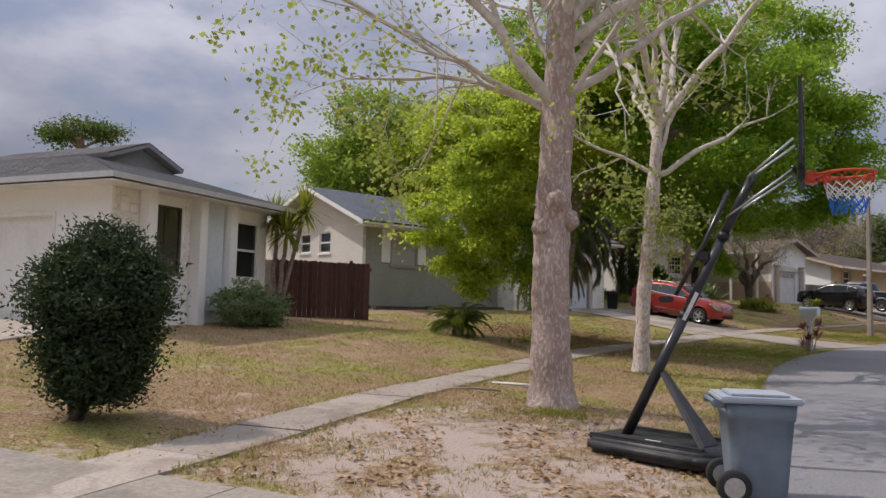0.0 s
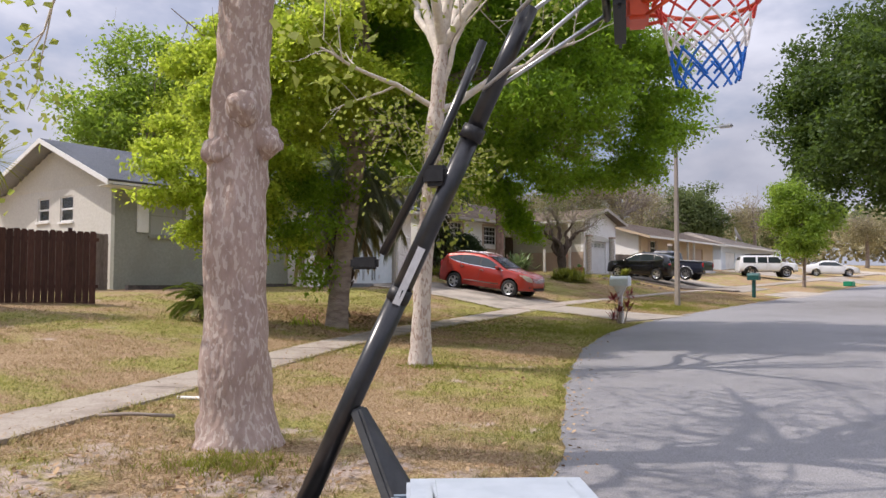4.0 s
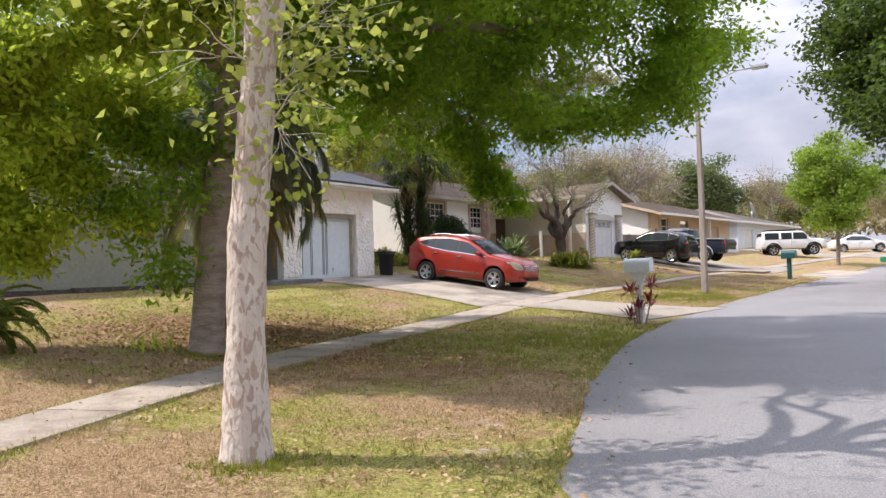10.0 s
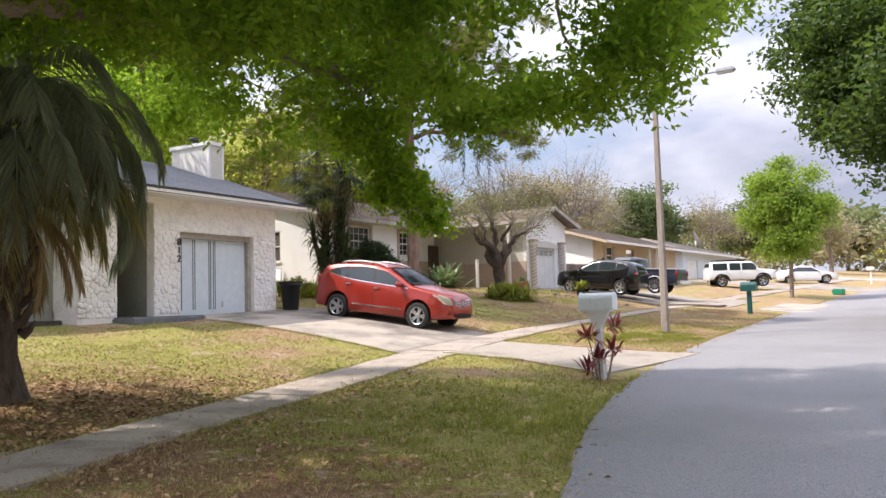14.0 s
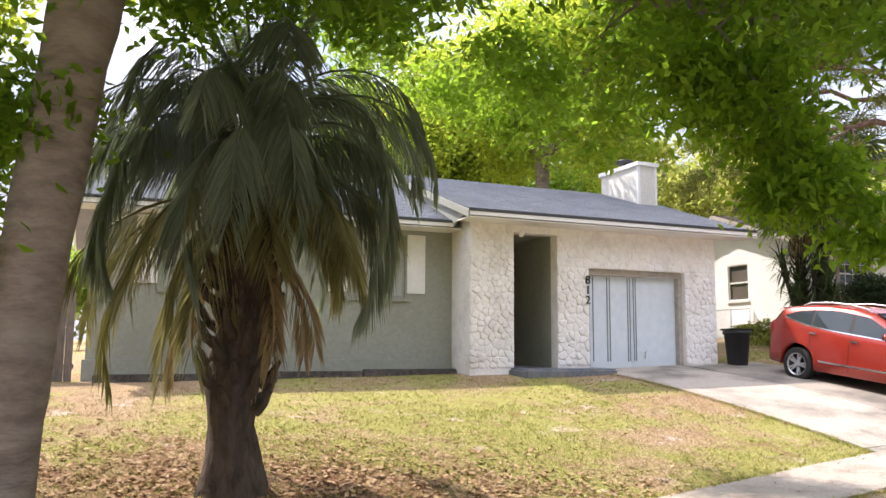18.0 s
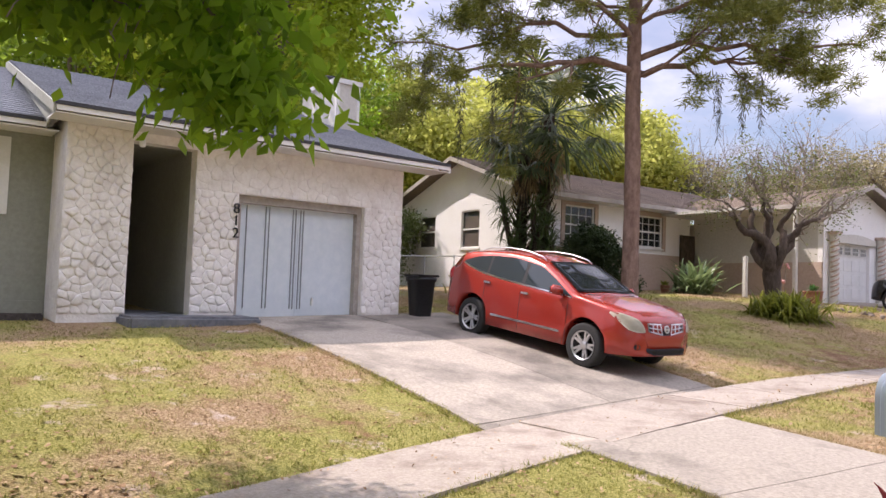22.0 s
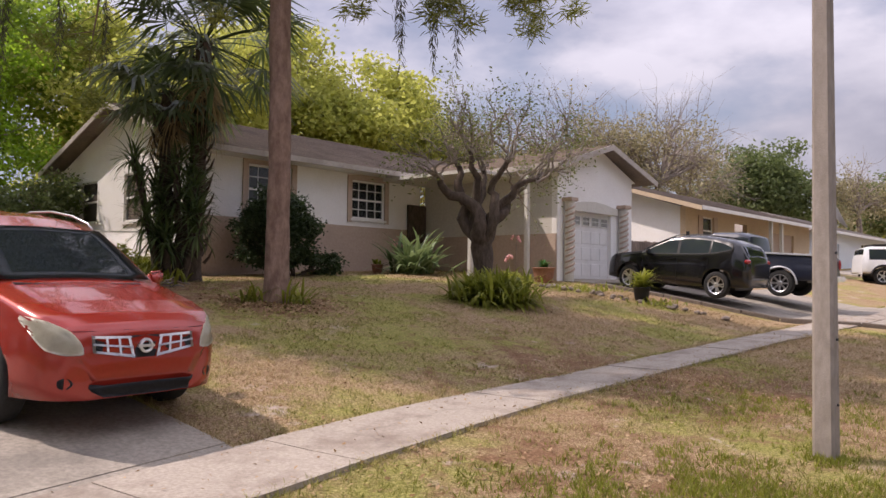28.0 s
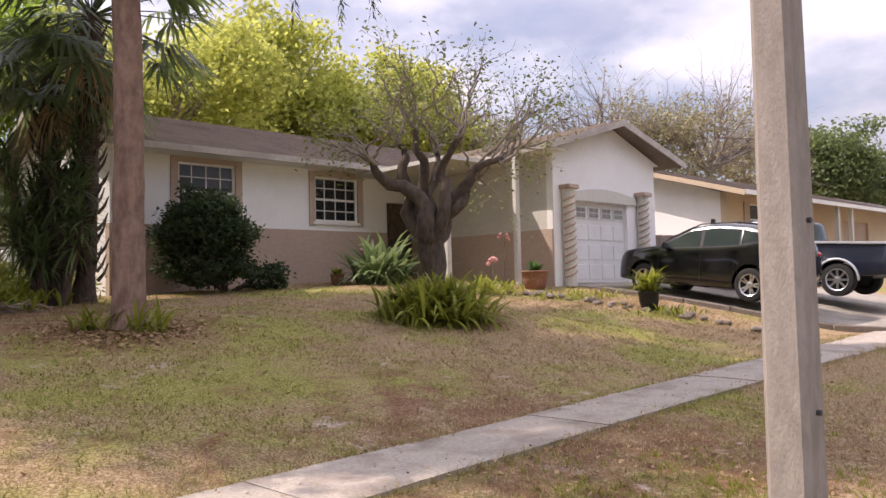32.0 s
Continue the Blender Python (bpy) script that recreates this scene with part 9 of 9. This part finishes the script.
# ---- turf and fallen leaves ----
def unpaved(x, y, margin=0.02):
    """Where turf can grow."""
    d, q = side(x, y)
    s = np.interp(q, KERB[:, 1], KLEN)
    r = np.interp(q, (3, 9, 17, 22, 28, 33, 38, 46), (4.05, 4.3, 4.0, 3.75, 4.1, 4.3, 4.0, 3.7))
    l = np.interp(q, (3, 9, 18, 22, 27, 32, 38, 46), (4.85, 5.15, 4.9, 4.75, 5.35, 5.4, 4.85, 4.85))
    ok = (d > 0.03) & ~((d > r + margin) & (d < l - margin))

    def frm(ang):
        a = radians(ang)
        return x * math.cos(a) + y * math.sin(a), -x * math.sin(a) + y * math.cos(a)

    u, v = frm(42)
    ok &= ~((u > 27.62) & (u < 32.65) & (v > 15.8) & (v < 23.2))
    t = np.clip((13.2 - v) / 2.4, 0, 1)
    ok &= ~((u > 27.8 - t * 1.05) & (u < 30.65 + t * 0.5) & (v > 10.2) & (v < 15.2))
    ok &= ~((u > 17.4) & (u < 31.1) & (v > 23.7)) & ~((u > 24.6) & (u < 31.1) & (v > 22.1))
    u, v = frm(39)
    ok &= ~((u > 47.6) & (u < 55.5) & (v > 11.5) & (v < 25.2)) & ~((u > 38.5) & (v > 30.2)) & ~((u > 46.9) & (v > 24.9))
    u, v = frm(66)
    ok &= ~((u > -1.2) & (u < 4.55) & (v > -2.5)) & ~((u > 11.8) & (v > 12.5))
    return ok


def scatter(rng, n, s0, s1, d0, d1):
    s = rng.uniform(S_AT(s0), S_AT(s1), n)
    d = d0 + (d1 - d0) * rng.random(n)
    c = np.stack([np.interp(s, KLEN, KERB[:, k]) for k in (0, 1)], 1)
    t = np.stack([np.interp(s, KLEN, KDIR[:, k]) for k in (0, 1)], 1)
    p = c + np.stack([-t[:, 1], t[:, 0]], 1) * d[:, None]
    return p[unpaved(p[:, 0], p[:, 1])]


def thin(p, rng, seed, lo=-0.35, freq=0.8):
    """Leaves bare patches."""
    k = np.array([noise.noise((x * freq + seed, y * freq, 0.3)) + 0.6 * noise.noise((x * 3.1, y * 3.1 + seed, 0.7)) for x, y in p.tolist()])
    bare = np.exp(-((p[:, 0] - 0.7) ** 2 + (p[:, 1] - 7.4) ** 2) / 3.5)
    return p[(k - bare * 0.62 + rng.normal(size=len(p)) * 0.15) > lo]


def tufts(name, rng, p, h, w, blades, material, parent, lean=0.6):
    z = land(p[:, 0], p[:, 1]) + 0.004
    b = np.repeat(np.c_[p, z], blades, 0)
    n = len(b)
    b[:, :2] += rng.normal(size=(n, 2)) * 0.018
    a = rng.uniform(0, 2 * np.pi, n)
    ht = h * rng.uniform(0.45, 1.25, n)
    sd = np.stack([np.cos(a), np.sin(a), np.zeros(n)], 1) * (w * rng.uniform(0.7, 1.3, n) / 2)[:, None]
    off = rng.normal(size=(n, 2)) * (ht * lean)[:, None]
    tip = b + np.c_[off, ht]
    v = np.stack([b - sd, b + sd, tip], 1).reshape(-1, 3)
    return np_mesh(name, v, np.arange(n * 3).reshape(-1, 3), material, parent, kind="stuff")


grass = tagged(new("grass"), "short dry grass in tufts, straw and green", "grass", kind="stuff")
rng = np.random.default_rng(301)
tufts("verge_turf", rng, thin(scatter(rng, 52000, 4, 44, 0.03, 4.3), rng, 1.7), 0.042, 0.008, 4, M_BLADE, grass)
tufts("near_turf", rng, thin(scatter(rng, 42000, 6, 44, 4.6, 9.0), rng, 4.1), 0.042, 0.009, 4, M_BLADE, grass)
tufts("yard_turf", rng, thin(scatter(rng, 52000, 2, 46, 8.6, 16), rng, 7.3, -0.5), 0.036, 0.011, 4, M_BLADE, grass)
# ragged tufts over the pavement's edges and along the asphalt
ed = []
for q0, q1, n in ((4, 48, 5200),):
    s = rng.uniform(S_AT(q0), S_AT(q1), n)
    for si in s:
        r, l = walk_edges(si)
        ed.append(along(si, rng.choice([r - 0.03, l + 0.03, 0.04]) + rng.normal() * 0.055))
ed = np.array(ed)
ed = ed[unpaved(ed[:, 0], ed[:, 1], 0.1)]
tufts("edge_turf", rng, ed, 0.066, 0.009, 6, M_BLADE, grass, 0.7)
# lush green weeds near the lamp post and the mailbox
lush = np.vstack([rng.normal(size=(700, 2)) * [0.9, 0.5] + [17.4, 33.2], rng.normal(size=(900, 2)) * [1.2, 0.8] + [19.6, 35.6], rng.normal(size=(2600, 2)) * [1.3, 1.6] + [9.2, 22.6], rng.normal(size=(1000, 2)) * [0.6, 0.6] + [16.3, 32.4], rng.normal(size=(2200, 2)) * [0.9, 0.8] + [17.6, 32.3]])
lush = thin(lush, rng, 3.3, -0.1, 1.6)
lush = lush[unpaved(lush[:, 0], lush[:, 1])]
foot = np.vstack([rng.normal(size=(170, 2)) * [0.26, 0.2] + [1.5, 9.8], rng.normal(size=(130, 2)) * [0.2, 0.16] + [4.12, 15.6], rng.normal(size=(200, 2)) * [0.35, 0.25] + [3.3, 21.75], rng.normal(size=(90, 2)) * 0.14 + [18.6, 33.8]])
lush = np.vstack([lush, foot])
tufts("weed_turf", rng, lush, 0.07, 0.011, 5, L_FERN, grass, 0.5)


def litter(name, rng, p, size, parent):
    z = land(p[:, 0], p[:, 1]) + rng.uniform(0.006, 0.03, len(p))
    c = np.c_[p, z]
    n = len(c)
    a = rng.uniform(0, 2 * np.pi, n)
    d = np.stack([np.cos(a), np.sin(a), rng.normal(size=n) * 0.3], 1)
    s = np.stack([-np.sin(a), np.cos(a), rng.normal(size=n) * 0.3], 1)
    ln = size * rng.uniform(0.5, 1.4, (n, 1))
    v = np.stack([c - d * ln / 2, c + s * ln * 0.28 + [0, 0, 0.006], c + d * ln / 2, c - s * ln * 0.28], 1).reshape(-1, 3)
    return np_mesh(name, v, np.arange(n * 4).reshape(-1, 4), L_LITTER, parent, kind="stuff")


fallen = tagged(new("leaf_litter"), "dry brown fallen leaves on the lawn", "leaves", kind="stuff")
litter("verge_litter", rng, thin(scatter(rng, 26000, 4, 44, 0.02, 4.3), rng, 11.2, 0.0, 0.6), 0.045, fallen)
litter("lawn_litter", rng, thin(scatter(rng, 15000, 4, 44, 4.6, 10), rng, 15.2, 0.0, 0.5), 0.045, fallen)
under = np.vstack([rng.normal(size=(9000, 2)) * [1.7, 1.5] + [3.6, 23.4], rng.normal(size=(5000, 2)) * [1.6, 1.0] + [6.3, 25.8], rng.normal(size=(2500, 2)) * [0.6, 0.6] + [13.2, 41.8]])
litter("tree_litter", rng, under[unpaved(under[:, 0], under[:, 1])], 0.065, fallen)
onroad = []
for si in rng.uniform(S_AT(3), S_AT(46), 1500):
    onroad.append(along(si, -abs(rng.normal()) * 0.22 + 0.05))
litter("gutter_litter", rng, np.array(onroad), 0.05, fallen)
onwalk = []
for si in rng.uniform(S_AT(4), S_AT(44), 1300):
    r, l = walk_edges(si)
    k = rng.beta(0.5, 0.5)
    onwalk.append(along(si, r + (l - r) * k))
w = litter("walk_litter", rng, np.array(onwalk), 0.036, fallen)
w.location.z += 0.03
sandy = rng.normal(size=(9000, 2)) * [1.5, 1.6] + [0.6, 6.6]
k = np.array([noise.noise((x * 1.7, y * 1.7, 5.0)) + 0.7 * noise.noise((x * 5.0, y * 5.0, 2.0)) for x, y in sandy.tolist()])
sandy = sandy[k > 0.08]
litter("sand_litter", rng, sandy[unpaved(sandy[:, 0], sandy[:, 1])], 0.055, fallen)
# tufts that lean over the driveway's edges
de = []
for (u0, v0), (u1, v1), n in (((27.57, 16.1), (27.57, 22.9), 420), ((32.72, 16.5), (32.4, 22.8), 300), ((27.8, 14.95), (27.7, 13.2), 120), ((27.7, 13.2), (26.7, 11.1), 130), ((30.72, 14.9), (30.76, 13.0), 110), ((30.76, 13.0), (31.25, 10.5), 130)):
    for k in rng.random(n):
        de.append(uv(42, u0 + (u1 - u0) * k + rng.normal() * 0.03, v0 + (v1 - v0) * k + rng.normal() * 0.03))
tufts("drive_turf", rng, np.array(de), 0.06, 0.009, 6, M_BLADE, grass, 0.7)
